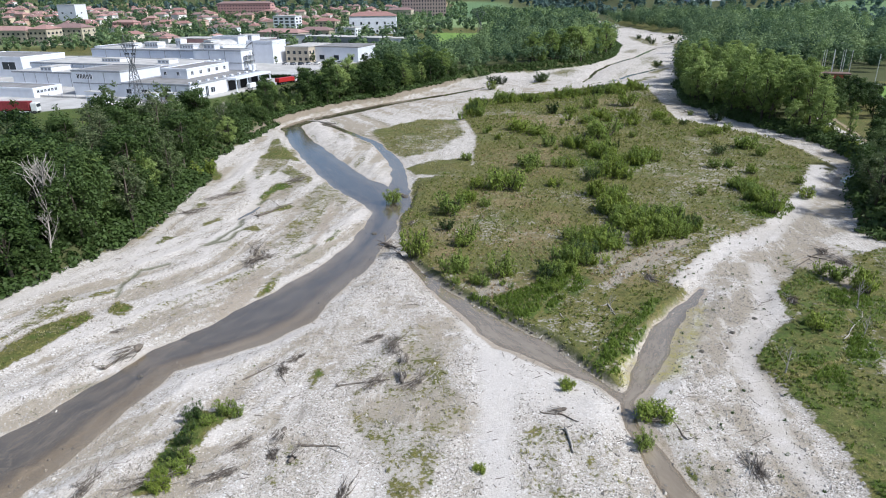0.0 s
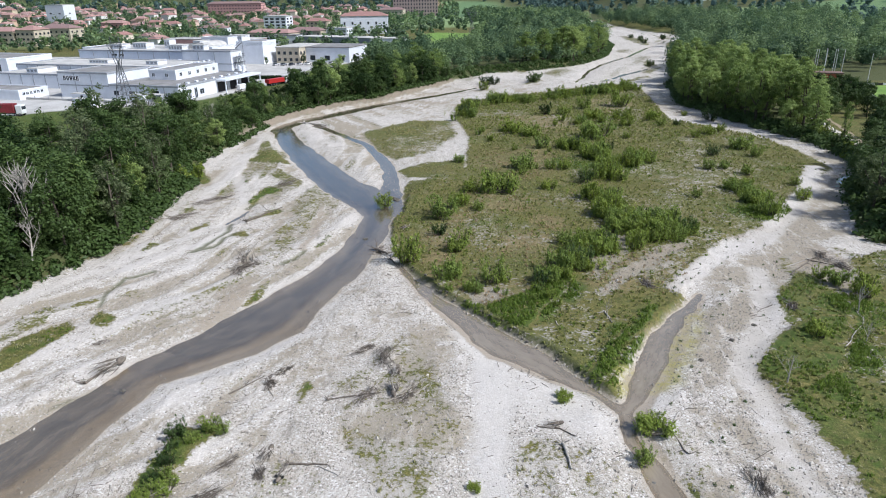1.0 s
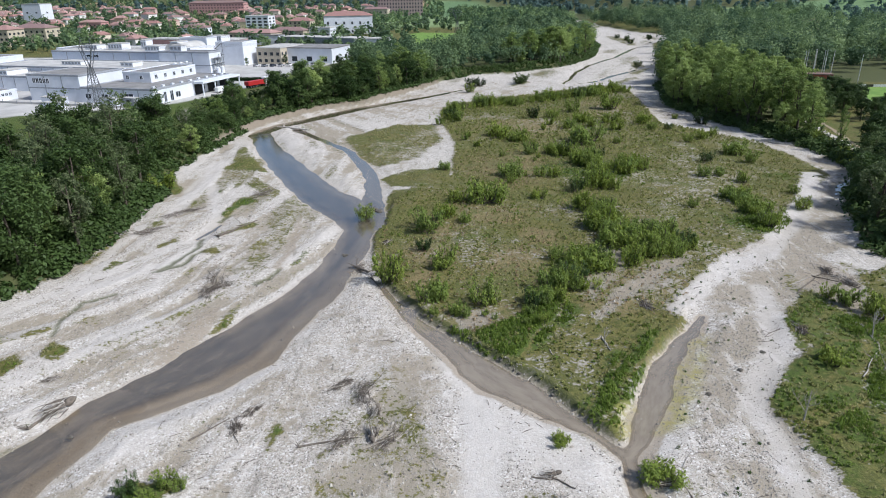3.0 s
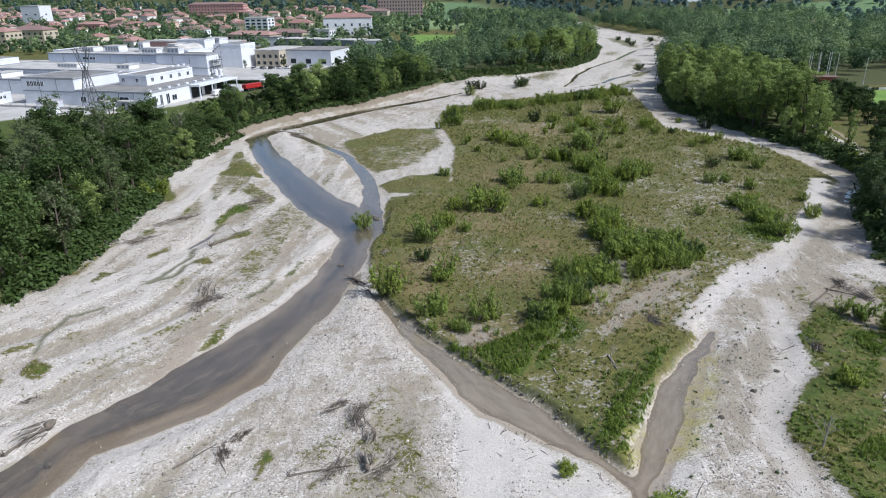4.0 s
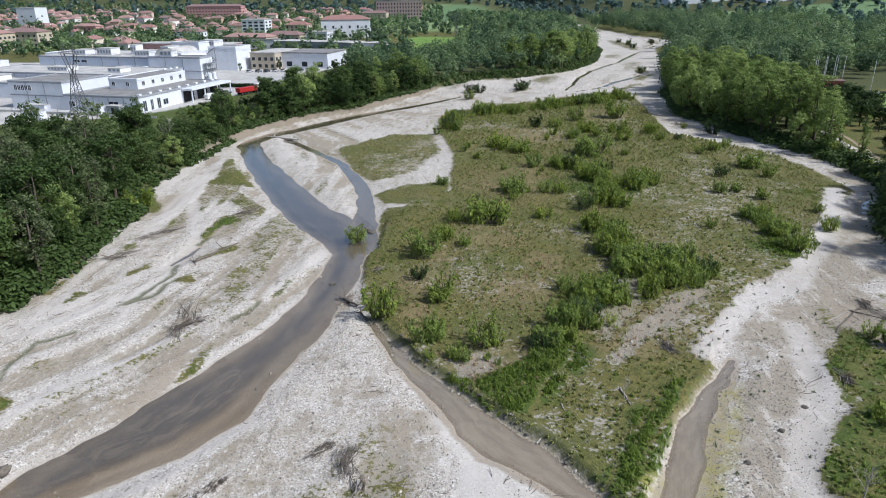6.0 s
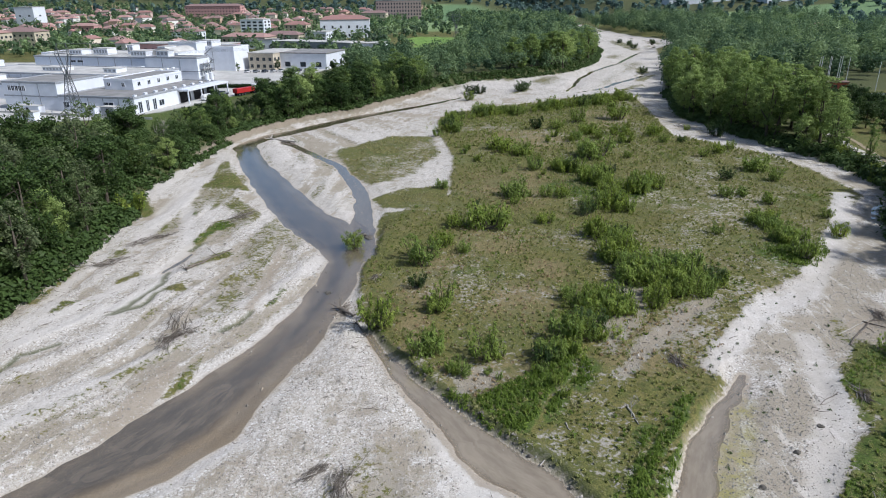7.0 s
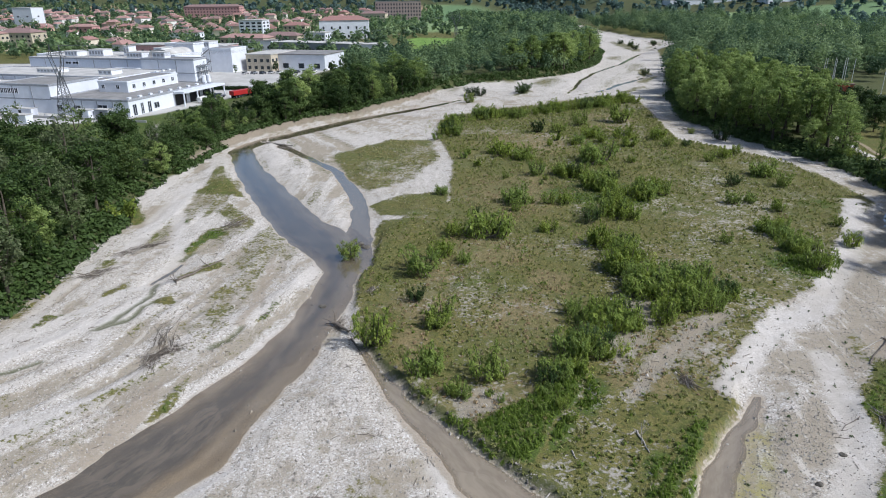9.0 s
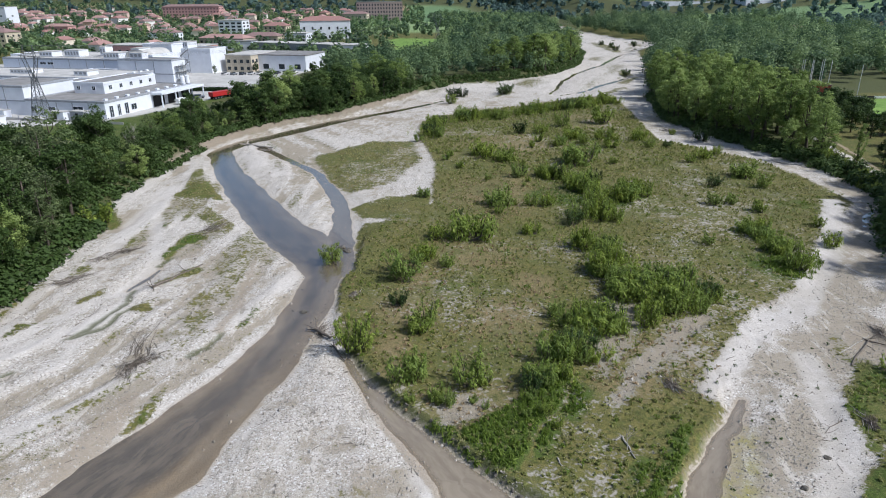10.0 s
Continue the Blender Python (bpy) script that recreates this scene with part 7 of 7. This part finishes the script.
def tussock(f, x, y, rng):
    return (f["cover"] + 0.5 * fbm(x, y, 3) > 0.55) & (f["land"] > 0.5) & (f["water"] > 0.3) & (fbm(x + 3, y, 1.6, 2) > rng.uniform(-0.2, 0.6, len(x)))


def green(f, x, y, rng):
    return (f["cover"] > 0.45) & (f["land"] > 0.5) & (f["water"] > 0.2) & (f["lush"] + 0.5 * fbm(x, y, 4) > 0.62)


scatter_grass("dry_grass", 62000, (-62, 75, 38, 160), M_GRASS, 0.20, tussock, 61, "dry olive grass tussocks on the island")
scatter_grass("green_grass", 45000, (-62, 75, 35, 150), M_HERB, 0.24, green, 62, "fresh green herbs in the damp hollows")
scatter_grass("far_grass", 26000, (-30, 80, 150, 285), M_GRASS, 0.32, tussock, 63, "dry grass on the upper island")


def reeds(f, x, y, rng):
    return (f["land"] > 0.5) & (f["water"] > 0.2) & (f["lush"] > 0.72) & ((f["island"] < 0.5) | (f["bar"] < 0))


scatter_grass("green_reeds", 34000, (-14, 60, 40, 125), M_HERB, 0.36, reeds, 64, "tall fresh green herbs in the damp hollows", 0.9, 7)


def clumped(lo, hi, seed_shift):
    def test(f, x, y, rng):
        patch = fbm(x + seed_shift, y - seed_shift, 14, 3)
        return ((f["island"] < -0.4) | (f["bar"] < -0.4)) & (f["cover"] > 0.4) & (patch > lo) & (patch < hi) & (f["tan"] < 0.75)
    return test


scatter_grass("grass_tussocks", 9000, (-18, 75, 52, 170), M_TUFT, 0.21, clumped(-0.45, 1.0, 11.0), 65, "olive tussocks with pale tips on the island", 0.5, 14)
scatter_grass("far_tussocks", 5200, (-14, 80, 170, 285), M_TUFT, 0.42, clumped(-0.3, 1.0, 31.0), 66, "olive tussocks on the upper island", 0.5, 10)
scatter_grass("dry_stalks", 5000, (-18, 75, 52, 170), M_STALK, 0.22, lambda f, x, y, rng: (f["island"] < -0.3) & (f["tan"] + 0.7 * fbm(x, y, 6) > 0.38), 67,
              "rusty dry stalks on the bare patches", 0.5, 9)


def low_bushes():
    """Knee-high herbs and seedlings dotted over the island, too many to count."""
    rng = np.random.default_rng(71)
    n = 4200
    x, y = rng.uniform(-20, 80, n), rng.uniform(50, 285, n)
    f = fields(x, y)
    keep = ((f["island"] < -0.5) | (f["bar"] < -0.5)) & (fbm(x, y, 16) + 0.4 * rng.normal(size=n) > 0.02)
    x, y, z = x[keep], y[keep], f["z"][keep]
    r = rng.uniform(0.15, 0.5, len(x))
    v, q = leaves(rng, np.stack([x, y, z + r * 0.6], -1), r, 16, 0.16, 0.4, 0.4)
    tagged(link_mesh("low_herbs", v, q, M_HERB), "knee-high dark green herbs dotted over the island", "herbs", kind="stuff")
    n = 260
    x, y = rng.uniform(14, 46, n), rng.uniform(36, 100, n)
    f = fields(x, y)
    keep = (f["cover"] < 0.3) & (f["water"] > 0.5) & (rng.random(n) < 0.5)
    x, y, z = x[keep], y[keep], f["z"][keep]
    r = rng.uniform(0.12, 0.3, len(x))
    v, q = leaves(rng, np.stack([x, y, z + r * 0.5], -1), r, 22, 0.12, 0.3, 0.5)
    tagged(link_mesh("gravel_weeds", v, q, M_TREE), "small grey-green weeds sprinkled on the gravel", "weeds", kind="stuff")


low_bushes()


# ---------------------------------------------------------------- boulders along the island's cut edge
def boulder_mesh(seed):
    rng = np.random.default_rng(seed)
    bm = bmesh.new()
    bmesh.ops.create_icosphere(bm, subdivisions=2, radius=1)
    k = rng.uniform(0.7, 1.2, 3)
    for v in bm.verts:
        v.co = Vector((v.co.x * k[0], v.co.y * k[1], v.co.z * k[2] * 0.6)) * (1 + 0.6 * noise.noise(v.co * 1.1 + Vector((seed, 0, 0))))
    me = bpy.data.meshes.new("boulder")
    bm.to_mesh(me)
    bm.free()
    me.materials.append(M_ROCK)
    return me


M_ROCK = plain("dark_bank_rock", (0.13, 0.118, 0.10), 0.9, wear=0.45, scale=2.5)
BOULDERS = [boulder_mesh(s) for s in (1, 2, 3, 4)]


def lay_boulders():
    rng = np.random.default_rng(81)
    for (ax, ay, aw), (bx, by, bw) in zip(BACK[:8], BACK[1:9]):
        ln = math.hypot(bx - ax, by - ay)
        for i in range(int(ln * 1.0)):
            t = rng.random()
            d = aw + (bw - aw) * t + rng.uniform(0.1, 0.9)
            x, y = ax + (bx - ax) * t - (by - ay) / ln * d, ay + (by - ay) * t + (bx - ax) / ln * d
            ob = new("boulder", BOULDERS[int(rng.integers(0, 4))])
            s = rng.uniform(0.08, 0.28)
            ob.matrix_basis = Matrix.LocRotScale((x, y, max(-0.3, float(height(x, y)[0])) + s * 0.2), Euler((0, 0, rng.random() * 6)), (s, s, s))
            tagged(ob, "dark rough stone on the island's eroded bank", "stone", "bank stones")
    for x, y, s in ((-20.5, 99, 0.5), (-18, 121, 0.7), (-19.2, 122.5, 0.5), (-38, 53, 0.3), (24.2, 61.5, 0.3), (29, 66, 0.35), (33, 70, 0.3)):
        ob = new("boulder", BOULDERS[int(rng.integers(0, 4))])
        ob.matrix_basis = Matrix.LocRotScale((x, y, max(-0.35, float(height(x, y)[0])) + s * 0.2), Euler((0, 0, x)), (s, s, s))
        tagged(ob, "dark boulder standing in the shallow river", "stone", "river boulders")


lay_boulders()


def flood_twigs():
    """Small sticks left on the gravel by high water, too many to count."""
    rng = np.random.default_rng(91)
    n = 2600
    x, y = rng.uniform(-62, 34, n), 31 + 95 * rng.random(n) ** 1.2
    f = fields(x, y)
    keep = (f["land"] > 0.5) & (f["water"] > 0.4) & (f["cover"] < 0.6) & (fbm(x, y, 7) > rng.uniform(-0.3, 0.4, n))
    pieces = []
    for px, py, pz in zip(x[keep], y[keep], f["z"][keep]):
        a = rng.normal(0.9, 0.9)
        line = bent(rng, (px, py, pz + 0.04), (math.cos(a), math.sin(a), 0), rng.uniform(0.3, 1.3), 3, 0.15)
        line[:, 2] = pz + 0.04
        pieces.append(tube(line, [0.03, 0.03, 0.015], 3))
    v, q = merge(pieces)
    tagged(link_mesh("flood_twigs", v, q, M_DRIFT), "small dark sticks strewn over the gravel", "twigs", kind="stuff")


flood_twigs()
